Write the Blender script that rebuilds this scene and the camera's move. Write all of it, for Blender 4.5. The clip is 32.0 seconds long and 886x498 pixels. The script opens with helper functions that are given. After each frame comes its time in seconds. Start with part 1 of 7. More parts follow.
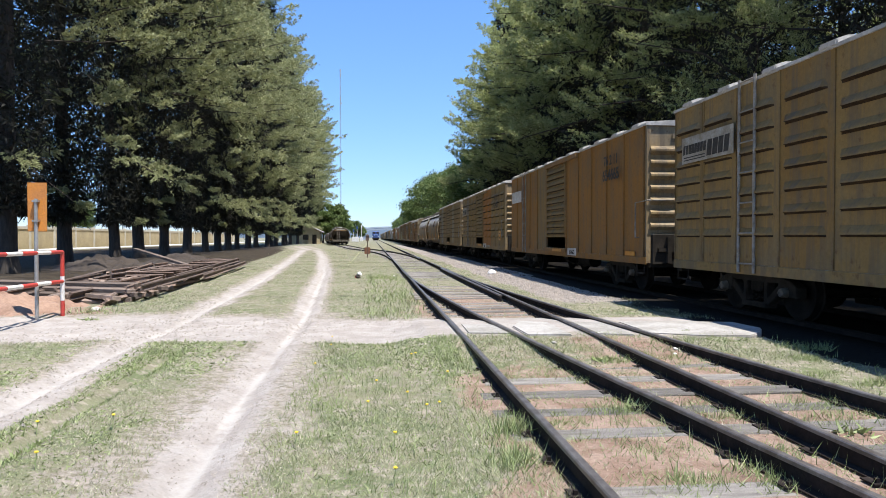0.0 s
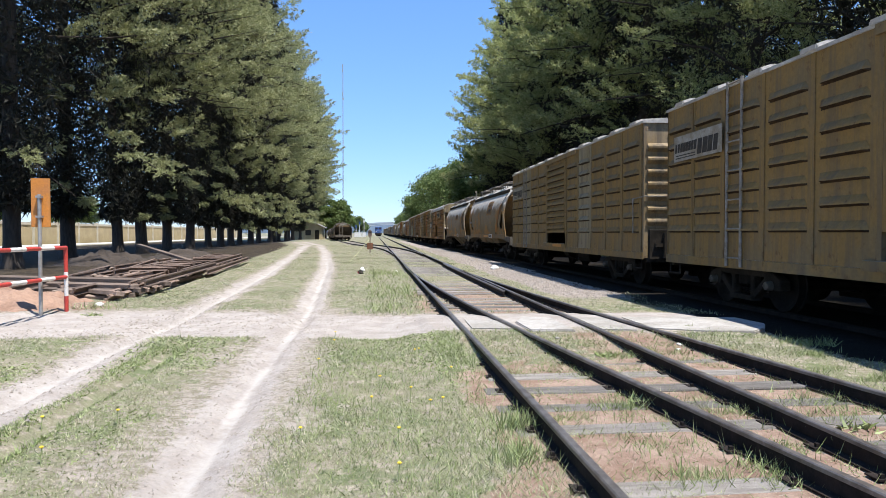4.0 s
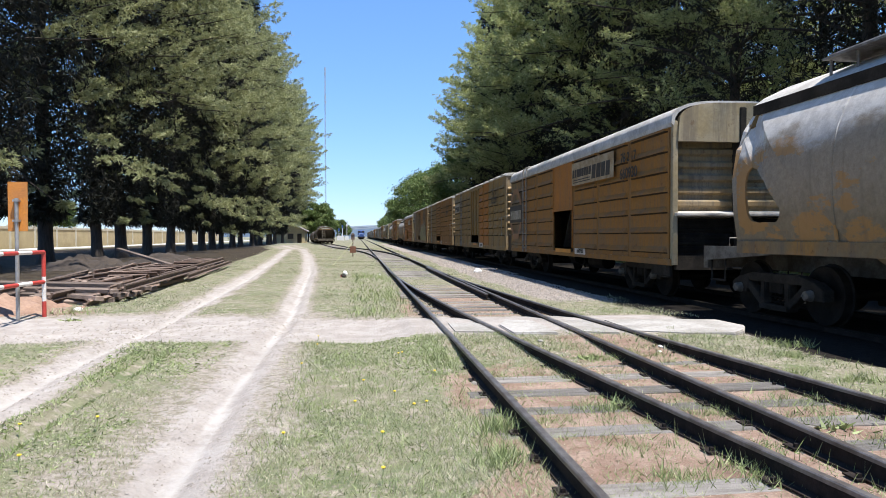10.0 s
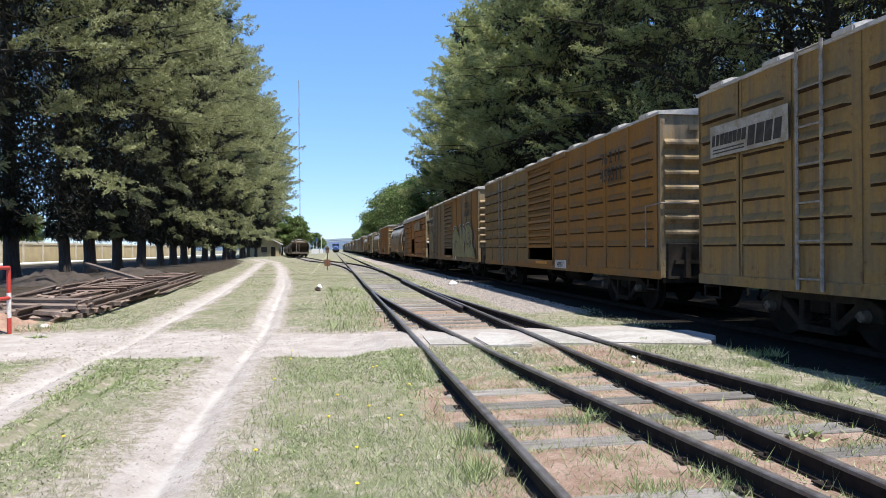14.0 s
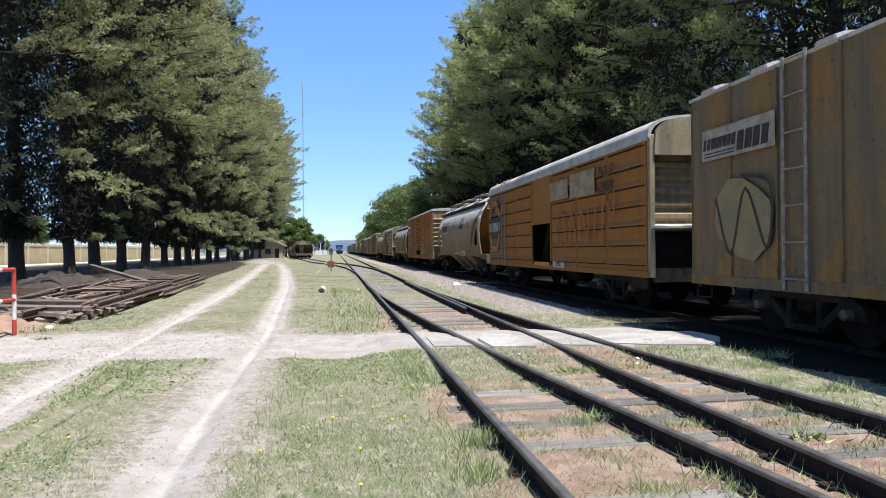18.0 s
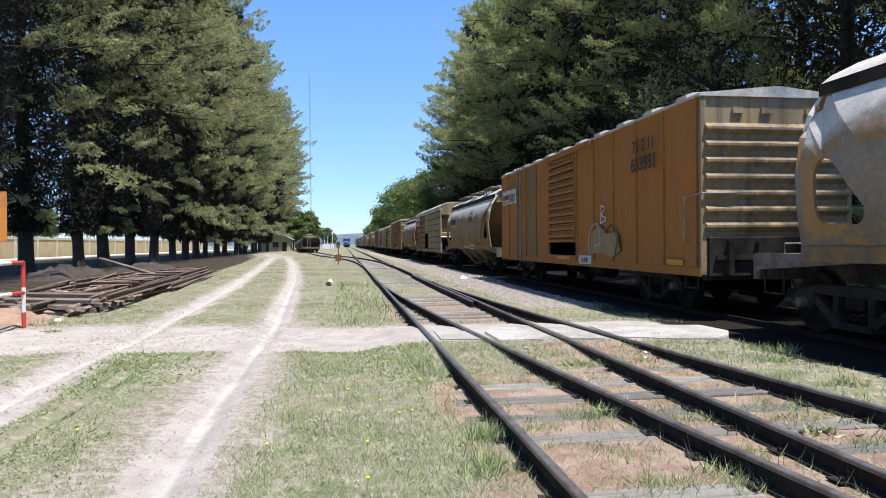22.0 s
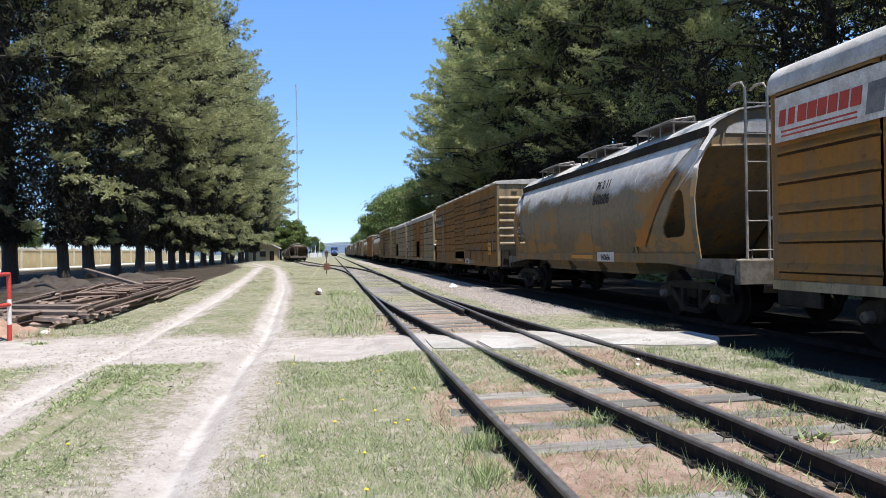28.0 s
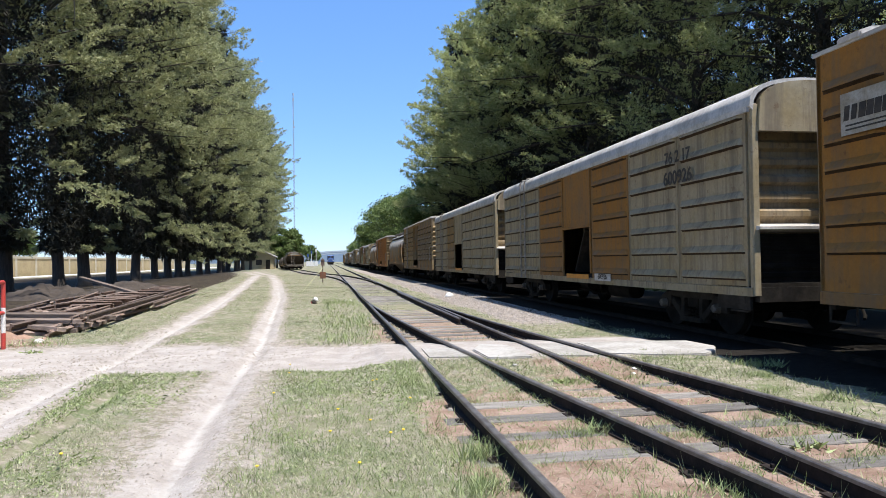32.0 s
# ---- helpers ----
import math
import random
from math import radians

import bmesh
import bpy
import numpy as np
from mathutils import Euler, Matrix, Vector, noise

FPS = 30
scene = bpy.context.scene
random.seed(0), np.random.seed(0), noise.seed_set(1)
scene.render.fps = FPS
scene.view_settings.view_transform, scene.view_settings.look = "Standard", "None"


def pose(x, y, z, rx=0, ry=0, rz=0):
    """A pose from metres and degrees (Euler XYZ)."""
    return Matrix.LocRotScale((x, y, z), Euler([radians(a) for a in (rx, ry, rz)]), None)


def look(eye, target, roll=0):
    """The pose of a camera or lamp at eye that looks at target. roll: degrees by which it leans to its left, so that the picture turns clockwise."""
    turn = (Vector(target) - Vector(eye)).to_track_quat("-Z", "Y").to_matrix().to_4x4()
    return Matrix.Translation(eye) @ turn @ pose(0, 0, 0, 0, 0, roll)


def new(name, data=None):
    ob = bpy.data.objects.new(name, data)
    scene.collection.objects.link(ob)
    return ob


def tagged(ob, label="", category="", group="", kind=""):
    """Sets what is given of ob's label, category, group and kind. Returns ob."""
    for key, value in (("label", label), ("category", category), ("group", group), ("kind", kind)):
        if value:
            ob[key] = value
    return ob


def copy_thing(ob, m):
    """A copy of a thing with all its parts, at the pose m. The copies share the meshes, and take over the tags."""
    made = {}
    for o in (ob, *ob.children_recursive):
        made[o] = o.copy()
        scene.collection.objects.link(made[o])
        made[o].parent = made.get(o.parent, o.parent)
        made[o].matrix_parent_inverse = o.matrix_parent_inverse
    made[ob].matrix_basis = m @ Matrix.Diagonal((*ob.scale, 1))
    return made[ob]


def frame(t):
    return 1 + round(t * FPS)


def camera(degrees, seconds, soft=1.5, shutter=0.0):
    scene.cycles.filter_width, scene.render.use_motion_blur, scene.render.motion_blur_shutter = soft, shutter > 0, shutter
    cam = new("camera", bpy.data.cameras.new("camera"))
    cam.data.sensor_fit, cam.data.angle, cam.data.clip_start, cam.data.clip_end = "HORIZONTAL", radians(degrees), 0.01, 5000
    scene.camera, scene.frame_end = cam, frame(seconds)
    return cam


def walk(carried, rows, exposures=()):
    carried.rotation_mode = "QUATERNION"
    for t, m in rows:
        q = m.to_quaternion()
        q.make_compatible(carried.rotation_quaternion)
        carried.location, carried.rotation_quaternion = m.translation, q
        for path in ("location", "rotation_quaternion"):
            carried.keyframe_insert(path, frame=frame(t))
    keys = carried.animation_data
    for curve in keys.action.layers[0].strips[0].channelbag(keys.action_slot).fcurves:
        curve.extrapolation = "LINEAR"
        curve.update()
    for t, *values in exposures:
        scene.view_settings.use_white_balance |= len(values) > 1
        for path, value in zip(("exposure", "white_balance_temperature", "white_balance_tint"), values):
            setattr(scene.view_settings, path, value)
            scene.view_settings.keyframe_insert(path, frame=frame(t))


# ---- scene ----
cam = camera(66.32, 32.0, soft=0.5)


def aim(x, y, z, yaw, pitch, lean):
    """The camera's pose: yaw to the right of the track's line, pitch upwards, in degrees."""
    a, b = radians(yaw), radians(pitch)
    eye = Vector((x, y, z))
    return look(eye, eye + Vector((math.sin(a) * math.cos(b), math.cos(a) * math.cos(b), math.sin(b))), lean)


walk(cam, [
    (0, aim(0.000, -0.000, 1.400, 5.93, -0.98, 0.01)),
    (0.5, aim(-0.004, 0.002, 1.401, 5.83, -1.15, 0.43)),
    (1, aim(-0.004, 0.007, 1.402, 5.78, -1.22, 0.03)),
    (1.5, aim(-0.003, 0.009, 1.401, 5.61, -1.27, -0.23)),
    (2, aim(0.002, 0.012, 1.399, 5.55, -1.33, -0.33)),
    (2.5, aim(-0.001, 0.015, 1.401, 5.43, -1.41, -0.29)),
    (3, aim(-0.001, 0.014, 1.397, 5.50, -1.42, -0.28)),
    (3.5, aim(-0.009, 0.006, 1.400, 5.56, -1.36, -0.10)),
    (5.5, aim(-0.002, 0.009, 1.399, 6.20, -1.39, -0.10)),
    (6, aim(-0.002, 0.011, 1.401, 6.25, -1.34, -0.12)),
    (6.5, aim(-0.007, 0.010, 1.401, 6.37, -1.33, 0.02)),
    (7, aim(-0.008, 0.005, 1.403, 6.48, -1.37, 0.18)),
    (7.5, aim(-0.004, 0.006, 1.402, 6.62, -1.42, 0.02)),
    (8, aim(-0.004, 0.005, 1.403, 6.72, -1.39, -0.09)),
    (8.5, aim(-0.005, 0.007, 1.404, 6.86, -1.38, -0.08)),
    (9, aim(-0.007, 0.000, 1.402, 6.98, -1.32, -0.15)),
    (9.5, aim(-0.009, -0.004, 1.406, 7.11, -1.27, -0.21)),
    (10, aim(-0.010, 0.000, 1.404, 7.15, -1.09, -0.13)),
    (10.5, aim(-0.013, -0.005, 1.403, 7.17, -0.98, -0.18)),
    (11, aim(-0.013, -0.006, 1.406, 7.20, -0.98, -0.35)),
    (11.5, aim(-0.008, 0.000, 1.407, 7.26, -0.96, -0.44)),
    (12, aim(-0.009, 0.004, 1.408, 7.31, -0.93, -0.32)),
    (12.5, aim(-0.002, 0.007, 1.405, 7.66, -0.64, -0.33)),
    (13, aim(-0.000, -0.002, 1.405, 8.81, -0.41, -0.34)),
    (13.5, aim(-0.004, -0.006, 1.409, 9.09, -0.22, -0.52)),
    (14, aim(0.001, -0.002, 1.410, 9.25, -0.05, -0.46)),
    (14.5, aim(0.005, 0.002, 1.410, 9.39, 0.09, -0.46)),
    (16.5, aim(0.005, -0.005, 1.410, 9.43, 0.23, -0.61)),
    (17, aim(0.001, -0.010, 1.412, 9.28, 0.23, -0.71)),
    (17.5, aim(-0.001, -0.012, 1.412, 9.05, 0.15, -0.66)),
    (18, aim(0.001, -0.008, 1.409, 8.95, 0.07, -0.52)),
    (18.5, aim(0.005, 0.002, 1.408, 8.82, -0.07, -0.62)),
    (19, aim(0.003, -0.002, 1.409, 8.67, -0.25, -0.75)),
    (19.5, aim(0.007, 0.007, 1.407, 8.59, -0.38, -0.70)),
    (20, aim(0.006, 0.007, 1.405, 8.47, -0.41, -0.61)),
    (20.5, aim(0.004, 0.007, 1.406, 8.35, -0.46, -0.74)),
    (21, aim(0.005, 0.008, 1.405, 8.31, -0.49, -0.63)),
    (21.5, aim(0.007, 0.010, 1.405, 8.36, -0.49, -0.40)),
    (22, aim(0.003, 0.012, 1.406, 8.35, -0.47, -0.50)),
    (22.5, aim(0.001, 0.006, 1.408, 8.33, -0.41, -0.49)),
    (23, aim(-0.002, 0.003, 1.409, 8.36, -0.26, -0.28)),
    (23.5, aim(-0.003, 0.004, 1.411, 8.37, -0.14, -0.03)),
    (24, aim(-0.005, 0.003, 1.412, 8.42, -0.02, -0.16)),
    (24.5, aim(0.003, 0.007, 1.411, 8.41, -0.00, -0.27)),
    (25, aim(0.011, 0.012, 1.410, 8.46, -0.00, -0.61)),
    (25.5, aim(0.011, 0.017, 1.410, 8.60, -0.14, -0.64)),
    (27.5, aim(-0.026, 0.014, 1.410, 9.12, -0.04, -0.58)),
    (28, aim(-0.049, 0.031, 1.414, 9.39, 0.20, -0.88)),
    (28.5, aim(-0.059, 0.037, 1.413, 9.68, 0.40, -0.71)),
    (29, aim(-0.055, 0.030, 1.418, 9.84, 0.56, -0.61)),
    (29.5, aim(-0.046, 0.024, 1.420, 9.90, 0.62, -0.66)),
    (30, aim(-0.043, 0.021, 1.420, 9.71, 0.70, -0.70)),
    (30.5, aim(-0.039, 0.024, 1.417, 9.70, 0.74, -0.50)),
    (31, aim(-0.035, 0.023, 1.419, 9.70, 0.80, -0.57)),
    (31.5, aim(-0.033, 0.028, 1.417, 9.63, 0.83, -0.64)),
    (32, aim(-0.045, 0.034, 1.414, 9.70, 0.93, -0.80)),
])

# ---- light ----
SUN = Vector((0.255, -0.26, 1.0)).normalized()
world = bpy.data.worlds.new("world")
scene.world = world
world.use_nodes = True
wn = world.node_tree.nodes
sky = wn.new("ShaderNodeTexSky")
sky.sky_type, sky.sun_disc = "NISHITA", False
sky.sun_elevation = math.asin(SUN.z)
sky.sun_rotation = math.atan2(SUN.x, SUN.y)
sky.air_density, sky.dust_density, sky.ozone_density = 1.0, 0.0, 3.0
soften = wn.new("ShaderNodeVectorMath")
soften.operation = "POWER"
soften.inputs[1].default_value = (0.80, 0.70, 0.60)
clear = wn.new("ShaderNodeVectorMath")
clear.operation = "MULTIPLY"
clear.inputs[1].default_value = (0.95, 1.50, 2.60)
world.node_tree.links.new(sky.outputs[0], soften.inputs[0])
world.node_tree.links.new(soften.outputs[0], clear.inputs[0])
world.node_tree.links.new(clear.outputs[0], wn["Background"].inputs[0])
wn["Background"].inputs[1].default_value = 0.1
sun = new("sun", bpy.data.lights.new("sun", "SUN"))
sun.data.energy, sun.data.angle, sun.data.color = 5.0, radians(0.53), (1.0, 0.97, 0.925)
sun.matrix_world = look(SUN * 60, (0, 0, 0))
scene.view_settings.exposure = 0.72

# ---- geometry helpers ----
class Geo:
    """Collects boxes, tubes and extrusions into one mesh."""

    def __init__(self):
        self.v, self.f = [], []

    def add(self, verts, faces):
        n = len(self.v)
        self.v += [tuple(p) for p in verts]
        self.f += [tuple(i + n for i in f) for f in faces]
        return self

    def box(self, x0, x1, y0, y1, z0, z1):
        v = [(x, y, z) for z in (z0, z1) for y in (y0, y1) for x in (x0, x1)]
        return self.add(v, [(0, 2, 3, 1), (4, 5, 7, 6), (0, 1, 5, 4), (2, 6, 7, 3), (0, 4, 6, 2), (1, 3, 7, 5)])

    def chamfer(self, x0, x1, y0, y1, z0, z1, c):
        """A box with chamfered upright and top edges."""
        ring = lambda d, z: [(x0 + d + c, y0 + d, z), (x1 - d - c, y0 + d, z), (x1 - d, y0 + d + c, z), (x1 - d, y1 - d - c, z),
                             (x1 - d - c, y1 - d, z), (x0 + d + c, y1 - d, z), (x0 + d, y1 - d - c, z), (x0 + d, y0 + d + c, z)]
        v = ring(0, z0) + ring(0, z1 - c) + ring(c, z1)
        f = [tuple(reversed(range(8))), tuple(range(16, 24))]
        for k in (0, 8):
            f += [(k + i, k + (i + 1) % 8, k + 8 + (i + 1) % 8, k + 8 + i) for i in range(8)]
        return self.add(v, f)

    def tube(self, pts, r, n=8, cap=True):
        """A round bar along points; r is one radius or one for each point."""
        pts = [Vector(p) for p in pts]
        rs = r if isinstance(r, (list, tuple)) else [r] * len(pts)
        v, f = [], []
        for i, p in enumerate(pts):
            d = (pts[min(i + 1, len(pts) - 1)] - pts[max(i - 1, 0)]).normalized()
            a = d.cross(Vector((0, 0, 1)) if abs(d.z) < 0.9 else Vector((1, 0, 0))).normalized()
            b = d.cross(a)
            v += [p + (a * math.cos(2 * math.pi * k / n) + b * math.sin(2 * math.pi * k / n)) * rs[i] for k in range(n)]
        for i in range(len(pts) - 1):
            f += [(i * n + k, i * n + (k + 1) % n, (i + 1) * n + (k + 1) % n, (i + 1) * n + k) for k in range(n)]
        if cap:
            f += [tuple(reversed(range(n))), tuple(range((len(pts) - 1) * n, len(pts) * n))]
        return self.add(v, f)

    def prism(self, prof, axis, a, b, cap=True):
        """A closed outline pushed along an axis: x takes (y, z), y takes (x, z), z takes (x, y)."""
        put = {"x": lambda p, s: (s, p[0], p[1]), "y": lambda p, s: (p[0], s, p[1]), "z": lambda p, s: (p[0], p[1], s)}[axis]
        n = len(prof)
        v = [put(p, a) for p in prof] + [put(p, b) for p in prof]
        f = [(i, (i + 1) % n, n + (i + 1) % n, n + i) for i in range(n)]
        if cap:
            f += [tuple(reversed(range(n))), tuple(range(n, 2 * n))]
        return self.add(v, f)

    def ring(self, x, y, z, r0, r1, x0, x1, n=24):
        """A wheel rim about the x axis."""
        v, f = [], []
        for k in range(n):
            c, s = math.cos(2 * math.pi * k / n), math.sin(2 * math.pi * k / n)
            v += [(x + x0, y + r0 * c, z + r0 * s), (x + x1, y + r0 * c, z + r0 * s), (x + x1, y + r1 * c, z + r1 * s), (x + x0, y + r1 * c, z + r1 * s)]
        for k in range(n):
            m = (k + 1) % n
            f += [(4 * k + i, 4 * k + (i + 1) % 4, 4 * m + (i + 1) % 4, 4 * m + i) for i in range(4)]
        return self.add(v, f)

    def move(self, m):
        self.v = [tuple(m @ Vector(p)) for p in self.v]
        return self

    def mesh(self, name, mat, smooth=None, bevel=0.0):
        me = bpy.data.meshes.new(name)
        me.from_pydata(self.v, [], self.f)
        bm = bmesh.new()
        bm.from_mesh(me)
        bmesh.ops.recalc_face_normals(bm, faces=bm.faces)
        if bevel:
            bmesh.ops.bevel(bm, geom=[e for e in bm.edges if e.calc_face_angle(0) > 0.5], offset=bevel, segments=2, affect="EDGES")
        bm.to_mesh(me)
        bm.free()
        if smooth is not None:
            me.polygons.foreach_set("use_smooth", [True] * len(me.polygons))
            me.set_sharp_from_angle(angle=radians(smooth))
        me.materials.append(mat)
        return me


def part(name, data, material=None, parent=None, label="", at=None, smooth=None):
    """One mesh object, under a thing or a part."""
    me = data.mesh(name, material, smooth) if isinstance(data, Geo) else data
    ob = new(name, me)
    if at is not None:
        ob.matrix_basis = at if isinstance(at, Matrix) else Matrix.Translation(at)
    if parent:
        ob.parent = parent
    if label:
        ob["label"] = label
    return ob


def thing(name, label, category, at=(0, 0, 0), group="", kind=""):
    ob = new(name)
    ob.empty_display_size = 0.3
    ob.matrix_basis = at if isinstance(at, Matrix) else Matrix.Translation(at)
    return tagged(ob, label, category, group, kind)


# ---- materials ----
def nodes_of(name):
    m = bpy.data.materials.new(name)
    m.use_nodes = True
    nt = m.node_tree
    return m, nt.nodes, nt.links, nt.nodes["Principled BSDF"]


class Net:
    """Small helpers to write a material's nodes."""

    def __init__(self, name):
        self.m, self.n, self.l, self.bsdf = nodes_of(name)
        self.co = self.n.new("ShaderNodeTexCoord").outputs["Object"]

    def put(self, sock, val):
        if hasattr(val, "is_linked"):
            self.l.new(val, sock)
        else:
            sock.default_value = val

    def noise(self, scale, detail=4, rough=0.6, stretch=None, co=None):
        t = self.n.new("ShaderNodeTexNoise")
        t.inputs["Scale"].default_value, t.inputs["Detail"].default_value, t.inputs["Roughness"].default_value = scale, detail, rough
        src = co or self.co
        if stretch:
            mp = self.n.new("ShaderNodeMapping")
            mp.inputs["Scale"].default_value = stretch
            self.l.new(src, mp.inputs[0])
            src = mp.outputs[0]
        self.l.new(src, t.inputs["Vector"])
        return t.outputs["Fac"]

    def step(self, fac, a, b):
        t = self.n.new("ShaderNodeMapRange")
        t.interpolation_type = "SMOOTHSTEP"
        t.inputs["From Min"].default_value, t.inputs["From Max"].default_value = a, b
        self.l.new(fac, t.inputs["Value"])
        return t.outputs[0]

    def math(self, op, a, b=0.0):
        t = self.n.new("ShaderNodeMath")
        t.operation = op
        self.put(t.inputs[0], a)
        self.put(t.inputs[1], b)
        return t.outputs[0]

    def mix(self, fac, a, b):
        t = self.n.new("ShaderNodeMix")
        t.data_type = "RGBA"
        self.put(t.inputs[0], fac)
        self.put(t.inputs[6], a if hasattr(a, "is_linked") else (*a, 1))
        self.put(t.inputs[7], b if hasattr(b, "is_linked") else (*b, 1))
        return t.outputs[2]

    def shade(self, col, fac, lo, hi):
        """Multiplies a colour by lo to hi, following fac."""
        t = self.n.new("ShaderNodeMapRange")
        t.inputs["To Min"].default_value, t.inputs["To Max"].default_value = lo, hi
        t.inputs["From Min"].default_value, t.inputs["From Max"].default_value = 0.25, 0.75
        self.l.new(fac, t.inputs["Value"])
        v = self.n.new("ShaderNodeVectorMath")
        v.operation = "SCALE"
        self.put(v.inputs[0], col if hasattr(col, "is_linked") else col)
        self.l.new(t.outputs[0], v.inputs["Scale"])
        return v.outputs[0]

    def attr(self, name):
        t = self.n.new("ShaderNodeAttribute")
        t.attribute_name = name
        return t.outputs["Fac"]

    def up(self, a, b):
        """How far a surface faces upwards."""
        g = self.n.new("ShaderNodeNewGeometry")
        s = self.n.new("ShaderNodeSeparateXYZ")
        self.l.new(g.outputs["Normal"], s.inputs[0])
        return self.step(s.outputs["Z"], a, b)

    def island(self):
        return self.n.new("ShaderNodeNewGeometry").outputs["Random Per Island"]

    def lot(self):
        return self.n.new("ShaderNodeObjectInfo").outputs["Random"]

    def bump(self, fac, strength, dist=0.01):
        t = self.n.new("ShaderNodeBump")
        t.inputs["Strength"].default_value, t.inputs["Distance"].default_value = strength, dist
        self.l.new(fac, t.inputs["Height"])
        self.l.new(t.outputs[0], self.bsdf.inputs["Normal"])

    def done(self, col, rough=0.7, metal=0.0, spec=None):
        self.put(self.bsdf.inputs["Base Color"], col if hasattr(col, "is_linked") else (*col, 1))
        self.put(self.bsdf.inputs["Roughness"], rough)
        self.bsdf.inputs["Metallic"].default_value = metal
        if spec is not None:
            self.bsdf.inputs["Specular IOR Level"].default_value = spec
        return self.m


def plain(name, a, b, scale=3.0, rough=0.75, metal=0.0, bump=0.3, fine=30.0, stretch=None, by_piece=0.0, spec=None):
    """Two tones in patches, finer grain and a little relief."""
    k = Net(name)
    col = k.mix(k.step(k.noise(scale, stretch=stretch), 0.35, 0.65), a, b)
    grain = k.noise(fine, 5, 0.7, stretch=stretch)
    col = k.shade(col, grain, 0.75, 1.25)
    if by_piece:
        col = k.shade(col, k.lot(), 1 - by_piece, 1 + by_piece)
    k.bump(grain, bump, 0.01)
    return k.done(col, rough, metal, spec)


def wagon_paint(name, paint, worn, grime=0.5, rust=0.35, dust=0.7, low=0.84, high=0.97):
    """Old railway paint: faded patches, streaks of grime, rust spots, cement dust on what faces up."""
    k = Net(name)
    big = k.noise(0.9, 4, 0.65)
    col = k.mix(k.step(big, 0.42, 0.62), paint, worn)
    col = k.shade(col, k.noise(14, 6, 0.75), 0.8, 1.2)
    streak = k.noise(1.0, 5, 0.7, stretch=(5, 5, 0.35))
    col = k.mix(k.math("MULTIPLY", k.step(streak, 0.44, 0.66), min(1.0, grime * 1.25)), col, (0.12, 0.095, 0.07))
    spots = k.noise(5.5, 7, 0.72)
    col = k.mix(k.math("MULTIPLY", k.step(spots, 0.585, 0.645), rust), col, (0.10, 0.045, 0.02))
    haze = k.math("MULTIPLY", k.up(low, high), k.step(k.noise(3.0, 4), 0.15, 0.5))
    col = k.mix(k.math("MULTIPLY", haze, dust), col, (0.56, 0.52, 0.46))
    k.bump(k.noise(40, 5), 0.25, 0.006)
    return k.done(col, 0.72, spec=0.3)


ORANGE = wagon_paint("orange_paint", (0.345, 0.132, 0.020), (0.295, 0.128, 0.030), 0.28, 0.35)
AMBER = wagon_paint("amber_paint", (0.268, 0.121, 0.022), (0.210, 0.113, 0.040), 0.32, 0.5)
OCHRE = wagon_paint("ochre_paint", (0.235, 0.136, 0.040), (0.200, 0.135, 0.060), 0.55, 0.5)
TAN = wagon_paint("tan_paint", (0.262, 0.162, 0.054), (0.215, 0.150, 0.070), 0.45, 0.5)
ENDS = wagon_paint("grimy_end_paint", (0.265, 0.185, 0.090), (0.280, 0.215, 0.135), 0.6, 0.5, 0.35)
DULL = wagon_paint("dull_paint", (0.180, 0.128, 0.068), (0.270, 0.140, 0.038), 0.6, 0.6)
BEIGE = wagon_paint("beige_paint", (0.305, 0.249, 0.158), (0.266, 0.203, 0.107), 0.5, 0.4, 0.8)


def hopper_paint(name, low, mid, primer, bare_at, amount):
    """Hopper side: thick pale dust over the sunlit part, broken orange paint in the middle, dark grime and painted
    shade below.
    """
    k = Net(name)
    sep = k.n.new("ShaderNodeSeparateXYZ")
    k.l.new(k.co, sep.inputs[0])
    ragged = k.math("MULTIPLY", k.math("SUBTRACT", k.noise(1.3, 7, 0.72, stretch=(1, 0.6, 1)), 0.5), 1.3)
    z = k.math("ADD", sep.outputs["Z"], ragged)
    col = k.mix(k.step(z, 1.3, 2.2), low, mid)
    col = k.shade(col, k.noise(9, 7, 0.8), 0.7, 1.3)
    flake = k.step(k.noise(0.75, 7, 0.7, stretch=(1, 0.55, 1.3)), bare_at, bare_at + 0.035)
    col = k.mix(k.math("MULTIPLY", flake, amount), col, primer)
    streak = k.noise(1.0, 5, 0.7, stretch=(5, 5, 0.35))
    col = k.mix(k.math("MULTIPLY", k.step(streak, 0.5, 0.72), 0.35), col, (0.11, 0.088, 0.068))
    dusty = k.mix(k.step(k.noise(4.0, 7, 0.75), 0.4, 0.6), (0.47, 0.435, 0.395), (0.60, 0.56, 0.51))
    # Dust edge sits where sunlight ends, so it also paints the lit top.
    col = k.mix(k.step(z, 2.5, 2.85), col, dusty)
    k.bump(k.noise(14, 7, 0.75), 0.45, 0.012)
    return k.done(col, 0.8, spec=0.25)


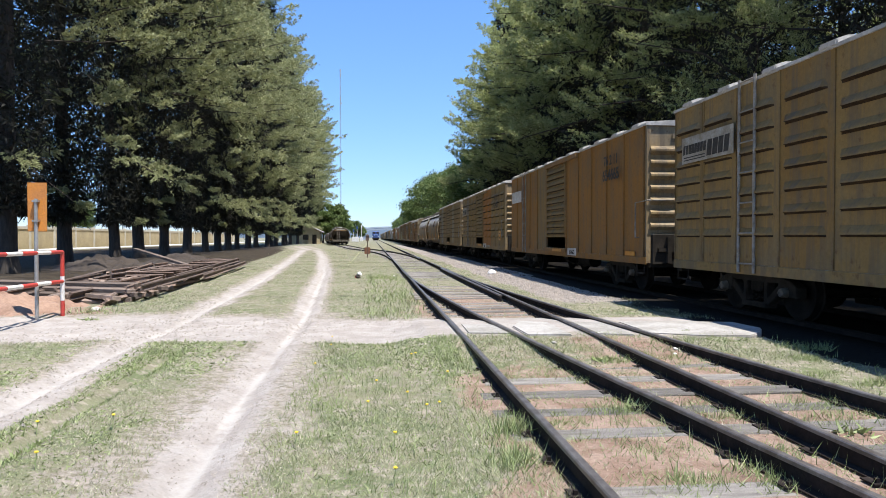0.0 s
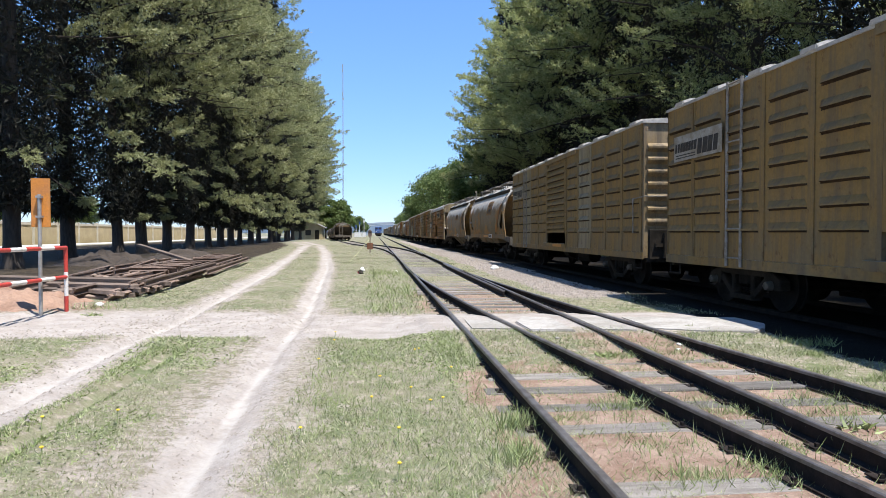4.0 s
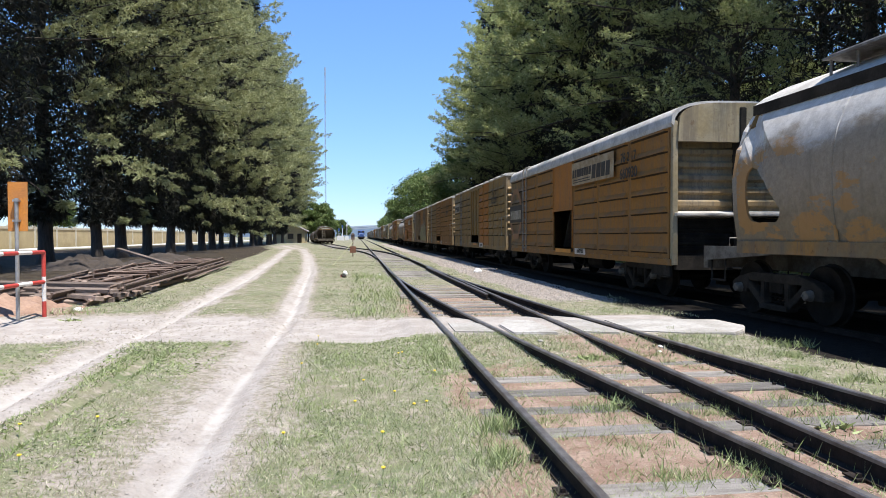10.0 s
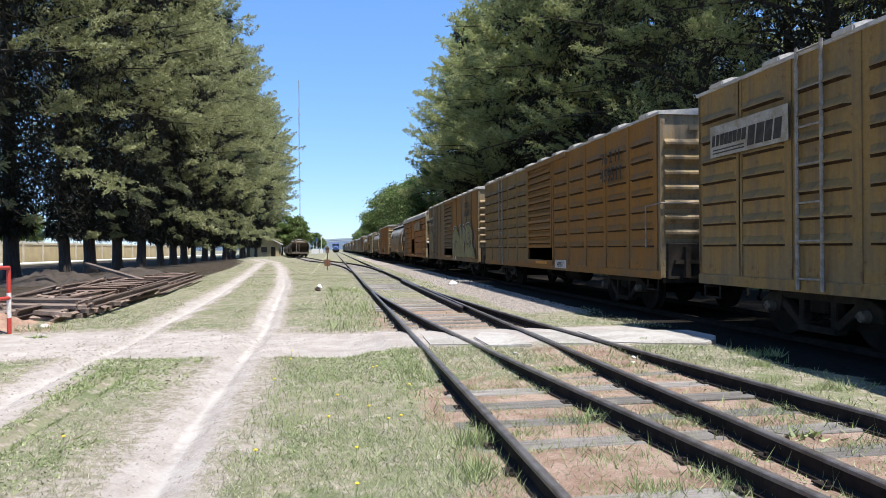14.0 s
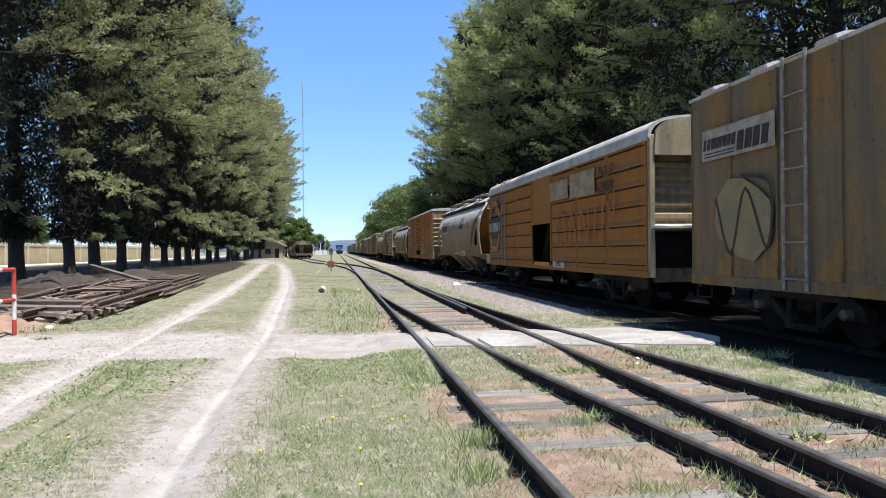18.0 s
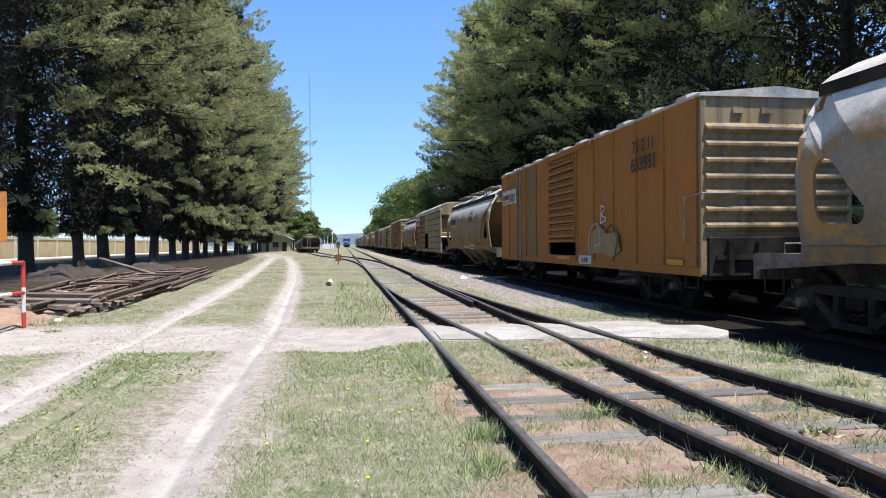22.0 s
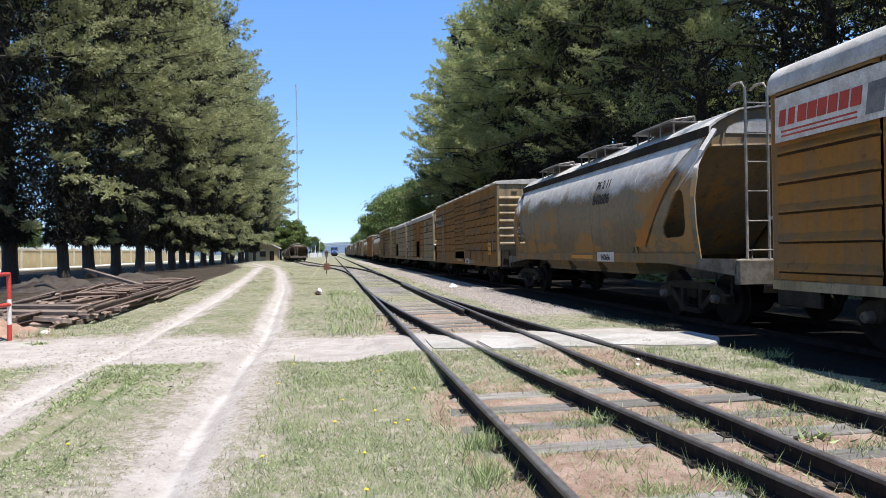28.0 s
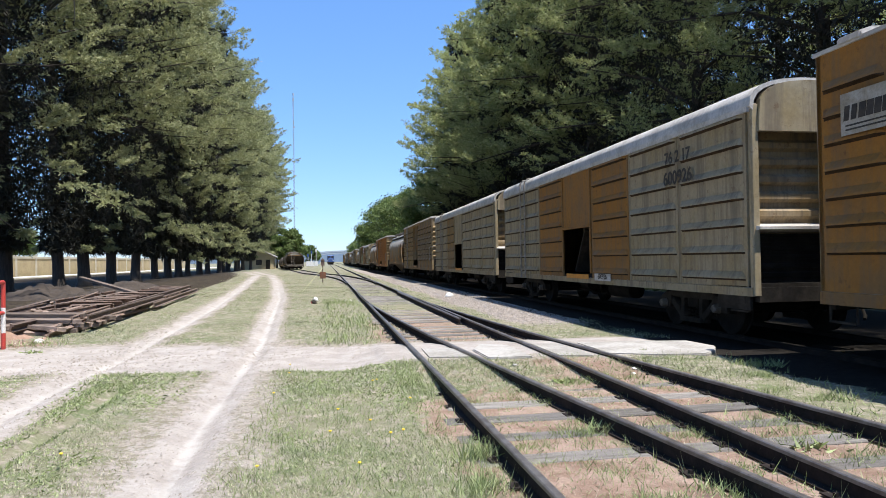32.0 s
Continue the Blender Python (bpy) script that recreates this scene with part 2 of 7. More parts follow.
GREY = hopper_paint("dusty_grey_paint", (0.195, 0.148, 0.090), (0.265, 0.215, 0.158), (0.36, 0.185, 0.055), 0.53, 0.75)
KHAKI = hopper_paint("dusty_khaki_paint", (0.155, 0.116, 0.066), (0.225, 0.176, 0.115), (0.33, 0.165, 0.042), 0.51, 0.65)
DUST = plain("cement_dust", (0.50, 0.47, 0.43), (0.36, 0.335, 0.30), 2.0, 0.9, bump=0.6, fine=18)
IRON = plain("dirty_iron", (0.009, 0.0075, 0.006), (0.018, 0.015, 0.012), 4, 0.8, 0.0, 0.4, 35, spec=0.12)
FRAME = plain("dusty_frame", (0.020, 0.017, 0.0135), (0.040, 0.033, 0.026), 3, 0.85, 0.0, 0.4, 30, spec=0.12)
LADDER = plain("pale_ladder", (0.30, 0.275, 0.24), (0.19, 0.16, 0.125), 6, 0.8, 0.0, 0.3, 40)
BARE = plain("worn_steel", (0.22, 0.20, 0.18), (0.13, 0.11, 0.095), 8, 0.6, 0.3, 0.2, 50)
FADED = plain("faded_white_mark", (0.36, 0.33, 0.28), (0.25, 0.21, 0.15), 5, 0.75, 0.0, 0.1, 30)
DUSTY_BEAM = plain("dusty_beam", (0.17, 0.15, 0.125), (0.10, 0.085, 0.068), 4, 0.9, 0.0, 0.4, 30, spec=0.15)
# Near-black brown that stands for the shade under ribs.
RIB_SHADE = plain("rib_grime", (0.030, 0.020, 0.013), (0.060, 0.038, 0.022), 5, 0.9, 0.0, 0.2, 40, spec=0.1)
WHITE = plain("white_lettering", (0.60, 0.58, 0.55), (0.44, 0.41, 0.37), 7, 0.7, 0.0, 0.1, 40)
BLACK = plain("black_lettering", (0.020, 0.017, 0.014), (0.042, 0.033, 0.025), 9, 0.7, 0.0, 0.1, 40)
STRIPE = plain("orange_reflector", (0.60, 0.24, 0.015), (0.48, 0.20, 0.02), 6, 0.5, 0.0, 0.1, 40)
RED = plain("red_paint", (0.45, 0.05, 0.03), (0.33, 0.05, 0.035), 5, 0.6, 0.0, 0.15, 40)
CREAM = plain("faded_cream_panel", (0.36, 0.29, 0.19), (0.24, 0.17, 0.09), 3, 0.75, 0.0, 0.1, 30)
# ---- the ground ----
def near_line(x, y, line):
    """Distance across from a path given as (x, y) points."""
    best = 99.0
    for (x0, y0), (x1, y1) in zip(line, line[1:]):
        dx, dy = x1 - x0, y1 - y0
        s = max(0.0, min(1.0, ((x - x0) * dx + (y - y0) * dy) / (dx * dx + dy * dy)))
        best = min(best, math.hypot(x - x0 - s * dx, y - y0 - s * dy))
    return best


RUT_RIGHT = [(-1.05, -4), (-1.1, 3.7), (-1.17, 6.5), (-1.22, 9.4), (-1.25, 13), (-1.45, 17), (-1.95, 28), (-3.6, 50), (-6, 75), (-11, 110)]
RUT_LEFT = [(-2.95, -4), (-3.13, 6), (-3.25, 9.4), (-3.25, 12.3), (-3.4, 15.6), (-3.8, 24.4), (-5.1, 43), (-7.5, 75), (-12.5, 110)]
CROSSING = [(-30, 9.9), (-12, 10.3), (-7, 10.7), (-3.9, 11.3), (-1.2, 10.7), (1.0, 10.3), (8, 9.6), (30, 9)]
R_TURN, SWITCH = 222.0, 27.5
TRACK_X, TRAIN_X, GAUGE, RAIL_TOP, TRAIN_RAIL = 1.95, 7.6, 1.676, 0.15, 0.10


def branch_x(y):
    """Centre of the track that leaves towards the camera's right."""
    return TRACK_X + max(0.0, SWITCH - y) ** 2 / (2 * R_TURN)


def siding_x(y):
    """Centre of the track that leaves to the left, far ahead."""
    s = max(0.0, y - 40.0)
    return TRACK_X - min(s * s / 420.0, 3.8 + max(0.0, s - 40.0) * 0.095)


def ground_mask(x, y):
    wob = noise.noise(Vector((x * 0.9, y * 0.9, 0))) * 0.16 + noise.noise(Vector((x * 3.1, y * 3.1, 4))) * 0.10
    d = 0.0
    if y < 112:
        grow = 1 + max(0.0, y - 12) * 0.010
        d = max(d, 1.0 - (near_line(x, y, RUT_RIGHT) + wob * 0.25 - 0.14) / 0.36 / grow)
        if y < 13:
            d = max(d, 0.52 - max(0.0, abs(x + 1.48) + wob * 2.0 - 0.16) / 0.7)
            d = max(d, 0.55 - max(0.0, abs(x + 0.85) + wob * 1.5 - 0.12) / 0.6)
        d = max(d, 1.0 - (near_line(x, y, RUT_LEFT) + wob - 0.12) / 0.40 / grow)
    if 5 < y < 17:
        d = max(d, 1.0 - (near_line(x, y, CROSSING) + wob * 1.5 - (0.95 + 0.25 * max(0, min(1, -x / 4)))) / 0.75)
        d = max(d, 0.95 - (math.hypot((x + 2.6) / 1.5, (y - 11.3) / 1.6) + wob - 0.75) / 0.4)
    return max(0.0, min(1.0, d))


def track_mask(x, y):
    """The hard white bottom of the wheel ruts."""
    if y > 70 or abs(x) > 12:
        return 0.0
    wob = noise.noise(Vector((x * 2.0, y * 1.2, 5))) * 0.06
    return max(0.0, min(1.0, 1.15 - max(0.0, near_line(x, y, RUT_RIGHT) + wob - 0.01) / 0.10, 1.0), min(0.8, 0.8 - max(0.0, near_line(x, y, RUT_LEFT) + wob - 0.05) / 0.2))


def soil_mask(x, y):
    """Bare reddish earth between the rails and by the heap of old rails."""
    s = 0.0
    if y < 60:
        a, b = TRACK_X - 1.15, branch_x(y) + 1.2
        e = min(x - a, b - x)
        s = max(0.0, min(1.0, 0.5 + e / 0.5 + noise.noise(Vector((x * 1.3, y * 1.3, 9))) * 0.9))
        if 6.0 < y < 9 and x < 3.3:
            s *= 1 - 0.6 * min(1.0, (y - 6.0) / 1.2, 3.3 - x)
        if y > 12:
            s *= max(0.35, 1 - (y - 12) / 12)
    s = max(s, 1.2 - math.hypot((x + 6.2) / 1.9, (y - 13.0) / 1.5))
    return max(0.0, min(1.0, s))


def gravel_mask(x, y):
    a = 3.85 + 0.25 * noise.noise(Vector((y * 0.3, 0, 2)))
    lo = max(0.0, min(1.0, (x - a) / 0.5 + 0.3)) * max(0.0, min(1.0, (y - 12.8) / 3.0))
    hi = max(0.0, min(1.0, (x - 5.6) / 0.4))
    return max(lo, hi) * (1.0 if x < 10.2 else max(0.0, 1 - (x - 10.2) / 0.8))


def train_shade_mask(x, y):
    """Near-black ground under and behind the train: its shade painted into the ballast."""
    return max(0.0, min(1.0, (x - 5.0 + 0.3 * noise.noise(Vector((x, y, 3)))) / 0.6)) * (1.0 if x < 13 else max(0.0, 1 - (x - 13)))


def litter_shade_mask(x, y):
    """Dark needle litter and old earth beside the road, with the trees' shade painted in."""
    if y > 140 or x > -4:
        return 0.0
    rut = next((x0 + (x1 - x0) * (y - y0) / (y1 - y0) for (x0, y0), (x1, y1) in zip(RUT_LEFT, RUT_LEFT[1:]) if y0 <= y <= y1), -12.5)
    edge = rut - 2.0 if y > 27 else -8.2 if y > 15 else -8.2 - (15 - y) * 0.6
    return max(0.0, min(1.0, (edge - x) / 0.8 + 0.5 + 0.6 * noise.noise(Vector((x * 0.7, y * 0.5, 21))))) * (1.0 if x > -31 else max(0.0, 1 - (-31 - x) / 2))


def groove_depth(x, y):
    """An older, half-grown wheel groove in the turf between the ruts."""
    d = abs(x + 2.42 + 0.05 * noise.noise(Vector((y * 0.8, 3, 0))))
    d = min(d, abs(d - 0.36) + 0.05 if x < -2.42 else d)
    return 0.12 * max(0.0, 1 - d / 0.17) * max(0.0, min(1.0, (8.7 - y) / 0.6)) * (0.7 + 0.6 * noise.noise(Vector((y * 1.7, x * 2, 8))))


def ground_z(x, y):
    z = 0.05 * noise.noise(Vector((x * 0.25, y * 0.25, 0))) if y < 200 else 0.0
    if -6 < x < 1 and y < 60:
        m = ground_mask(x, y)
        z += -0.05 * m + 0.025 * noise.noise(Vector((x * 4, y * 4, 7))) * m
        r = min(near_line(x, y, RUT_RIGHT), near_line(x, y, RUT_LEFT))
        z -= 0.055 * max(0.0, min(1.0, 1.35 - (r + 0.07 * noise.noise(Vector((x * 3, y * 2.2, 11)))) / 0.12))
        if y < 9:
            z -= groove_depth(x, y)
    bed = float(np.interp(y, (6.2, 7.6, 8.6, 10.4, 11.6), (0, 0.04, 0.10, 0.10, 0))) * max(0.0, min(1.0, (x - 0.1) / 0.6, (5.6 - x) / 0.8))
    return z * (0.15 if 0.7 < x < 9.5 else 1.0) + bed


def spread(lo, hi, fine, a, b):
    """Grid lines: even between lo and hi, wider and wider out to a and b."""
    mid = list(np.arange(lo, hi + 1e-6, fine))
    left, right, s = [], [], fine
    x = lo
    while x > a:
        s *= 1.16
        x -= s
        left.append(max(x, a))
    s, x = fine, hi
    while x < b:
        s *= 1.16
        x += s
        right.append(min(x, b))
    return left[::-1] + mid + right


def build_ground():
    xs, ys = spread(-7.5, 6.0, 0.08, -2500, 2500), spread(1.5, 24, 0.15, -400, 4000)
    nx = len(xs)
    verts = [(x, y, ground_z(x, y)) for y in ys for x in xs]
    faces = [(j * nx + i, j * nx + i + 1, (j + 1) * nx + i + 1, (j + 1) * nx + i) for j in range(len(ys) - 1) for i in range(nx - 1)]
    me = bpy.data.meshes.new("ground")
    me.from_pydata(verts, [], faces)
    for name, fn in (("dirt", ground_mask), ("soil", soil_mask), ("gravel", gravel_mask), ("oily", train_shade_mask), ("litter", litter_shade_mask), ("track", track_mask)):
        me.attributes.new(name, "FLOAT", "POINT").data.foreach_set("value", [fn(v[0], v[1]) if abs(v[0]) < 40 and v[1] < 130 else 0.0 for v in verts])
    me.polygons.foreach_set("use_smooth", [True] * len(faces))
    k = Net("ground")
    tuft = k.noise(1.1, 5, 0.65)
    grass = k.mix(k.step(tuft, 0.36, 0.62), (0.155, 0.178, 0.090), (0.240, 0.222, 0.150))
    grass = k.mix(k.step(k.noise(6.0, 6, 0.75), 0.47, 0.62), grass, (0.35, 0.30, 0.245))
    grass = k.shade(grass, k.noise(42, 8, 0.9), 0.30, 1.7)
    grass = k.shade(grass, k.noise(5.0, 5, 0.7), 0.8, 1.2)
    dust = k.mix(k.step(k.noise(2.4, 5, 0.7), 0.35, 0.65), (0.365, 0.322, 0.288), (0.455, 0.412, 0.375))
    dust = k.shade(dust, k.noise(22, 7, 0.8), 0.78, 1.16)
    worn = k.mix(k.step(k.noise(11, 7, 0.8), 0.42, 0.58), (0.205, 0.185, 0.130), (0.36, 0.31, 0.27))
    worn = k.shade(worn, k.noise(48, 6, 0.85), 0.75, 1.40)
    earth = k.mix(k.step(k.noise(3.0, 5, 0.7), 0.35, 0.65), (0.235, 0.155, 0.115), (0.365, 0.268, 0.212))
    earth = k.shade(earth, k.noise(38, 8, 0.85), 0.55, 1.5)
    stone = k.mix(k.step(k.noise(16, 3, 0.6), 0.35, 0.65), (0.28, 0.238, 0.205), (0.41, 0.355, 0.31))
    stone = k.shade(stone, k.noise(60, 3, 0.6), 0.5, 1.4)
    edge = k.noise(7.0, 8, 0.82)
    rag = lambda a: k.step(k.math("ADD", a, k.math("MULTIPLY", k.math("SUBTRACT", edge, 0.5), 1.5)), 0.38, 0.62)
    col = k.mix(rag(k.attr("soil")), grass, earth)
    col = k.mix(rag(k.attr("gravel")), col, stone)
    # Litter tone, deepened to carry the shade of the trees.
    shaded_mulch = k.shade(k.mix(k.step(k.noise(1.6, 6, 0.7), 0.38, 0.62), (0.032, 0.025, 0.018), (0.066, 0.052, 0.036)), k.noise(30, 6, 0.8), 0.55, 1.5)
    col = k.mix(rag(k.attr("litter")), col, shaded_mulch)
    dirt = k.attr("dirt")
    broken = k.math("ADD", dirt, k.math("MULTIPLY", k.math("SUBTRACT", k.noise(8.0, 8, 0.85), 0.5), 1.9))
    col = k.mix(k.step(broken, 0.12, 0.40), col, worn)
    col = k.mix(k.step(broken, 0.50, 0.80), col, dust)
    col = k.mix(k.step(k.math("ADD", k.attr("track"), k.math("MULTIPLY", k.math("SUBTRACT", k.noise(9, 6, 0.8), 0.5), 1.3)), 0.40, 1.15), col, (0.51, 0.47, 0.43))
    # The train's shade, painted near-black over the ground colours.
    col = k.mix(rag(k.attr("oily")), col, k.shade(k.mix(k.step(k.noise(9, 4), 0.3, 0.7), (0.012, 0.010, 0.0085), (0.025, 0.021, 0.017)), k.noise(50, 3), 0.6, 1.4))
    k.bump(k.noise(24, 8, 0.82), 0.6, 0.02)
    col = k.shade(col, k.noise(0.35, 3), 0.80, 0.94)
    me.materials.append(k.done(col, 0.95, spec=0.1))
    return tagged(new("ground", me), "dry grass and bare pale earth with worn wheel ruts", "ground", kind="structure")


build_ground()

# ---- rails and sleepers ----
RAIL_RUST = plain("rail_side", (0.014, 0.011, 0.010), (0.030, 0.022, 0.018), 5, 0.85, 0.0, 0.3, 40, spec=0.2)
RAIL_HEAD = plain("rail_head", (0.19, 0.175, 0.165), (0.11, 0.095, 0.085), 6, 0.45, 0.5, 0.15, 60)
TIMBER = plain("weathered_sleeper", (0.23, 0.21, 0.19), (0.145, 0.13, 0.115), 2.5, 0.9, 0.0, 0.8, 22, stretch=(1, 9, 9), by_piece=0.25)
CONCRETE = plain("worn_concrete", (0.39, 0.365, 0.335), (0.27, 0.25, 0.22), 1.6, 0.9, 0.0, 0.6, 16)


def rail(parent, fn, y0, y1, top, step=1.0, head_mat=None):
    """One rail along y: foot and web in rust, head worn."""
    ys = list(np.arange(y0, y1, step)) + [y1]
    low, head = Geo(), Geo()
    for geo, prof in ((low, [(-0.065, -0.14), (0.065, -0.14), (0.065, -0.128), (0.012, -0.115), (0.012, -0.035), (0.029, -0.03), (-0.029, -0.03), (-0.012, -0.035), (-0.012, -0.115), (-0.065, -0.128)]),
                      (head, [(-0.029, -0.03), (0.029, -0.03), (0.029, -0.007), (0.021, 0), (-0.021, 0), (-0.029, -0.007)])):
        n = len(prof)
        geo.v = [(fn(y) + p[0], y, top + p[1]) for y in ys for p in prof]
        geo.f = [(j * n + i, j * n + (i + 1) % n, (j + 1) * n + (i + 1) % n, (j + 1) * n + i) for j in range(len(ys) - 1) for i in range(n)]
        geo.f += [tuple(range(n)), tuple(range((len(ys) - 1) * n, len(ys) * n))]
    web = part("rail", low, RAIL_RUST, parent)
    part("rail_head", head, head_mat or RAIL_HEAD, web, "worn dull steel running surface")


half = GAUGE / 2 + 0.03
track = thing("railway_track", "old railway turnout with dark rails on worn timber sleepers", "track", kind="structure")
rail(track, lambda y: TRACK_X + 0.08 - half, -6, 420, RAIL_TOP, 6)
rail(track, lambda y: TRACK_X + 0.08 + half, 1.55, 420, RAIL_TOP, 6)
rail(track, lambda y: branch_x(y) - half + 0.07 * max(0, min(1, 1 - (SWITCH - y) / 6)), 1.9, SWITCH, RAIL_TOP, 0.5)
rail(track, lambda y: branch_x(y) + half - 0.0, -6, SWITCH + 0.4, RAIL_TOP, 0.5)
rail(track, lambda y: TRACK_X + half - 0.045, 14.5, SWITCH, RAIL_TOP, 1.0)
siding = thing("siding_track", "rusty siding track curving away over the grass", "track", kind="structure")
rail(siding, lambda y: siding_x(y) - half, 40.5, 170, RAIL_TOP - 0.01, 1.5)
rail(siding, lambda y: siding_x(y) + half, 40.5, 170, RAIL_TOP - 0.01, 1.5)
line = thing("train_track", "railway track under the train on grey ballast", "track", kind="structure")
rail(line, lambda y: TRAIN_X - half, -40, 620, TRAIN_RAIL, 20, IRON)
rail(line, lambda y: TRAIN_X + half, -40, 620, TRAIN_RAIL, 20, IRON)

SLEEPER = [Geo().chamfer(-w / 2, w / 2, -0.12, 0.12, -0.12, 0.028, 0.012).mesh("sleeper", TIMBER) for w in (1.86, 2.3, 2.7, 3.1)]
PLATE = Geo().box(-0.12, 0.12, -0.06, 0.06, 0, 0.010).box(-0.095, -0.072, -0.04, -0.017, 0.008, 0.034).box(0.072, 0.095, 0.017, 0.04, 0.008, 0.034).mesh("rail_clip", RAIL_RUST)
rng = random.Random(5)
y = 1.3
while y < 60:
    wide = branch_x(y) - TRACK_X
    me = SLEEPER[0 if wide < 0.25 else 1 if wide < 0.65 else 2 if wide < 1.05 else 3]
    s = part("sleeper", me, None, track, at=pose(TRACK_X + wide / 2 + rng.uniform(-0.06, 0.06), y, -0.012 + rng.uniform(-0.02, 0.006), 0, rng.uniform(-0.4, 0.4), rng.uniform(-1.5, 1.5)))
    if y < 14:
        for fx in (TRACK_X + 0.08 - half, TRACK_X + 0.08 + half, branch_x(y) - half, branch_x(y) + half):
            part("rail_clip", PLATE, None, track, at=pose(fx, y, 0.015, 0, 0, rng.choice((0, 180))))
    y += rng.uniform(0.53, 0.60)
y = 44.0
while y < 110:
    part("sleeper", SLEEPER[1], None, siding, at=pose(siding_x(y), y, -0.01, 0, 0, 4 + rng.uniform(-2, 2)))
    y += 0.62
y = 2.0
while y < 70:
    part("sleeper", SLEEPER[1], None, line, at=pose(TRAIN_X, y, -0.045, 0, 0, rng.uniform(-1, 1)))
    y += 0.62

# concrete slabs of the level crossing
for pts, z in (([(1.28, 9.05), (1.85, 8.95), (1.80, 9.85), (1.30, 10.0)], 0.115), ([(2.02, 8.75), (2.62, 8.68), (2.62, 9.95), (2.22, 10.15), (2.0, 9.6)], 0.128),
               ([(2.98, 8.75), (3.45, 8.62), (3.42, 9.95), (2.98, 10.05)], 0.122), ([(3.72, 8.8), (4.3, 8.5), (4.95, 8.42), (5.25, 8.7), (5.5, 9.1), (5.45, 9.8), (4.6, 10.0), (3.72, 10.02)], 0.115)):
    slab = Geo().prism(pts, "z", -0.1, z).mesh("crossing_slab", CONCRETE, bevel=0.015)
    tagged(part("crossing_slab", slab), "pale worn concrete slab set between the rails", "slab", "crossing slabs")
# ---- the train ----
SPRAY_SILVER = plain("sprayed_silver", (0.42, 0.42, 0.40), (0.33, 0.33, 0.31), 4, 0.55, 0.2, 0.1, 30)
SPRAY_RED = plain("sprayed_red", (0.34, 0.09, 0.045), (0.40, 0.16, 0.05), 4, 0.75, 0.0, 0.1, 30)
FADED_RED = plain("faded_red", (0.26, 0.125, 0.062), (0.24, 0.145, 0.07), 3, 0.75, 0.0, 0.1, 30)
DARK_GREY = plain("dark_spray", (0.10, 0.09, 0.08), (0.16, 0.14, 0.12), 3, 0.75, 0.0, 0.1, 30)
WHEEL_R = 0.43
MAROON = plain("maroon_mark", (0.20, 0.035, 0.03), (0.14, 0.04, 0.035), 8, 0.7)
GREY_MARK = plain("grey_mark", (0.12, 0.12, 0.13), (0.18, 0.17, 0.17), 8, 0.7)


def shared(fn):
    """Makes a mesh once and hands out the same one after."""
    kept = {}

    def get(*key):
        if key not in kept:
            kept[key] = fn(*key)
        return kept[key]
    return get


@shared
def wheel_mesh():
    g = Geo()
    prof = [(0.0, 0.10), (0.05, 0.10), (0.055, 0.30), (0.10, 0.36), (0.10, WHEEL_R), (-0.01, WHEEL_R + 0.005), (-0.025, WHEEL_R + 0.03), (-0.04, WHEEL_R + 0.03), (-0.04, 0.36), (-0.005, 0.30)]
    n = 28
    for k in range(n):
        c, s = math.cos(2 * math.pi * k / n), math.sin(2 * math.pi * k / n)
        g.v += [(x, r * c, r * s) for x, r in prof]
    m = len(prof)
    g.f = [(k * m + i, k * m + (i + 1) % m, (k + 1) % n * m + (i + 1) % m, (k + 1) % n * m + i) for k in range(n) for i in range(m)]
    for a in range(5):
        t = 2 * math.pi * a / 5
        g.box(-0.0, 0.062, 0.30 * math.cos(t) - 0.015, 0.30 * math.cos(t) + 0.015, 0.30 * math.sin(t) - 0.015, 0.30 * math.sin(t) + 0.015)
    return g.mesh("wheel", IRON, 40)


@shared
def axle_mesh():
    return Geo().tube([(-1.12, 0, 0), (1.12, 0, 0)], 0.075, 10).mesh("wheelset", IRON, 40)


@shared
def cap_mesh():
    g = Geo().tube([(0, 0, 0), (-0.10, 0, 0)], [0.085, 0.07], 12)
    for k in range(3):
        a = 2.1 * k
        g.box(-0.115, -0.09, 0.05 * math.cos(a) - 0.015, 0.05 * math.cos(a) + 0.015, 0.05 * math.sin(a) - 0.015, 0.05 * math.sin(a) + 0.015)
    return g.mesh("bearing_cap", DUSTY_BEAM, 40)


@shared
def side_frame_mesh():
    g = Geo()
    for s in (-1, 1):
        g.prism([(s * 1.16, 0.36), (s * 1.16, 0.52), (s * 0.95, 0.63), (s * 0.68, 0.63), (s * 0.68, 0.52), (s * 0.74, 0.36)], "x", -0.09, 0.09)
        g.prism([(s * 0.74, 0.44), (s * 0.70, 0.58), (s * 0.33, 0.28), (s * 0.33, 0.14)], "x", -0.07, 0.07)
        g.prism([(s * 0.38, 0.16), (s * 0.26, 0.16), (s * 0.24, 0.62), (s * 0.36, 0.62)], "x", -0.07, 0.07)
    g.prism([(-0.95, 0.62), (-0.60, 0.56), (0.60, 0.56), (0.95, 0.62), (0.60, 0.70), (-0.60, 0.70)], "x", -0.08, 0.08)
    g.prism([(-0.36, 0.13), (0.36, 0.13), (0.36, 0.22), (-0.36, 0.22)], "x", -0.10, 0.10)
    return g.mesh("side_frame", FRAME, None, 0.012)


@shared
def spring_mesh():
    g = Geo()
    for dy in (-0.12, 0.0, 0.12):
        g.tube([(0.045 * math.cos(a * 0.9), dy + 0.045 * math.sin(a * 0.9), 0.22 + a * 0.0105) for a in range(0, 24)], 0.013, 5)
    return g.mesh("spring", IRON)


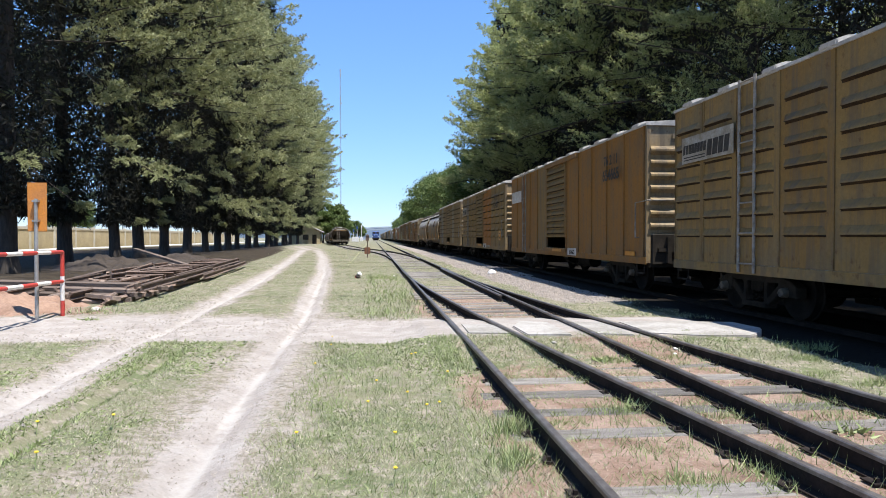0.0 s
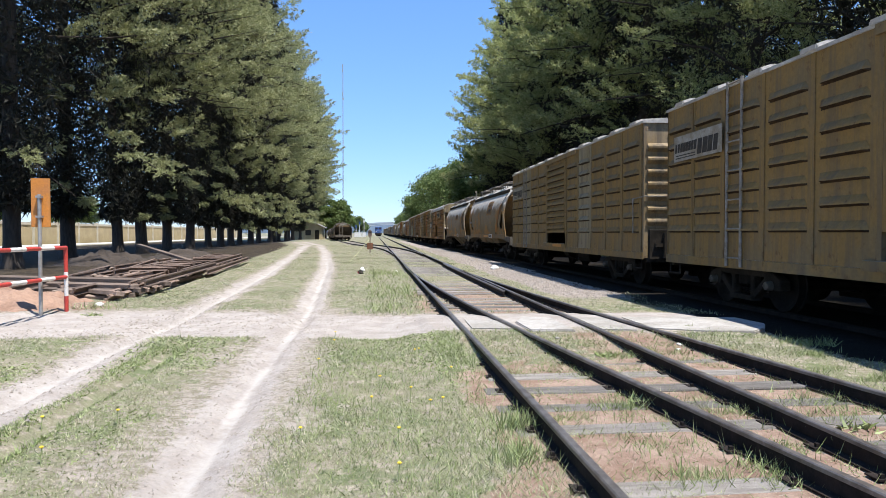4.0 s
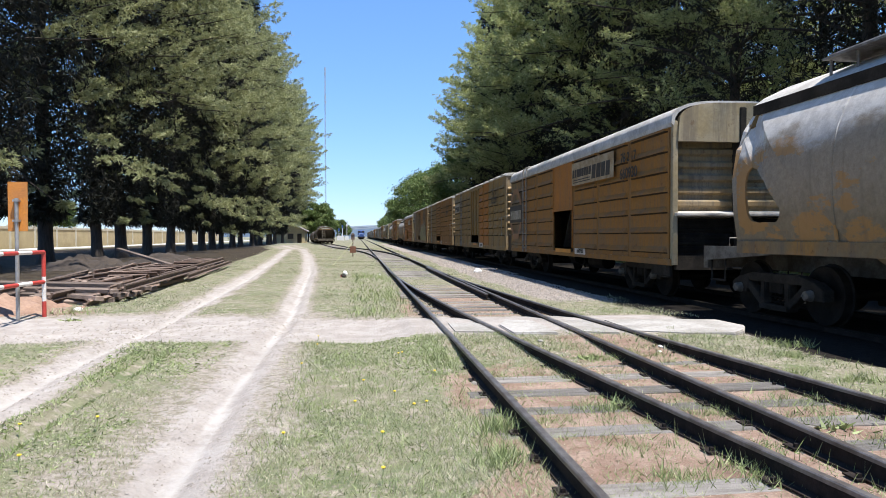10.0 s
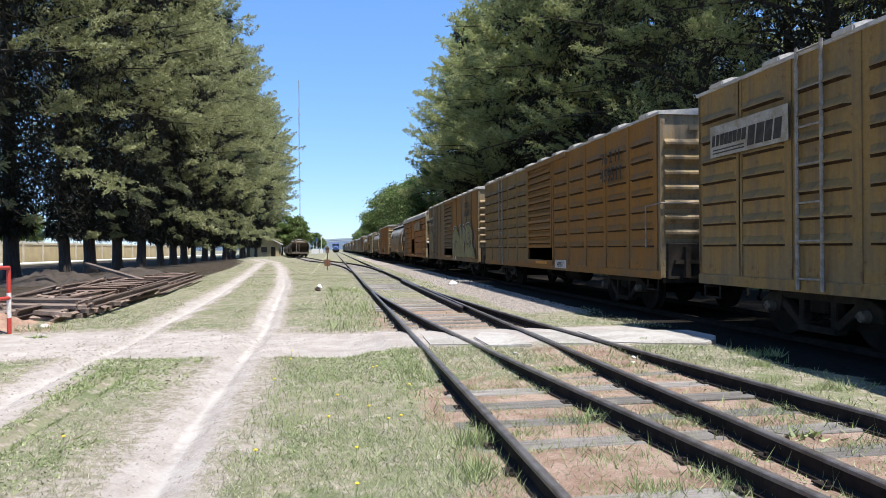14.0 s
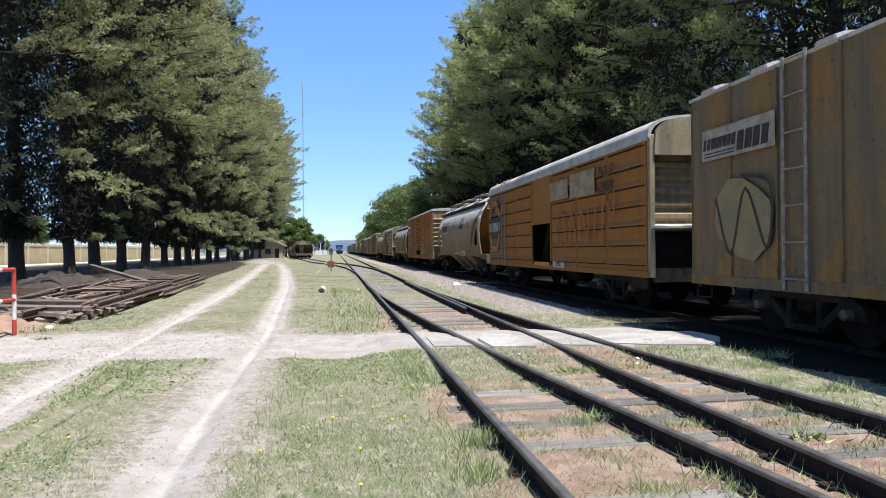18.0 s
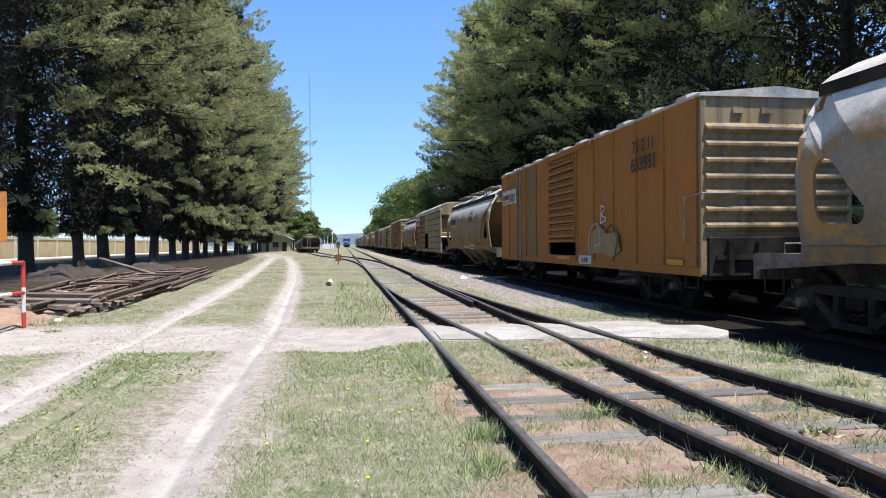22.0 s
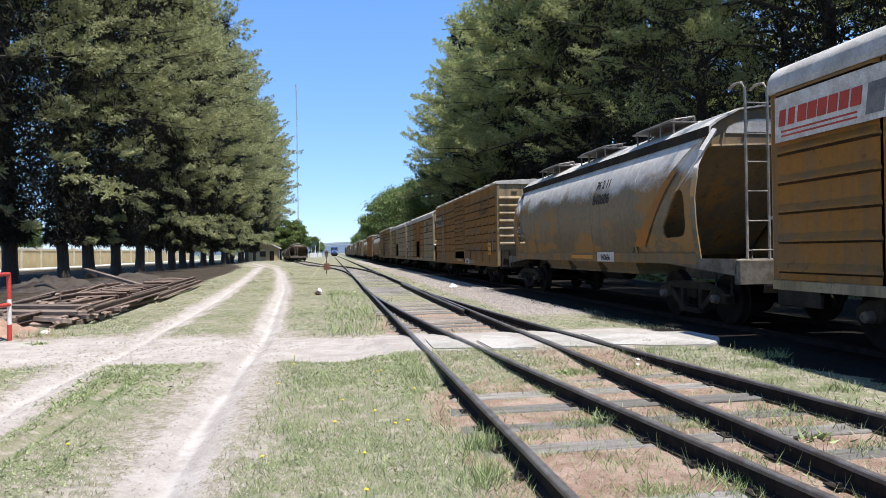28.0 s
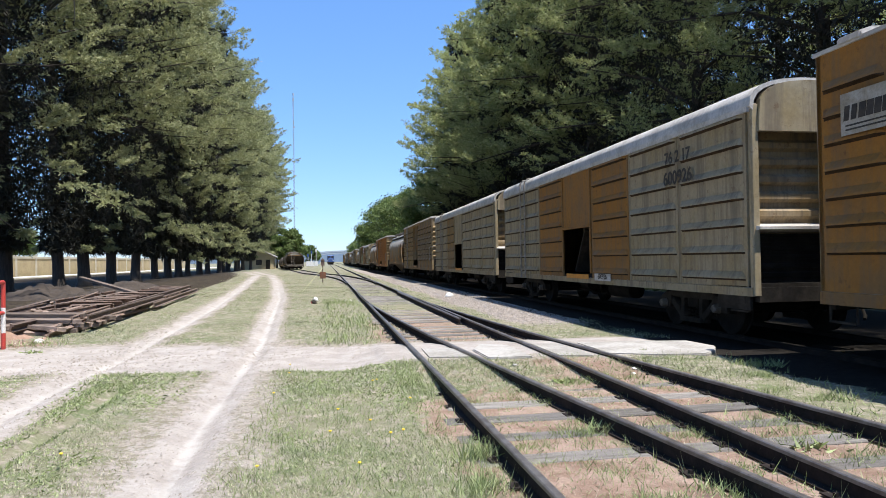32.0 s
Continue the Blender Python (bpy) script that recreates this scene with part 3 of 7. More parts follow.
@shared
def bolster_mesh():
    return Geo().chamfer(-1.12, 1.12, -0.17, 0.17, 0.40, 0.62, 0.03).box(-0.25, 0.25, -0.25, 0.25, 0.6, 0.72).box(-1.0, 1.0, 0.38, 0.44, 0.30, 0.40).box(-1.0, 1.0, -0.44, -0.38, 0.30, 0.40).mesh("bolster", IRON)


@shared
def coupler_mesh():
    g = Geo().chamfer(-0.085, 0.085, 0.0, 0.62, -0.10, 0.10, 0.03)
    g.prism([(-0.20, -0.05), (-0.22, -0.30), (-0.08, -0.42), (0.02, -0.30), (0.10, -0.42), (0.22, -0.36), (0.20, -0.05), (0.10, 0.05), (-0.10, 0.05)], "z", -0.16, 0.16)
    return g.mesh("coupler", DUSTY_BEAM, None, 0.02)


@shared
def hose_mesh():
    return Geo().tube([(0.25, 0.1, 0.0), (0.28, -0.05, -0.12), (0.24, -0.2, -0.30), (0.12, -0.32, -0.34)], 0.025, 6).mesh("brake_hose", IRON, 60)


@shared
def step_mesh():
    return Geo().tube([(0, -0.22, 0.34), (0, -0.22, -0.02), (0, 0.22, -0.02), (0, 0.22, 0.34)], 0.02, 6).box(-0.03, 0.03, -0.22, 0.22, -0.035, -0.01).mesh("step", FRAME)


@shared
def rung_mesh(w):
    return Geo().tube([(-0.05, -w / 2, 0), (-0.05, w / 2, 0)], 0.015, 6).mesh("rung", LADDER)


@shared
def rail_bar_mesh(h, over):
    pts = [(-0.05, 0, 0), (-0.05, 0, h)]
    if over:
        pts += [(-0.04, 0, h + 0.22), (0.05, 0, h + 0.32), (0.25, 0, h + 0.34), (0.42, 0, h + 0.28)]
    return Geo().tube(pts, 0.026, 6).mesh("ladder_rail", LADDER, 50)


def ladder(car, x, y, z, h, w=0.46, over=False, turn=0):
    lad = part("ladder", rail_bar_mesh(h, over), None, car, at=pose(x, y - w / 2, z, 0, 0, turn))
    part("ladder_rail", rail_bar_mesh(h, over), None, lad, at=(0, w, 0))
    n = int(h / 0.42)
    for k in range(n):
        part("rung", rung_mesh(w), None, lad, at=(0, w / 2, 0.15 + k * (h - 0.2) / max(1, n - 1)))


@shared
def hand_wheel_mesh():
    g = Geo()
    n = 20
    g.tube([(0.28 * math.cos(2 * math.pi * k / n), 0, 0.28 * math.sin(2 * math.pi * k / n)) for k in range(n + 1)], 0.022, 6, False)
    for k in range(5):
        a = 2 * math.pi * k / 5 + 0.3
        g.tube([(0.05 * math.cos(a), 0, 0.05 * math.sin(a)), (0.27 * math.cos(a), 0, 0.27 * math.sin(a))], [0.03, 0.016], 6)
    g.tube([(0, -0.03, 0), (0, 0.16, 0)], 0.06, 10)
    return g.mesh("hand_wheel", LADDER, 40)


@shared
def tank_mesh():
    return Geo().tube([(0, -0.62, 0), (0, -0.58, 0), (0, 0.58, 0), (0, 0.62, 0)], [0.10, 0.20, 0.20, 0.10], 14).box(-0.02, 0.02, -0.4, -0.35, 0, 0.4).box(-0.02, 0.02, 0.35, 0.4, 0, 0.4).mesh("air_tank", IRON, 40)


@shared
def rod_mesh():
    return Geo().tube([(0, -2.2, 0), (0, 0.2, -0.05), (0.1, 1.9, 0.0)], 0.022, 6).tube([(0.0, 0.2, -0.12), (0.0, 0.2, 0.25)], 0.03, 6).mesh("brake_rod", IRON)


@shared
def text_mesh(words, size, mat_name):
    cu = bpy.data.curves.new("lettering", "FONT")
    cu.body, cu.size, cu.extrude, cu.align_x, cu.offset = words, size, 0.002, "CENTER", size * 0.022
    tmp = new("lettering", cu)
    bpy.context.view_layer.update()
    me = bpy.data.meshes.new_from_object(tmp.evaluated_get(bpy.context.evaluated_depsgraph_get()))
    bpy.data.objects.remove(tmp)
    me.materials.clear()
    me.materials.append(bpy.data.materials[mat_name])
    return me


def lettering(car, words, x, y, z, size, mat=None, bend=False):
    """Writing on the side that faces -x, read along -y; bend lays it on a hopper's round side."""
    m = Matrix.Translation((x, y, z)) @ Matrix(((0, 0, -1), (-1, 0, 0), (0, 1, 0))).to_4x4()
    me = text_mesh(words, size, (mat or BLACK).name)
    if bend:
        me = me.copy()
        for v in me.vertices:
            v.co.z += h_x(z + v.co.y) + 0.010
    part("lettering", me, None, car, at=m)


def running_gear(car, spread_y, plat, z_floor):
    for s in (-1, 1):
        cy = s * spread_y
        part("bolster", bolster_mesh(), None, car, at=(0, cy, 0))
        for side in (-1, 1):
            fr = part("side_frame", side_frame_mesh(), None, car, at=(side * 1.06, cy, 0))
            part("spring", spring_mesh(), None, fr)
            for e in (-1, 1):
                part("bearing_cap", cap_mesh(), None, fr, at=pose(side * 0.085, e * 0.90, WHEEL_R, 0, 0, 0 if side < 0 else 180))
        for e in (-1, 1):
            ax = part("wheelset", axle_mesh(), None, car, at=(0, cy + e * 0.90, WHEEL_R))
            WHEELS.append((car, ax, cy + e * 0.90))
            for side in (-1, 1):
                part("wheel", wheel_mesh(), None, ax, at=pose(side * (GAUGE / 2 + 0.0), 0, 0, 0, 0, 180 if side < 0 else 0))
        part("coupler", coupler_mesh(), None, car, at=pose(0, s * plat, 0.80, 0, 0, 0 if s < 0 else 180))
        part("brake_hose", hose_mesh(), None, car, at=pose(0, s * plat, 0.70, 0, 0, 0 if s < 0 else 180))
    part("air_tank", tank_mesh(), None, car, at=(-0.62, -0.9, z_floor - 0.28))
    part("brake_rod", rod_mesh(), None, car, at=(-0.45, 0.8, 0.42))
    part("brake_cylinder", brake_mesh(), None, car, at=(-0.5, 1.7, z_floor - 0.25))


@shared
def brake_mesh():
    return Geo().tube([(0, -0.3, 0), (0, 0.25, 0), (0, 0.3, 0)], [0.16, 0.16, 0.08], 12).tube([(0, 0.3, 0), (0, 0.75, 0)], 0.03, 6).box(-0.2, 0.2, -0.05, 0.05, 0.1, 0.34).mesh("brake_cylinder", IRON, 40)


SILL, EAVE, PEAK, HW = 0.84, 3.86, 4.03, 1.45


def pressed(g, w, h, ribs, inset=0.17, out=0.074, tall=0.055, batten=0.022):
    """A sheet facing -x with pressed ribs, in one piece; each rib is a wedge, steep below."""
    ys = [-w / 2, -w / 2 + 0.045, -w / 2 + 0.055, -w / 2 + inset, -w / 2 + inset + 0.07, w / 2 - 0.18, w / 2 - 0.11, w / 2]
    zs, lift = [0.0], [0.0]
    for z in ribs:
        zs += [z - tall, z - tall * 0.45, z + tall * 0.1, z + tall * 1.8]
        lift += [0.0, 1.0, 0.9, 0.0]
    zs, lift = zs + [h], lift + [0.0]
    n = len(ys)
    v = [(-(batten if j < 2 else out * lift[i] if 3 < j < 6 else 0.0), y, z) for i, z in enumerate(zs) for j, y in enumerate(ys)]
    f = [(i * n + j, i * n + j + 1, (i + 1) * n + j + 1, (i + 1) * n + j) for i in range(len(zs) - 1) for j in range(n - 1)]
    m = len(v)
    v += [(0.035, -w / 2, 0), (0.035, w / 2, 0), (0.035, w / 2, h), (0.035, -w / 2, h)]
    top = (len(zs) - 1) * n
    f += [(m, m + 3, m + 2, m + 1), tuple(range(n)) + (m + 1, m), tuple(top + j for j in range(n)) + (m + 2, m + 3),
          tuple(i * n for i in range(len(zs))) + (m + 3, m), tuple(i * n + n - 1 for i in range(len(zs))) + (m + 2, m + 1)]
    g.add(v, f)


def shade_ribs(me):
    """Paints each rib's underside rusty near-black, to stand for the shade there."""
    me.materials.append(RIB_SHADE)
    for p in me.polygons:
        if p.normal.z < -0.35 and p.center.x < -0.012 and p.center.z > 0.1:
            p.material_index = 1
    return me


@shared
def panel_mesh(w, style, mat_name):
    """A side panel facing -x, with its lower edge at 0."""
    h = EAVE - SILL - 0.02
    g = Geo()
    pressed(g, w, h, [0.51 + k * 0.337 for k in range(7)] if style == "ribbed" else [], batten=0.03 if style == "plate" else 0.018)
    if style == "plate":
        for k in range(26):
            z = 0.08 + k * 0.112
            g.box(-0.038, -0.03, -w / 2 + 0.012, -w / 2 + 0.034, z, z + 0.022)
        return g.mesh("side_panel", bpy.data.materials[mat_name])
    return shade_ribs(g.mesh("side_panel", bpy.data.materials[mat_name]))


@shared
def end_mesh(mat_name):
    """A corrugated end that faces -y."""
    prof = [(0.02, SILL - 0.1), (0.0, SILL - 0.1), (0.0, 1.42)]
    for k in range(7):
        z = 1.46 + k * 0.285
        prof += [(0.0, z), (-0.09, z + 0.085), (-0.09, z + 0.125), (0.0, z + 0.20)]
    prof += [(0.0, EAVE - 0.02), (0.02, EAVE - 0.02)]
    g = Geo().prism(prof, "x", -HW + 0.08, HW - 0.08)
    g.prism([(-HW + 0.02, EAVE - 0.02), (HW - 0.02, EAVE - 0.02), (0, PEAK - 0.02)], "y", 0.0, 0.03)
    for s in (-1, 1):
        g.box(s * (HW - 0.05) - 0.05, s * (HW - 0.05) + 0.05, -0.03, 0.05, SILL - 0.12, EAVE)
    for x in (-0.85, -0.3, 0.55):
        g.box(x, x + 0.2, -0.04, 0.0, EAVE - 0.32, EAVE - 0.22)
    return g.mesh("end_wall", bpy.data.materials[mat_name])


@shared
def end_recess_mesh():
    """Dark block and brackets at the foot of an end that faces -y, for its shaded recess and gear."""
    g = Geo().chamfer(-HW + 0.12, HW - 0.12, -0.07, -0.004, 0.70, 1.38, 0.02)
    for x in (-0.95, -0.4, 0.4, 0.95):
        g.box(x - 0.05, x + 0.05, -0.16, -0.06, 0.72, 1.30)
    g.box(-1.2, 1.2, -0.13, -0.06, 0.98, 1.06)
    return g.mesh("end_sill", FRAME)


@shared
def roof_mesh(length):
    g = Geo()
    hl = length / 2
    g.prism([(-HW - 0.03, EAVE - 0.03), (HW + 0.03, EAVE - 0.03), (HW + 0.03, EAVE + 0.02), (0.0, PEAK), (-HW - 0.03, EAVE + 0.02)], "y", -hl - 0.03, hl + 0.03)
    return g.mesh("roof", DUST)


@shared
def roof_rib_mesh():
    g = Geo()
    for s in (-1, 1):
        g.prism([(s * 0.2, PEAK - 0.03), (s * (HW + 0.05), EAVE - 0.02), (s * (HW + 0.06), EAVE + 0.07), (s * (HW - 0.12), EAVE + 0.13), (s * 0.2, PEAK + 0.03)], "y", -0.19, 0.19)
    return g.mesh("roof_rib", DUST, None, 0.02)


@shared
def door_mesh(mat_name, style):
    w, z0, z1 = 2.30, 1.36, 3.70
    g = Geo()
    if style == "planks":
        g.box(0.0, 0.04, -w / 2, w / 2, z0, z1)
    else:
        prof = [(0.03, z0), (-0.0, z0)]
        n = 11
        for k in range(n):
            z = z0 + 0.06 + k * (z1 - z0 - 0.1) / n
            d = (z1 - z0 - 0.1) / n
            prof += [(0.0, z), (-0.07, z + d * 0.12), (-0.06, z + d * 0.45), (0.0, z + d * 0.85)]
        prof += [(0.0, z1), (0.03, z1)]
        g.prism([(p[0], p[1]) for p in prof], "y", -w / 2 + 0.07, w / 2 - 0.07)
        return shade_ribs(g.mesh("door", bpy.data.materials[mat_name]))
    return g.mesh("door", bpy.data.materials[mat_name])


@shared
def door_stile_mesh(mat_name, style, which):
    w, z0, z1 = 2.30, 1.36, 3.70
    if which == "rail":
        g = Geo().box(-0.052, 0.03, -w / 2 + 0.071, w / 2 - 0.071, z0 - 0.05, z0 + 0.02)
    elif style == "planks":
        g = Geo().box(-0.06, -0.001, -0.05, 0.05, z0, z1)
    else:
        g = Geo().box(-0.055, 0.03, -0.035, 0.035, z0 - 0.05, z1)
    return g.mesh("door_" + which, bpy.data.materials[mat_name])


def hang_door(car, mat_name, style, at):
    door = part("door", door_mesh(mat_name, style), None, car, "sliding door raised off its sill", at=at)
    for y in (-1.1, -0.37, 0.45, 1.1) if style == "planks" else (-1.115, 1.115):
        part("door_stile", door_stile_mesh(mat_name, style, "stile"), None, door, at=(0, y, 0))
    if style != "planks":
        part("door_rail", door_stile_mesh(mat_name, style, "rail"), None, door)


@shared
def door_frame_mesh(mat_name):
    w = 2.42
    g = Geo()
    for s in (-1, 1):
        g.box(-0.03, 0.03, s * (w / 2 + 0.04) - 0.04, s * (w / 2 + 0.04) + 0.04, SILL, EAVE - 0.02)
    g.box(-0.08, 0.03, -w / 2 - 1.2, w / 2 + 0.1, 3.71, EAVE - 0.02)
    g.box(-0.07, 0.03, -w / 2 - 0.1, w / 2 + 0.3, SILL - 0.02, 0.95)
    return g.mesh("door_frame", bpy.data.materials[mat_name])


@shared
def box_frame_mesh(length):
    hl = length / 2
    g = Geo().box(-HW + 0.03, HW - 0.03, -hl + 0.03, hl - 0.03, SILL - 0.02, SILL + 0.06)
    g.box(-0.16, 0.16, -hl + 0.1, hl - 0.1, 0.60, SILL - 0.02)
    for k in range(7):
        y = -hl + 1.6 + k * (length - 3.2) / 6
        g.prism([(-HW + 0.05, SILL - 0.02), (HW - 0.05, SILL - 0.02), (0.2, 0.62), (-0.2, 0.62)], "y", y - 0.04, y + 0.04)
    for s in (-1, 1):
        g.box(-HW + 0.1, HW - 0.1, s * hl - 0.12 if s > 0 else s * hl, s * hl if s > 0 else s * hl + 0.12, 0.62, SILL)
    return g.mesh("underframe", FRAME)


def bars(car, x, y0, z, w, h, mat, n, rows=1, label="plain lettering bars"):
    """Unreadable lettering or a company mark, drawn as bars."""
    g = Geo()
    rg = random.Random(n * 7 + rows)
    for r in range(rows):
        p = y0 + w / 2
        step, t = w / n, h / rows
        for k in range(n):
            b = step * rg.uniform(0.70, 0.90)
            z0, z1 = z - h / 2 + r * t, z - h / 2 + r * t + t * 0.8
            sl = 0.12 * h
            v = [(q, yy, zz) for q in (x - 0.003, x) for yy, zz in ((p, z0), (p - b, z0), (p - b - sl, z1), (p - sl, z1))]
            g.add(v, [(0, 1, 2, 3), (7, 6, 5, 4), (0, 4, 5, 1), (1, 5, 6, 2), (2, 6, 7, 3), (3, 7, 4, 0)])
            if rg.random() < 0.5:
                g.box(x - 0.0045, x - 0.003, p - b * 0.72 - sl * 0.5, p - b * 0.30 - sl * 0.5, z0 + t * 0.3, z0 + t * 0.45)
            p -= step
    part("lettering", g, mat, car, label)


def logo(car, y, z, w, h, dark=None, second=None, field=None):
    """A company panel on the side that faces -x: a pale field with bars for its letters."""
    board = part("company_panel", Geo().box(-HW - 0.090, -HW - 0.084, y - w / 2, y + w / 2, z - h / 2, z + h / 2), field or FADED, car, "faded pale company panel")
    bars(board, -HW - 0.093, y + w * 0.235, z + h * 0.06, w * 0.48, h * 0.44, dark or BLACK, 8)
    bars(board, -HW - 0.093, y - w * 0.23, z - h * 0.02, w * 0.42, h * 0.72, second or BLACK, 4)
    for k in range(2):
        part("stripe", Geo().box(-HW - 0.093, -HW - 0.090, y + w * 0.02, y + w * 0.46, z - h * (0.30 + 0.1 * k), z - h * (0.26 + 0.1 * k)), dark or BLACK, board)


def boxcar(label, mat, style="ribbed", second=None, door="sheet", door_mat=None, number="", logo_kind="faded", hand_wheel=False, length=14.9, end_mat=None, accents=(), placard=False):
    """A bogie boxcar: its near side faces -x and its front end -y."""
    car = thing("boxcar", label, "railway wagon", group="wagons of the train")
    hl, dw = length / 2, 1.29
    part("underframe", box_frame_mesh(length), None, car)
    for sx in (-1, 1):
        part("side_sill", Geo().chamfer(sx * HW - 0.025, sx * HW + 0.025, -hl, hl, SILL - 0.15, SILL + 0.01, 0.006), mat, car)
    side = hl - dw + 0.0
    for s in (-1, 1):
        n = 5
        w = side / n
        for sx in (-1, 1):
            for k in range(n):
                y = 0.1 * (1 if sx < 0 else -1) + s * (dw + (k + 0.5) * w - 0.0)
                y = max(-hl + w / 2, min(hl - w / 2, y))
                pm = mat
                if second and sx < 0 and (s, k) in accents:
                    pm = second
                part("side_panel", panel_mesh(round(w, 3), style, pm.name), None, car, at=pose(sx * HW, y, SILL + 0.01, 0, 0, 0 if sx < 0 else 180))
        part("end_sill", end_recess_mesh(), None, car, at=pose(0, s * (hl - 0.02), 0, 0, 0, 0 if s < 0 else 180))
        part("end_wall", end_mesh((end_mat or ENDS).name), None, car, at=pose(0, s * (hl - 0.02), 0, 0, 0, 0 if s < 0 else 180))
        for sx in (-1, 1):
            part("step", step_mesh(), None, car, at=(sx * (HW - 0.02), s * (hl - 0.35), 0.50))
    for sx in (-1, 1):
        part("door_frame", door_frame_mesh(mat.name), None, car, at=pose(sx * HW, -sx * 0.1, 0, 0, 0, 0 if sx < 0 else 180))
        hang_door(car, (door_mat or mat).name, door, pose(sx * (HW - 0.03), -sx * 0.16, 0, 0, 0, 0 if sx < 0 else 180))
    part("roof", roof_mesh(length), None, car, "roof pale with cement dust")
    for k in range(11):
        part("roof_rib", roof_rib_mesh(), None, car, at=(0, -hl + 0.6 + k * (length - 1.2) / 10, 0))
    ladder(car, -HW - 0.01, hl - 2.76, SILL - 0.12, 3.2)
    part("grab_iron", Geo().tube([(-HW, -hl + 0.42, 1.3), (-HW - 0.09, -hl + 0.42, 1.3), (-HW - 0.09, -hl + 0.42, 2.1), (-HW, -hl - 0.05, 2.14), (-HW + 0.6, -hl - 0.10, 2.14)], 0.017, 6), LADDER, car, "pale bent hand rail")
    if logo_kind == "blank":
        part("company_panel", Geo().box(-HW - 0.090, -HW - 0.084, hl - 2.35, hl - 0.55, 2.75, 3.22), WHITE, car, "blank whitewashed panel")
    elif logo_kind == "white":
        logo(car, hl - 1.5, 2.98, 2.0, 0.52, MAROON, GREY_MARK, WHITE)
    elif logo_kind != "none":
        logo(car, hl - 1.45, 2.98, 1.9, 0.50)
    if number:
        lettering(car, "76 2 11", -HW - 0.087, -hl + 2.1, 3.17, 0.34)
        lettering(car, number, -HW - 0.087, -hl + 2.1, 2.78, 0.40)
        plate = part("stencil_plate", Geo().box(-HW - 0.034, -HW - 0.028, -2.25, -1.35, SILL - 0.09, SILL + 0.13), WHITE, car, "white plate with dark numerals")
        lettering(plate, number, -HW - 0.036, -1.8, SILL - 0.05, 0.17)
    if placard:
        card = part("placard", Geo().box(-HW - 0.088, -HW - 0.082, -hl + 0.75, -hl + 1.25, 1.16, 1.62), STRIPE, car, "small square orange notice plate")
        bars(card, -HW - 0.090, -hl + 1.0, 1.30, 0.36, 0.10, DULL, 6)
        bars(card, -HW - 0.090, -hl + 1.0, 1.50, 0.30, 0.06, DULL, 5)
        strip = part("stencil_plate", Geo().box(-HW - 0.034, -HW - 0.028, -3.35, -2.32, SILL - 0.06, SILL + 0.06), FADED, car, "long narrow pale plate")
        bars(strip, -HW - 0.036, -2.83, SILL, 0.9, 0.05, DULL, 12)
    if style == "plate":
        part("reflector", Geo().box(-HW - 0.050, -HW - 0.044, -hl + 0.55, -hl + 1.15, SILL + 0.03, SILL + 0.13), STRIPE, car, "orange reflecting stripe")
    part("reflector", Geo().box(-HW - 0.085, -HW - 0.08, -0.75, 0.3, SILL, SILL + 0.085), STRIPE, car, "orange reflecting stripe")
    if hand_wheel:
        part("hand_wheel", hand_wheel_mesh(), None, car, at=(-0.35, -hl - 0.20, 2.75))
    running_gear(car, 5.05, hl, SILL)
    return car


# roof-curved boxcars
BS_EAVE = 3.52


def curve_roof():
    """Outline of the curved roof, from one eave over to the other."""
    pts = []
    for k in range(15):
        a = math.pi * k / 14
        c, s = math.cos(a), math.sin(a)
        pts.append((-HW * math.copysign(abs(c) ** 0.55, c), BS_EAVE + 0.46 * abs(s) ** 0.75))
    return pts


@shared
def bs_roof_mesh(length):
    g = Geo()
    out = [(x * 1.025, z) for x, z in curve_roof()]
    inn = [(x * 0.985, z - 0.05) for x, z in curve_roof()][::-1]
    g.prism(out + inn, "y", -length / 2 - 0.05, length / 2 + 0.05)
    for s in (-1, 1):
        g.box(s * (HW + 0.03) - 0.025, s * (HW + 0.03) + 0.025, -length / 2, length / 2, BS_EAVE - 0.07, BS_EAVE + 0.01)
    return g.mesh("roof", DUST, 35)


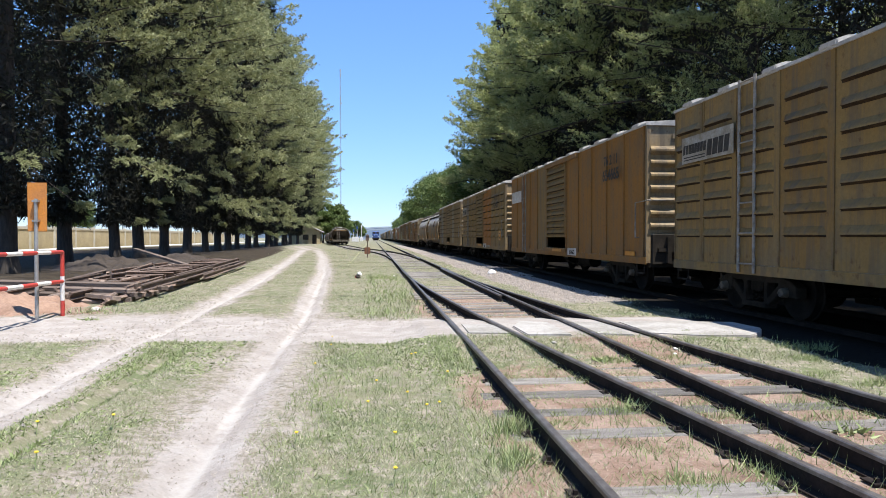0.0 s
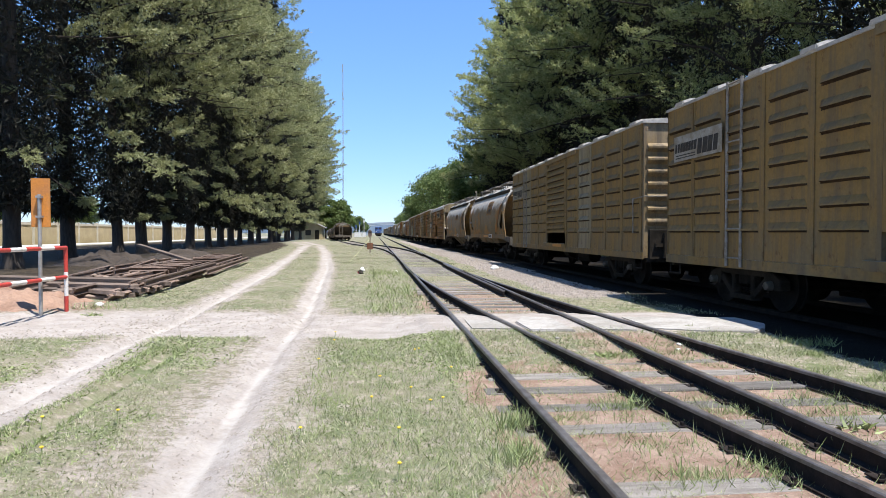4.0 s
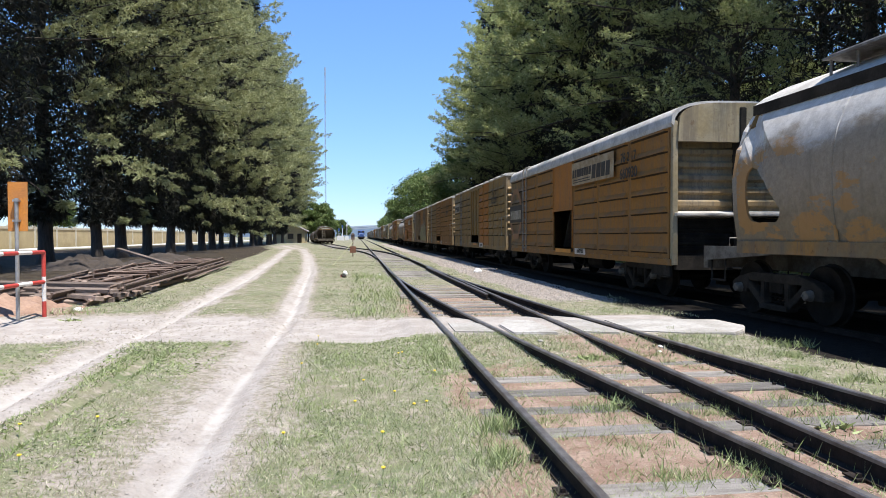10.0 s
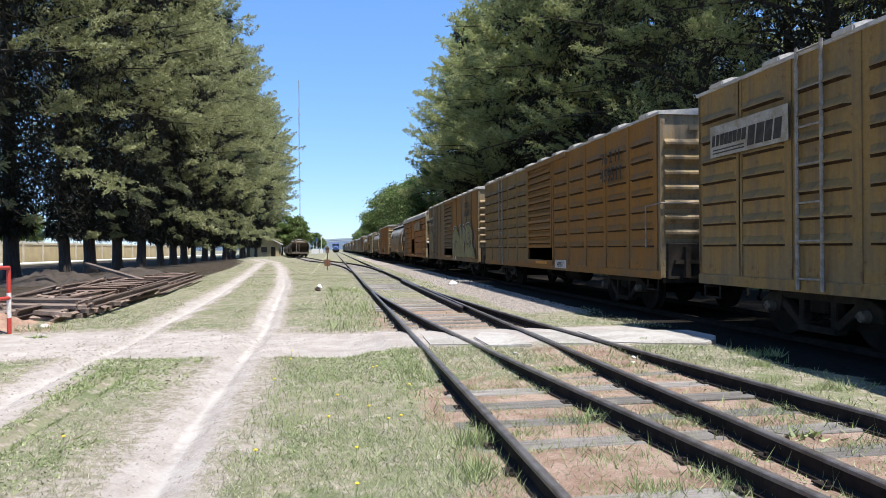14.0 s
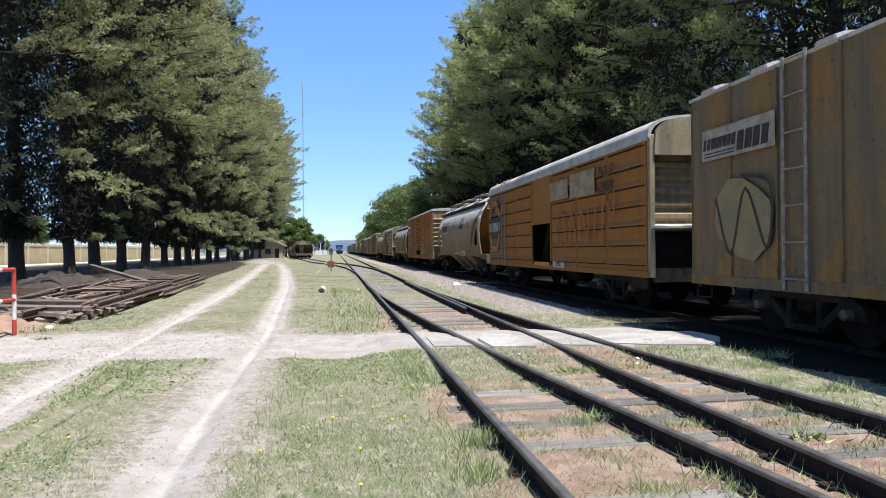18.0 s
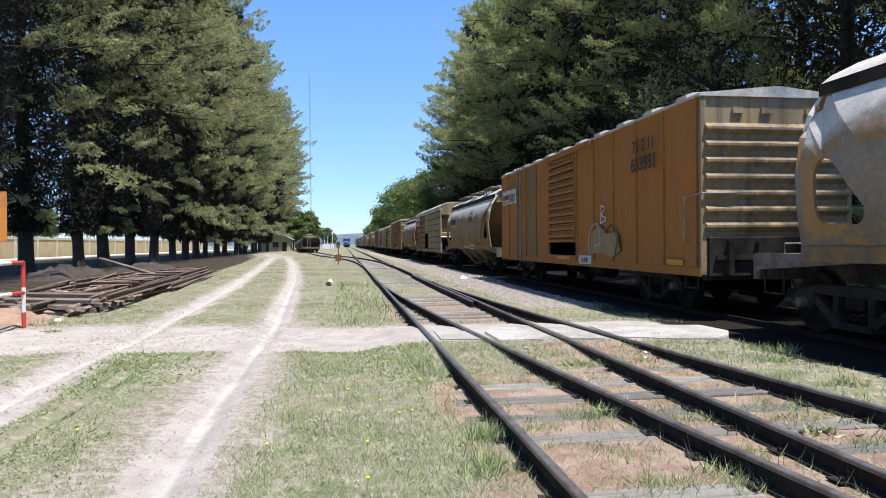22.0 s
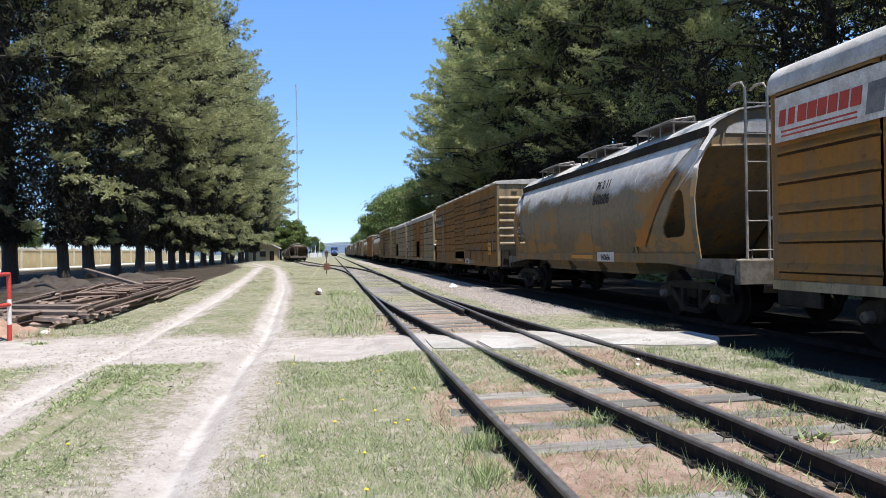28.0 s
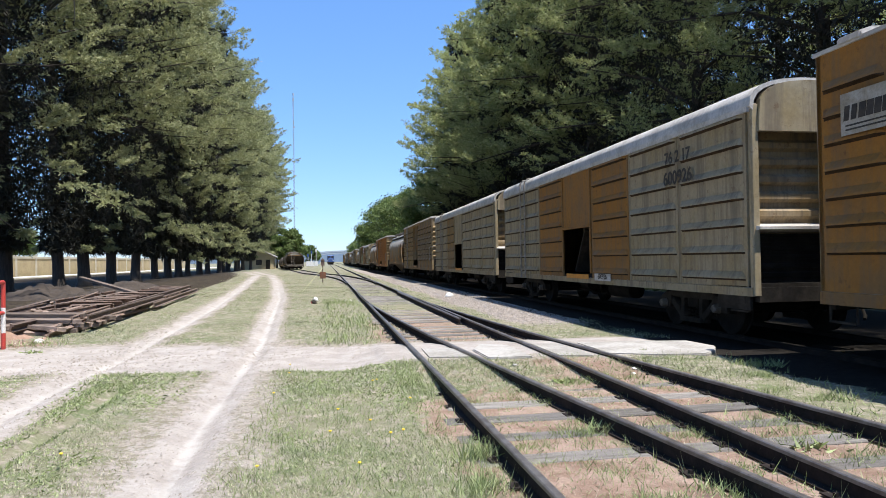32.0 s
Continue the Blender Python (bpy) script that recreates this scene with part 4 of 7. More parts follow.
@shared
def bs_end_mesh(mat_name, which):
    g = Geo()
    if which == "end_wall":
        prof = [(0.03, 0.72), (0.0, 0.72)]
        for k in range(6):
            prof += [(0.0, 0.84 + k * 0.14), (-0.035, 0.86 + k * 0.14), (-0.035, 0.92 + k * 0.14), (0.0, 0.94 + k * 0.14)]
        for k in range(5):
            z = 1.86 + k * 0.26
            prof += [(0.0, z), (-0.06, z + 0.05), (-0.06, z + 0.13), (0.0, z + 0.18)]
        prof += [(0.0, 3.25), (0.03, 3.25)]
        g.prism([(p[0] + 0.22, p[1]) for p in prof], "x", -HW + 0.1, HW - 0.1)
    elif which == "end_hood":
        g.prism([(-HW + 0.1, 3.16), (HW - 0.1, 3.16)] + [(x * 0.92, z - 0.04) for x, z in curve_roof()][::-1], "y", -0.09, 0.02)
    elif which == "end_grille":
        for k in range(6):
            g.prism([(0.12, 0.85 + k * 0.13), (0.085, 0.87 + k * 0.13), (0.085, 0.92 + k * 0.13), (0.12, 0.95 + k * 0.13)], "x", -HW + 0.18, HW - 0.18)
        g.box(-HW + 0.14, HW - 0.14, 0.105, 0.12, 0.80, 1.64)
    elif which == "end_shelf":
        g.prism([(0.22, 1.66), (-0.14, 1.70), (-0.14, 1.74), (0.22, 1.80)], "x", -HW + 0.05, HW - 0.05)
    elif which == "middle_post":
        g.chamfer(-0.07, 0.07, -0.12, 0.2, 0.75, 3.86, 0.02)
    else:
        g.chamfer(-0.06, 0.06, -0.05, 0.05, 0.72, BS_EAVE + 0.05, 0.015)
    return g.mesh(which, bpy.data.materials[mat_name])


@shared
def bs_hatch_mesh(mat_name):
    return Geo().box(0.0, 0.03, -0.99, 0.99, 2.10, BS_EAVE - 0.02).box(-0.03, 0.0, -0.99, -0.93, 0.95, BS_EAVE).box(-0.03, 0.0, 0.93, 0.99, 0.95, BS_EAVE).box(-0.04, 0.03, -0.99, 0.99, 2.06, 2.12).mesh("door", bpy.data.materials[mat_name])


@shared
def bs_panel_mesh(w, mat_name):
    g = Geo()
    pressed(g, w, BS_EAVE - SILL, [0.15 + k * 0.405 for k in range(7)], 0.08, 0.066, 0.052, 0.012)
    return shade_ribs(g.mesh("side_panel", bpy.data.materials[mat_name]))


@shared
def baffle_mesh():
    g = Geo()
    for s in (-1, 1):
        g.add([(0.3, s * 0.9, 0.95), (1.0, s * 0.9, 0.95), (1.0, s * 0.2, 2.0), (0.3, s * 0.2, 2.0), (0.3, s * 0.94, 0.99), (1.0, s * 0.94, 0.99), (1.0, s * 0.24, 2.04), (0.3, s * 0.24, 2.04)],
              [(0, 1, 2, 3), (4, 7, 6, 5), (0, 4, 5, 1), (2, 6, 7, 3), (1, 5, 6, 2), (0, 3, 7, 4)])
    return g.mesh("inner_slope", FRAME)


def curved_boxcar(label, mat, second=None, number="", logo_kind="middle", length=14.1, end_mat=None, hatch=None, accents=(), emblem_at=False):
    """A boxcar with a rounded roof, long ribs and a raised middle door."""
    car = thing("curved_roof_boxcar", label, "railway wagon", group="wagons of the train")
    hl, dw = length / 2, 0.99
    part("underframe", box_frame_mesh(length), None, car)
    for sx in (-1, 1):
        part("side_sill", Geo().chamfer(sx * HW - 0.025, sx * HW + 0.025, -hl, hl, SILL - 0.13, SILL, 0.006), mat, car)
    w = (hl - dw) / 3
    for s in (-1, 1):
        for sx in (-1, 1):
            for k in range(3):
                y = s * (dw + (k + 0.5) * w) + 0.1 * (1 if sx < 0 else -1)
                y = max(-hl + w / 2, min(hl - w / 2, y))
                pm = second if second and sx < 0 and (s, k) in accents else mat
                part("side_panel", bs_panel_mesh(round(w, 3), pm.name), None, car, at=pose(sx * HW, y, SILL, 0, 0, 0 if sx < 0 else 180))
            part("step", step_mesh(), None, car, at=(sx * (HW - 0.02), s * (hl - 0.35), 0.50))
        em, at = (end_mat or ENDS).name, pose(0, s * (hl - 0.02), 0, 0, 0, 0 if s < 0 else 180)
        wall = part("end_wall", bs_end_mesh(em, "end_wall"), None, car, "dusty ribbed end", at=at)
        for which, wm in (("end_hood", BEIGE), ("end_shelf", DUST), ("middle_post", FRAME), ("end_grille", IRON)):
            part(which, bs_end_mesh(wm.name, which), None, wall)
        for sx in (-1, 1):
            part("corner_post", bs_end_mesh(BEIGE.name, "corner_post"), None, wall, at=(sx * (HW - 0.06), 0, 0))
        part("end_plate", Geo().box(-0.42, 0.42, -0.02, 0.02, 0.50, 0.86).box(-0.30, 0.30, -0.03, 0.03, 0.6, 0.76), FRAME, car, at=pose(-HW + 0.02, s * (hl - 0.5), 0, 0, 0, 90))
    for sx in (-1, 1):
        part("door", bs_hatch_mesh((hatch or mat).name), None, car, "raised middle door over a dark opening", at=pose(sx * HW, -sx * 0.12, 0, 0, 0, 0 if sx < 0 else 180))
    part("inner_slope", baffle_mesh(), None, car, at=(-HW, 0.1, 0))
    part("roof", bs_roof_mesh(length), None, car, "rounded roof grey with dust")
    ladder(car, -HW - 0.01, hl - 2.4, SILL - 0.12, BS_EAVE - SILL + 0.1, over=True)
    if logo_kind == "middle":
        logo(car, -2.6, 3.03, 3.2, 0.62, field=CREAM)
    elif logo_kind == "plain":
        board = part("company_panel", Geo().box(-HW - 0.068, -HW - 0.062, -2.45, -0.95, 2.66, 3.18), CREAM, car, "overpainted faded cream panel")
        bars(board, -HW - 0.071, -1.7, 2.86, 1.2, 0.12, FADED, 7)
        board = part("company_panel", Geo().box(-HW - 0.068, -HW - 0.062, -4.35, -2.62, 2.62, 3.24), CREAM, car, "overpainted faded cream panel")
        bars(board, -HW - 0.071, -3.5, 2.86, 1.4, 0.12, FADED, 7)
    elif logo_kind == "rear":
        logo(car, hl - 1.75, 3.05, 3.1, 0.62, RED, GREY_MARK, WHITE)
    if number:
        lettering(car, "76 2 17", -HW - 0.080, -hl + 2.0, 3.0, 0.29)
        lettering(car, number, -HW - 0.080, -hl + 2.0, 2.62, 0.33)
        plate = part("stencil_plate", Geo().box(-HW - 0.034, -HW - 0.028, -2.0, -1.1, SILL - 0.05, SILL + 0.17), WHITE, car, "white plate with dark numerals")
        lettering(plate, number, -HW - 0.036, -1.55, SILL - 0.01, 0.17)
    part("reflector", Geo().box(-HW - 0.045, -HW - 0.04, -0.75, 0.75, SILL - 0.03, SILL + 0.08), STRIPE, car, "orange reflecting stripe")
    running_gear(car, 4.75, hl, SILL)
    return car


# round-sided hopper wagons
def h_x(z):
    """Half width of a hopper's vessel at a height: a wide arc above, drawn in a little below."""
    return 1.45 - 1.77 * (1 - math.sqrt(1 - ((z - 2.2) / 1.77) ** 2)) if z > 2.2 else 1.45 - 0.10 * ((2.2 - z) / 1.04) ** 2


H_PROF = [(0.0, 3.76), (0.50, 3.70), (0.85, 3.50)] + [(h_x(z), z) for z in (3.36, 3.15, 2.95, 2.75, 2.55, 2.35, 2.15, 1.95, 1.7, 1.42, 1.16)]
ROOF_Y, FOOT_Y = 5.78, 3.15


def h_end(z):
    return FOOT_Y + (ROOF_Y - 0.12 - FOOT_Y) * max(0.0, min(1.0, (z - 1.16) / 2.2))


@shared
def barrel_mesh(mat_name):
    """The vessel: rounded sides and sloping ends."""
    prof = [(-x, z) for x, z in H_PROF[::-1]] + H_PROF[1:]
    ny = 9
    g = Geo()
    n = len(prof)
    for j in range(ny):
        s = -1 + 2 * j / (ny - 1)
        g.v += [(x, s * h_end(z), z) for x, z in prof]
    g.f = [(j * n + i, j * n + i + 1, (j + 1) * n + i + 1, (j + 1) * n + i) for j in range(ny - 1) for i in range(n - 1)]
    for j in (0, ny - 1):
        for i in range(n // 2):
            a, b = j * n + i, j * n + n - 1 - i
            if a + 1 < b - 1:
                g.f.append((a, a + 1, b - 1, b))
    return g.mesh("vessel", bpy.data.materials[mat_name], 32)


@shared
def hopper_roof_mesh():
    g = Geo()
    out = [(-1.08, 3.29), (-1.08, 3.45), (-0.92, 3.57), (-0.5, 3.77), (0, 3.84), (0.5, 3.77), (0.92, 3.57), (1.08, 3.45), (1.08, 3.29)]
    inn = [(x * 0.97, z - 0.03) for x, z in out][::-1]
    g.prism(out + inn, "y", -ROOF_Y, ROOF_Y)
    return g.mesh("roof", DUST, 40)


@shared
def seam_mesh(mat_name):
    """A welded seam down the near side of the vessel."""
    g = Geo()
    zs = [1.2 + 0.3 * k for k in range(8)]
    g.v = [(-h_x(z) - d, y, z) for z in zs for y, d in ((-0.03, -0.01), (-0.018, 0.011), (0.018, 0.011), (0.03, -0.01))]
    g.f = [(4 * i + j, 4 * i + j + 1, 4 * i + j + 5, 4 * i + j + 4) for i in range(len(zs) - 1) for j in range(3)]
    return g.mesh("seam", bpy.data.materials[mat_name])


def hugging(y0, y1, z0, z1, off=0.006):
    """A thin painted patch that follows the vessel's near side."""
    zs = [z0 + (z1 - z0) * k / 6 for k in range(7)]
    prof = [(-h_x(z) - off, z) for z in zs] + [(-h_x(z) - off + 0.004, z) for z in zs[::-1]]
    return Geo().prism(prof, "y", y0, y1)


@shared
def web_mesh(mat_name, sign):
    """The plate between the sloping end and the corner post, with its cut-out; outline in (y, z), facing x."""
    outer = [(FOOT_Y, 1.16), (ROOF_Y, 1.16), (ROOF_Y, 3.28), (ROOF_Y - 0.34, 3.22)]
    c = (4.98, 1.86)
    hole = [(4.48, 1.52), (5.48, 1.52), (5.46, 2.38), (5.28, 2.46)]

    def cast(poly, a):
        d = (math.cos(a), math.sin(a))
        best = None
        for p, q in zip(poly, poly[1:] + poly[:1]):
            ex, ey = q[0] - p[0], q[1] - p[1]
            det = d[0] * ey - d[1] * ex
            if abs(det) < 1e-9:
                continue
            t = ((p[0] - c[0]) * ey - (p[1] - c[1]) * ex) / det
            u = ((p[0] - c[0]) * d[1] - (p[1] - c[1]) * d[0]) / det
            if t > 0 and -1e-6 <= u <= 1 + 1e-6 and (best is None or t < best):
                best = t
        return best or 0.3
    n = 48
    angs = sorted([2 * math.pi * k / n for k in range(n)] + [math.atan2(p[1] - c[1], p[0] - c[0]) % (2 * math.pi) for p in outer])
    ro = [cast(outer, a) for a in angs]
    rh = [cast(hole, a) for a in angs]
    m = len(angs)
    rh = [min(sum(rh[(i + j) % m] for j in range(-3, 4)) / 7, ro[i] * 0.93) for i in range(m)]
    g = Geo()
    for x in (-0.02, 0.02):
        for a, r, h in zip(angs, ro, rh):
            for q in (r, h):
                z = c[1] + q * math.sin(a)
                g.v.append((x + sign * (h_x(z) - 1.345), c[0] + q * math.cos(a), z))
    for i in range(m):
        k = (i + 1) % m
        g.f += [(2 * i, 2 * k, 2 * k + 1, 2 * i + 1), (2 * m + 2 * i, 2 * m + 2 * i + 1, 2 * m + 2 * k + 1, 2 * m + 2 * k), (2 * i + 1, 2 * k + 1, 2 * m + 2 * k + 1, 2 * m + 2 * i + 1), (2 * i, 2 * m + 2 * i, 2 * m + 2 * k, 2 * k)]
    return g.mesh("end_web", bpy.data.materials[mat_name])


@shared
def hatch_mesh():
    g = Geo().tube([(0, 0, 3.78), (0, 0, 3.92), (0, 0, 3.95)], [0.36, 0.36, 0.28], 16)
    return g.mesh("roof_hatch", DUST, 40)


@shared
def walk_rail_mesh():
    g = Geo()
    for y in (-0.8, -0.27, 0.27, 0.8):
        g.tube([(-0.90, y, 3.56), (-0.90, y, 3.86)], 0.02, 6)
    for y in (-0.8, 0.8):
        g.tube([(-0.45, y, 3.74), (-0.45, y, 3.93)], 0.02, 6).tube([(-0.90, y, 3.86), (-0.45, y, 3.93)], 0.02, 6)
    g.tube([(-0.90, -0.82, 3.86), (-0.90, 0.82, 3.86)], 0.026, 6).tube([(-0.45, -0.8, 3.93), (-0.45, 0.8, 3.93)], 0.022, 6)
    g.box(-1.0, -0.4, -0.85, 0.85, 3.80, 3.83)
    return g.mesh("roof_handrail", BARE)


@shared
def chute_mesh(mat_name, deep):
    zb = 0.36 if deep else 0.80
    k = 0.42 if deep else 0.8
    top = [(-1.32, -1.02, 1.18), (1.32, -1.02, 1.18), (1.32, 1.02, 1.18), (-1.32, 1.02, 1.18)]
    bot = [(-1.32 * k, -1.02 * k, zb), (1.32 * k, -1.02 * k, zb), (1.32 * k, 1.02 * k, zb), (-1.32 * k, 1.02 * k, zb)]
    g = Geo().add(top + bot, [(0, 1, 2, 3), (7, 6, 5, 4), (0, 4, 5, 1), (1, 5, 6, 2), (2, 6, 7, 3), (3, 7, 4, 0)])
    g.box(-1.32 * k - 0.03, 1.32 * k + 0.03, -1.02 * k - 0.03, 1.02 * k + 0.03, zb - 0.04, zb + 0.02)
    return g.mesh("discharge_chute", bpy.data.materials[mat_name])


@shared
def hopper_frame_mesh(which):
    g = Geo()
    if which == "centre_sill":
        g.chamfer(-0.2, 0.2, 3.3, 6.9, 0.68, 1.0, 0.02)
    elif which == "platform":
        g.chamfer(-1.32, 1.32, 5.6, 6.92, 1.0, 1.10, 0.02)
    elif which == "end_beam":
        g.chamfer(-1.33, 1.33, 6.84, 6.98, 0.72, 1.11, 0.02)
    elif which == "side_beam":
        g.prism([(4.7, 1.02), (6.9, 0.86), (6.9, 1.12), (4.7, 1.12)], "x", -0.025, 0.025)
    else:
        g.chamfer(-0.035, 0.035, -5.8, 5.8, 1.02, 1.22, 0.01)
    return g.mesh(which, DULL if which == "side_sill" else LADDER if which == "platform" else DUSTY_BEAM)


def hopper(label, mat, web=None, number="", deep=True, mark=False, plate_mat=None, wheel=False, slope_mat=None):
    """A covered hopper wagon with a rounded vessel between two platforms."""
    car = thing("hopper_wagon", label, "railway wagon", group="wagons of the train")
    web = web or mat
    part("vessel", barrel_mesh(mat.name), None, car, "rounded vessel, dust over faded paint")
    part("roof", hopper_roof_mesh(), None, car, "roof thick with pale cement dust")
    for sx in (-1, 1):
        # Near-black strip paints the shade on the roof's upright edge.
        part("roof_edge", Geo().box(sx * 1.094 - 0.014, sx * 1.094 + 0.014, -ROOF_Y, ROOF_Y, 3.275, 3.44), FRAME, car, "grimy flange along the roof")
    for sx in (-1, 1):
        part("side_sill", hopper_frame_mesh("side_sill"), None, car, at=(sx * 1.345, 0, 0))
    for s in (-1, 1):
        for which in ("centre_sill", "platform", "end_beam"):
            part(which, hopper_frame_mesh(which), None, car, at=pose(0, 0, 0, 0, 0, 0 if s > 0 else 180))
        for sx in (-1, 1):
            part("side_beam", hopper_frame_mesh("side_beam"), None, car, at=pose(sx * 1.33, 0, 0, 0, 0, 0 if s > 0 else 180))
    for k in range(3):
        part("discharge_chute", chute_mesh(mat.name, deep), None, car, at=(0, (k - 1) * 2.1, 0))
    for y in (-3.4, 0.0, 3.4):
        part("roof_hatch", hatch_mesh(), None, car, at=(0, y, 0))
        part("roof_handrail", walk_rail_mesh(), None, car, at=(0, y, 0))
    for s in (-1, 1):
        for sx in (-1, 1):
            part("end_web", web_mesh(web.name, s * sx), None, car, at=pose(sx * 1.30, 0, 0, 0, 0, 0 if s > 0 else 180))
            part("corner_post", Geo().tube([(sx * (h_x(z) - 0.03), s * ROOF_Y, z) for z in (1.1, 1.7, 2.2, 2.7, 3.0, 3.38)], 0.055, 4), web, car)
            part("step", step_mesh(), None, car, at=(sx * 1.3, s * 6.5, 0.55))
        slope = [(sx * w, s * y, z) for y, z, w in ((3.30, 1.2, 1.27), (5.60, 3.28, 1.03), (5.64, 3.22, 1.05), (3.36, 1.16, 1.27)) for sx in (-1, 1)]
        part("end_slope", Geo().add(slope, [(0, 1, 3, 2), (2, 3, 5, 4), (4, 5, 7, 6), (6, 7, 1, 0), (0, 2, 4, 6), (1, 7, 5, 3)]), slope_mat or (DULL if mat in (GREY, KHAKI) else mat), car, "sloping end sheet under the roof")
        hood = part("end_hood", Geo().prism([(-1.22, 3.06), (1.22, 3.06), (1.04, 3.42), (0.90, 3.52), (0.5, 3.72), (0, 3.79), (-0.5, 3.72), (-0.90, 3.52), (-1.04, 3.42)], "y", s * 5.69 - 0.012, s * 5.69 + 0.012), slope_mat or DULL, car)
        low, arch = [(x, 3.33) for x in (-0.72, 0.72)], [(0.72 * math.cos(k * 0.3491), 3.36 + 0.24 * math.sin(k * 0.3491)) for k in range(10)]
        # Added pale plate: the sunlit look of dust put into its colour.
        part("dusty_ledge", Geo().prism(low + arch, "y", s * 5.712 - 0.008, s * 5.712 + 0.008), DUST, hood, "pale dusty crescent under the roof arch")
        part("end_lip", Geo().tube([(-1.2, s * 5.70, 3.09), (0, s * 5.72, 3.13), (1.2, s * 5.70, 3.09)], 0.035, 6), slope_mat or DULL, hood)
        part("end_rail", Geo().tube([(-0.45, s * 6.75, 1.1), (-0.45, s * 6.75, 1.26), (-0.95, s * 6.75, 1.26), (-0.95, s * 6.75, 1.1)], 0.016, 6), BARE, car)
    if mat in (GREY, KHAKI):
        zs = [1.35 + 0.2 * k for k in range(8)]
        g = Geo()
        g.v = [(-h_x(z) - 0.010, -h_end(z) - d * (0.5 - 0.04 * k) - 0.02, z) for k, z in enumerate(zs) for d in (0, 1)]
        g.f = [(2 * i, 2 * i + 1, 2 * i + 3, 2 * i + 2) for i in range(len(zs) - 1)]
        part("primer_stripe", g, ORANGE if mat is KHAKI else AMBER, car, "bright primer along the sloping end")
    for y in (-3.45, -1.15, 1.15, 3.45):
        part("seam", seam_mesh(mat.name), None, car, at=(0, y, 0))
    ladder(car, -0.15, -ROOF_Y - 0.02, 1.1, 2.75, 0.42, True, 90)
    if wheel:
        part("hand_wheel", hand_wheel_mesh(), None, car, "pale hand brake wheel", at=pose(-1.34, 5.15, 1.95, 0, 0, 90))
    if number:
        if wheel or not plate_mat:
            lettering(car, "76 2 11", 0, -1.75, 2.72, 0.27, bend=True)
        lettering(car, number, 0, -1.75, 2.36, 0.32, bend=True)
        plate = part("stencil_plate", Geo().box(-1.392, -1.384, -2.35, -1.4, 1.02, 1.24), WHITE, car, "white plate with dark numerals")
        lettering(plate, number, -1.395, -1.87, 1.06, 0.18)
    part("reflector", Geo().box(-1.392, -1.384, -1.1, 0.35, 1.08, 1.17), STRIPE, car, "orange reflecting stripe")
    if mark:
        mk = part("company_panel", hugging(2.2, 4.15, 2.20, 2.82), FADED, car, "faded pale company mark")
        bars(mk, -h_x(2.5) - 0.04, 3.2, 2.51, 1.7, 0.40, BLACK, 9)
        scrawl(mk, -h_x(2.0) - 0.012, [(4.05, 2.16), (3.75, 1.86), (3.3, 1.72), (2.8, 1.72), (2.45, 1.9), (2.3, 2.16)], 0.065, FADED_RED, "faded red curve under the company mark")
    if plate_mat:
        part("side_patch", hugging(-2.5, -1.0, 2.26, 3.0 if wheel else 2.66), plate_mat, car, "square yellow painted patch")
    running_gear(car, 5.15, 6.9, 1.05)
    return car


def emblem(car, y, z, ring):
    """A faded octagon with a dark lettered band across it."""
    oct_at = lambda r: [(y + r * math.cos(math.pi / 8 + k * math.pi / 4), z + r * 1.05 * math.sin(math.pi / 8 + k * math.pi / 4)) for k in range(8)]
    g, x = Geo(), -HW - 0.071
    o, i = oct_at(1.0), oct_at(0.78)
    for k in range(8):
        m = (k + 1) % 8
        g.add([(x, *o[k]), (x, *o[m]), (x, *i[m]), (x, *i[k])], [(0, 1, 2, 3)])
    e = part("emblem", g, ring, car, "faded red octagon mark")
    part("emblem_band", Geo().box(x - 0.006, x - 0.002, y - 0.98, y + 0.98, z - 0.32, z + 0.32), BLACK, e)
    bars(e, x - 0.008, y, z + 0.0, 1.75, 0.42, FADED, 9)


def scrawl(car, x, pts, r, mat, label="sprayed graffiti line"):
    """A sprayed line on the side that faces -x, through (y, z) points."""
    pts = [Vector((x, p[0], p[1])) for p in pts]
    fine = []
    for i in range(len(pts) - 1):
        p0, p1, p2, p3 = pts[max(i - 1, 0)], pts[i], pts[i + 1], pts[min(i + 2, len(pts) - 1)]
        for k in range(5):
            t = k / 5
            fine.append(0.5 * ((2 * p1) + (p2 - p0) * t + (2 * p0 - 5 * p1 + 4 * p2 - p3) * t * t + (3 * p1 - p0 - 3 * p2 + p3) * t * t * t))
    fine.append(pts[-1])
    g = Geo()
    for i, p in enumerate(fine):
        d = (fine[min(i + 1, len(fine) - 1)] - fine[max(i - 1, 0)]).normalized()
        n = Vector((0, -d.z, d.y)) * r
        g.v += [tuple(p + n), tuple(p - n)]
    g.f = [(2 * i, 2 * i + 1, 2 * i + 3, 2 * i + 2) for i in range(len(fine) - 1)]
    return part("graffiti", g, mat, car, label)


def blob(car, x, pts, mat, label):
    """A filled patch of sprayed paint."""
    cy, cz = sum(p[0] for p in pts) / len(pts), sum(p[1] for p in pts) / len(pts)
    n = len(pts)
    g = Geo().add([(x, p[0], p[1]) for p in pts] + [(x, cy, cz)], [(k, (k + 1) % n, n) for k in range(n)])
    return part("graffiti", g, mat, car, label)


WHEELS, TRAIN = [], []


def couple(car, y):
    car.location = (TRAIN_X, y, TRAIN_RAIL)
    TRAIN.append((car, y))


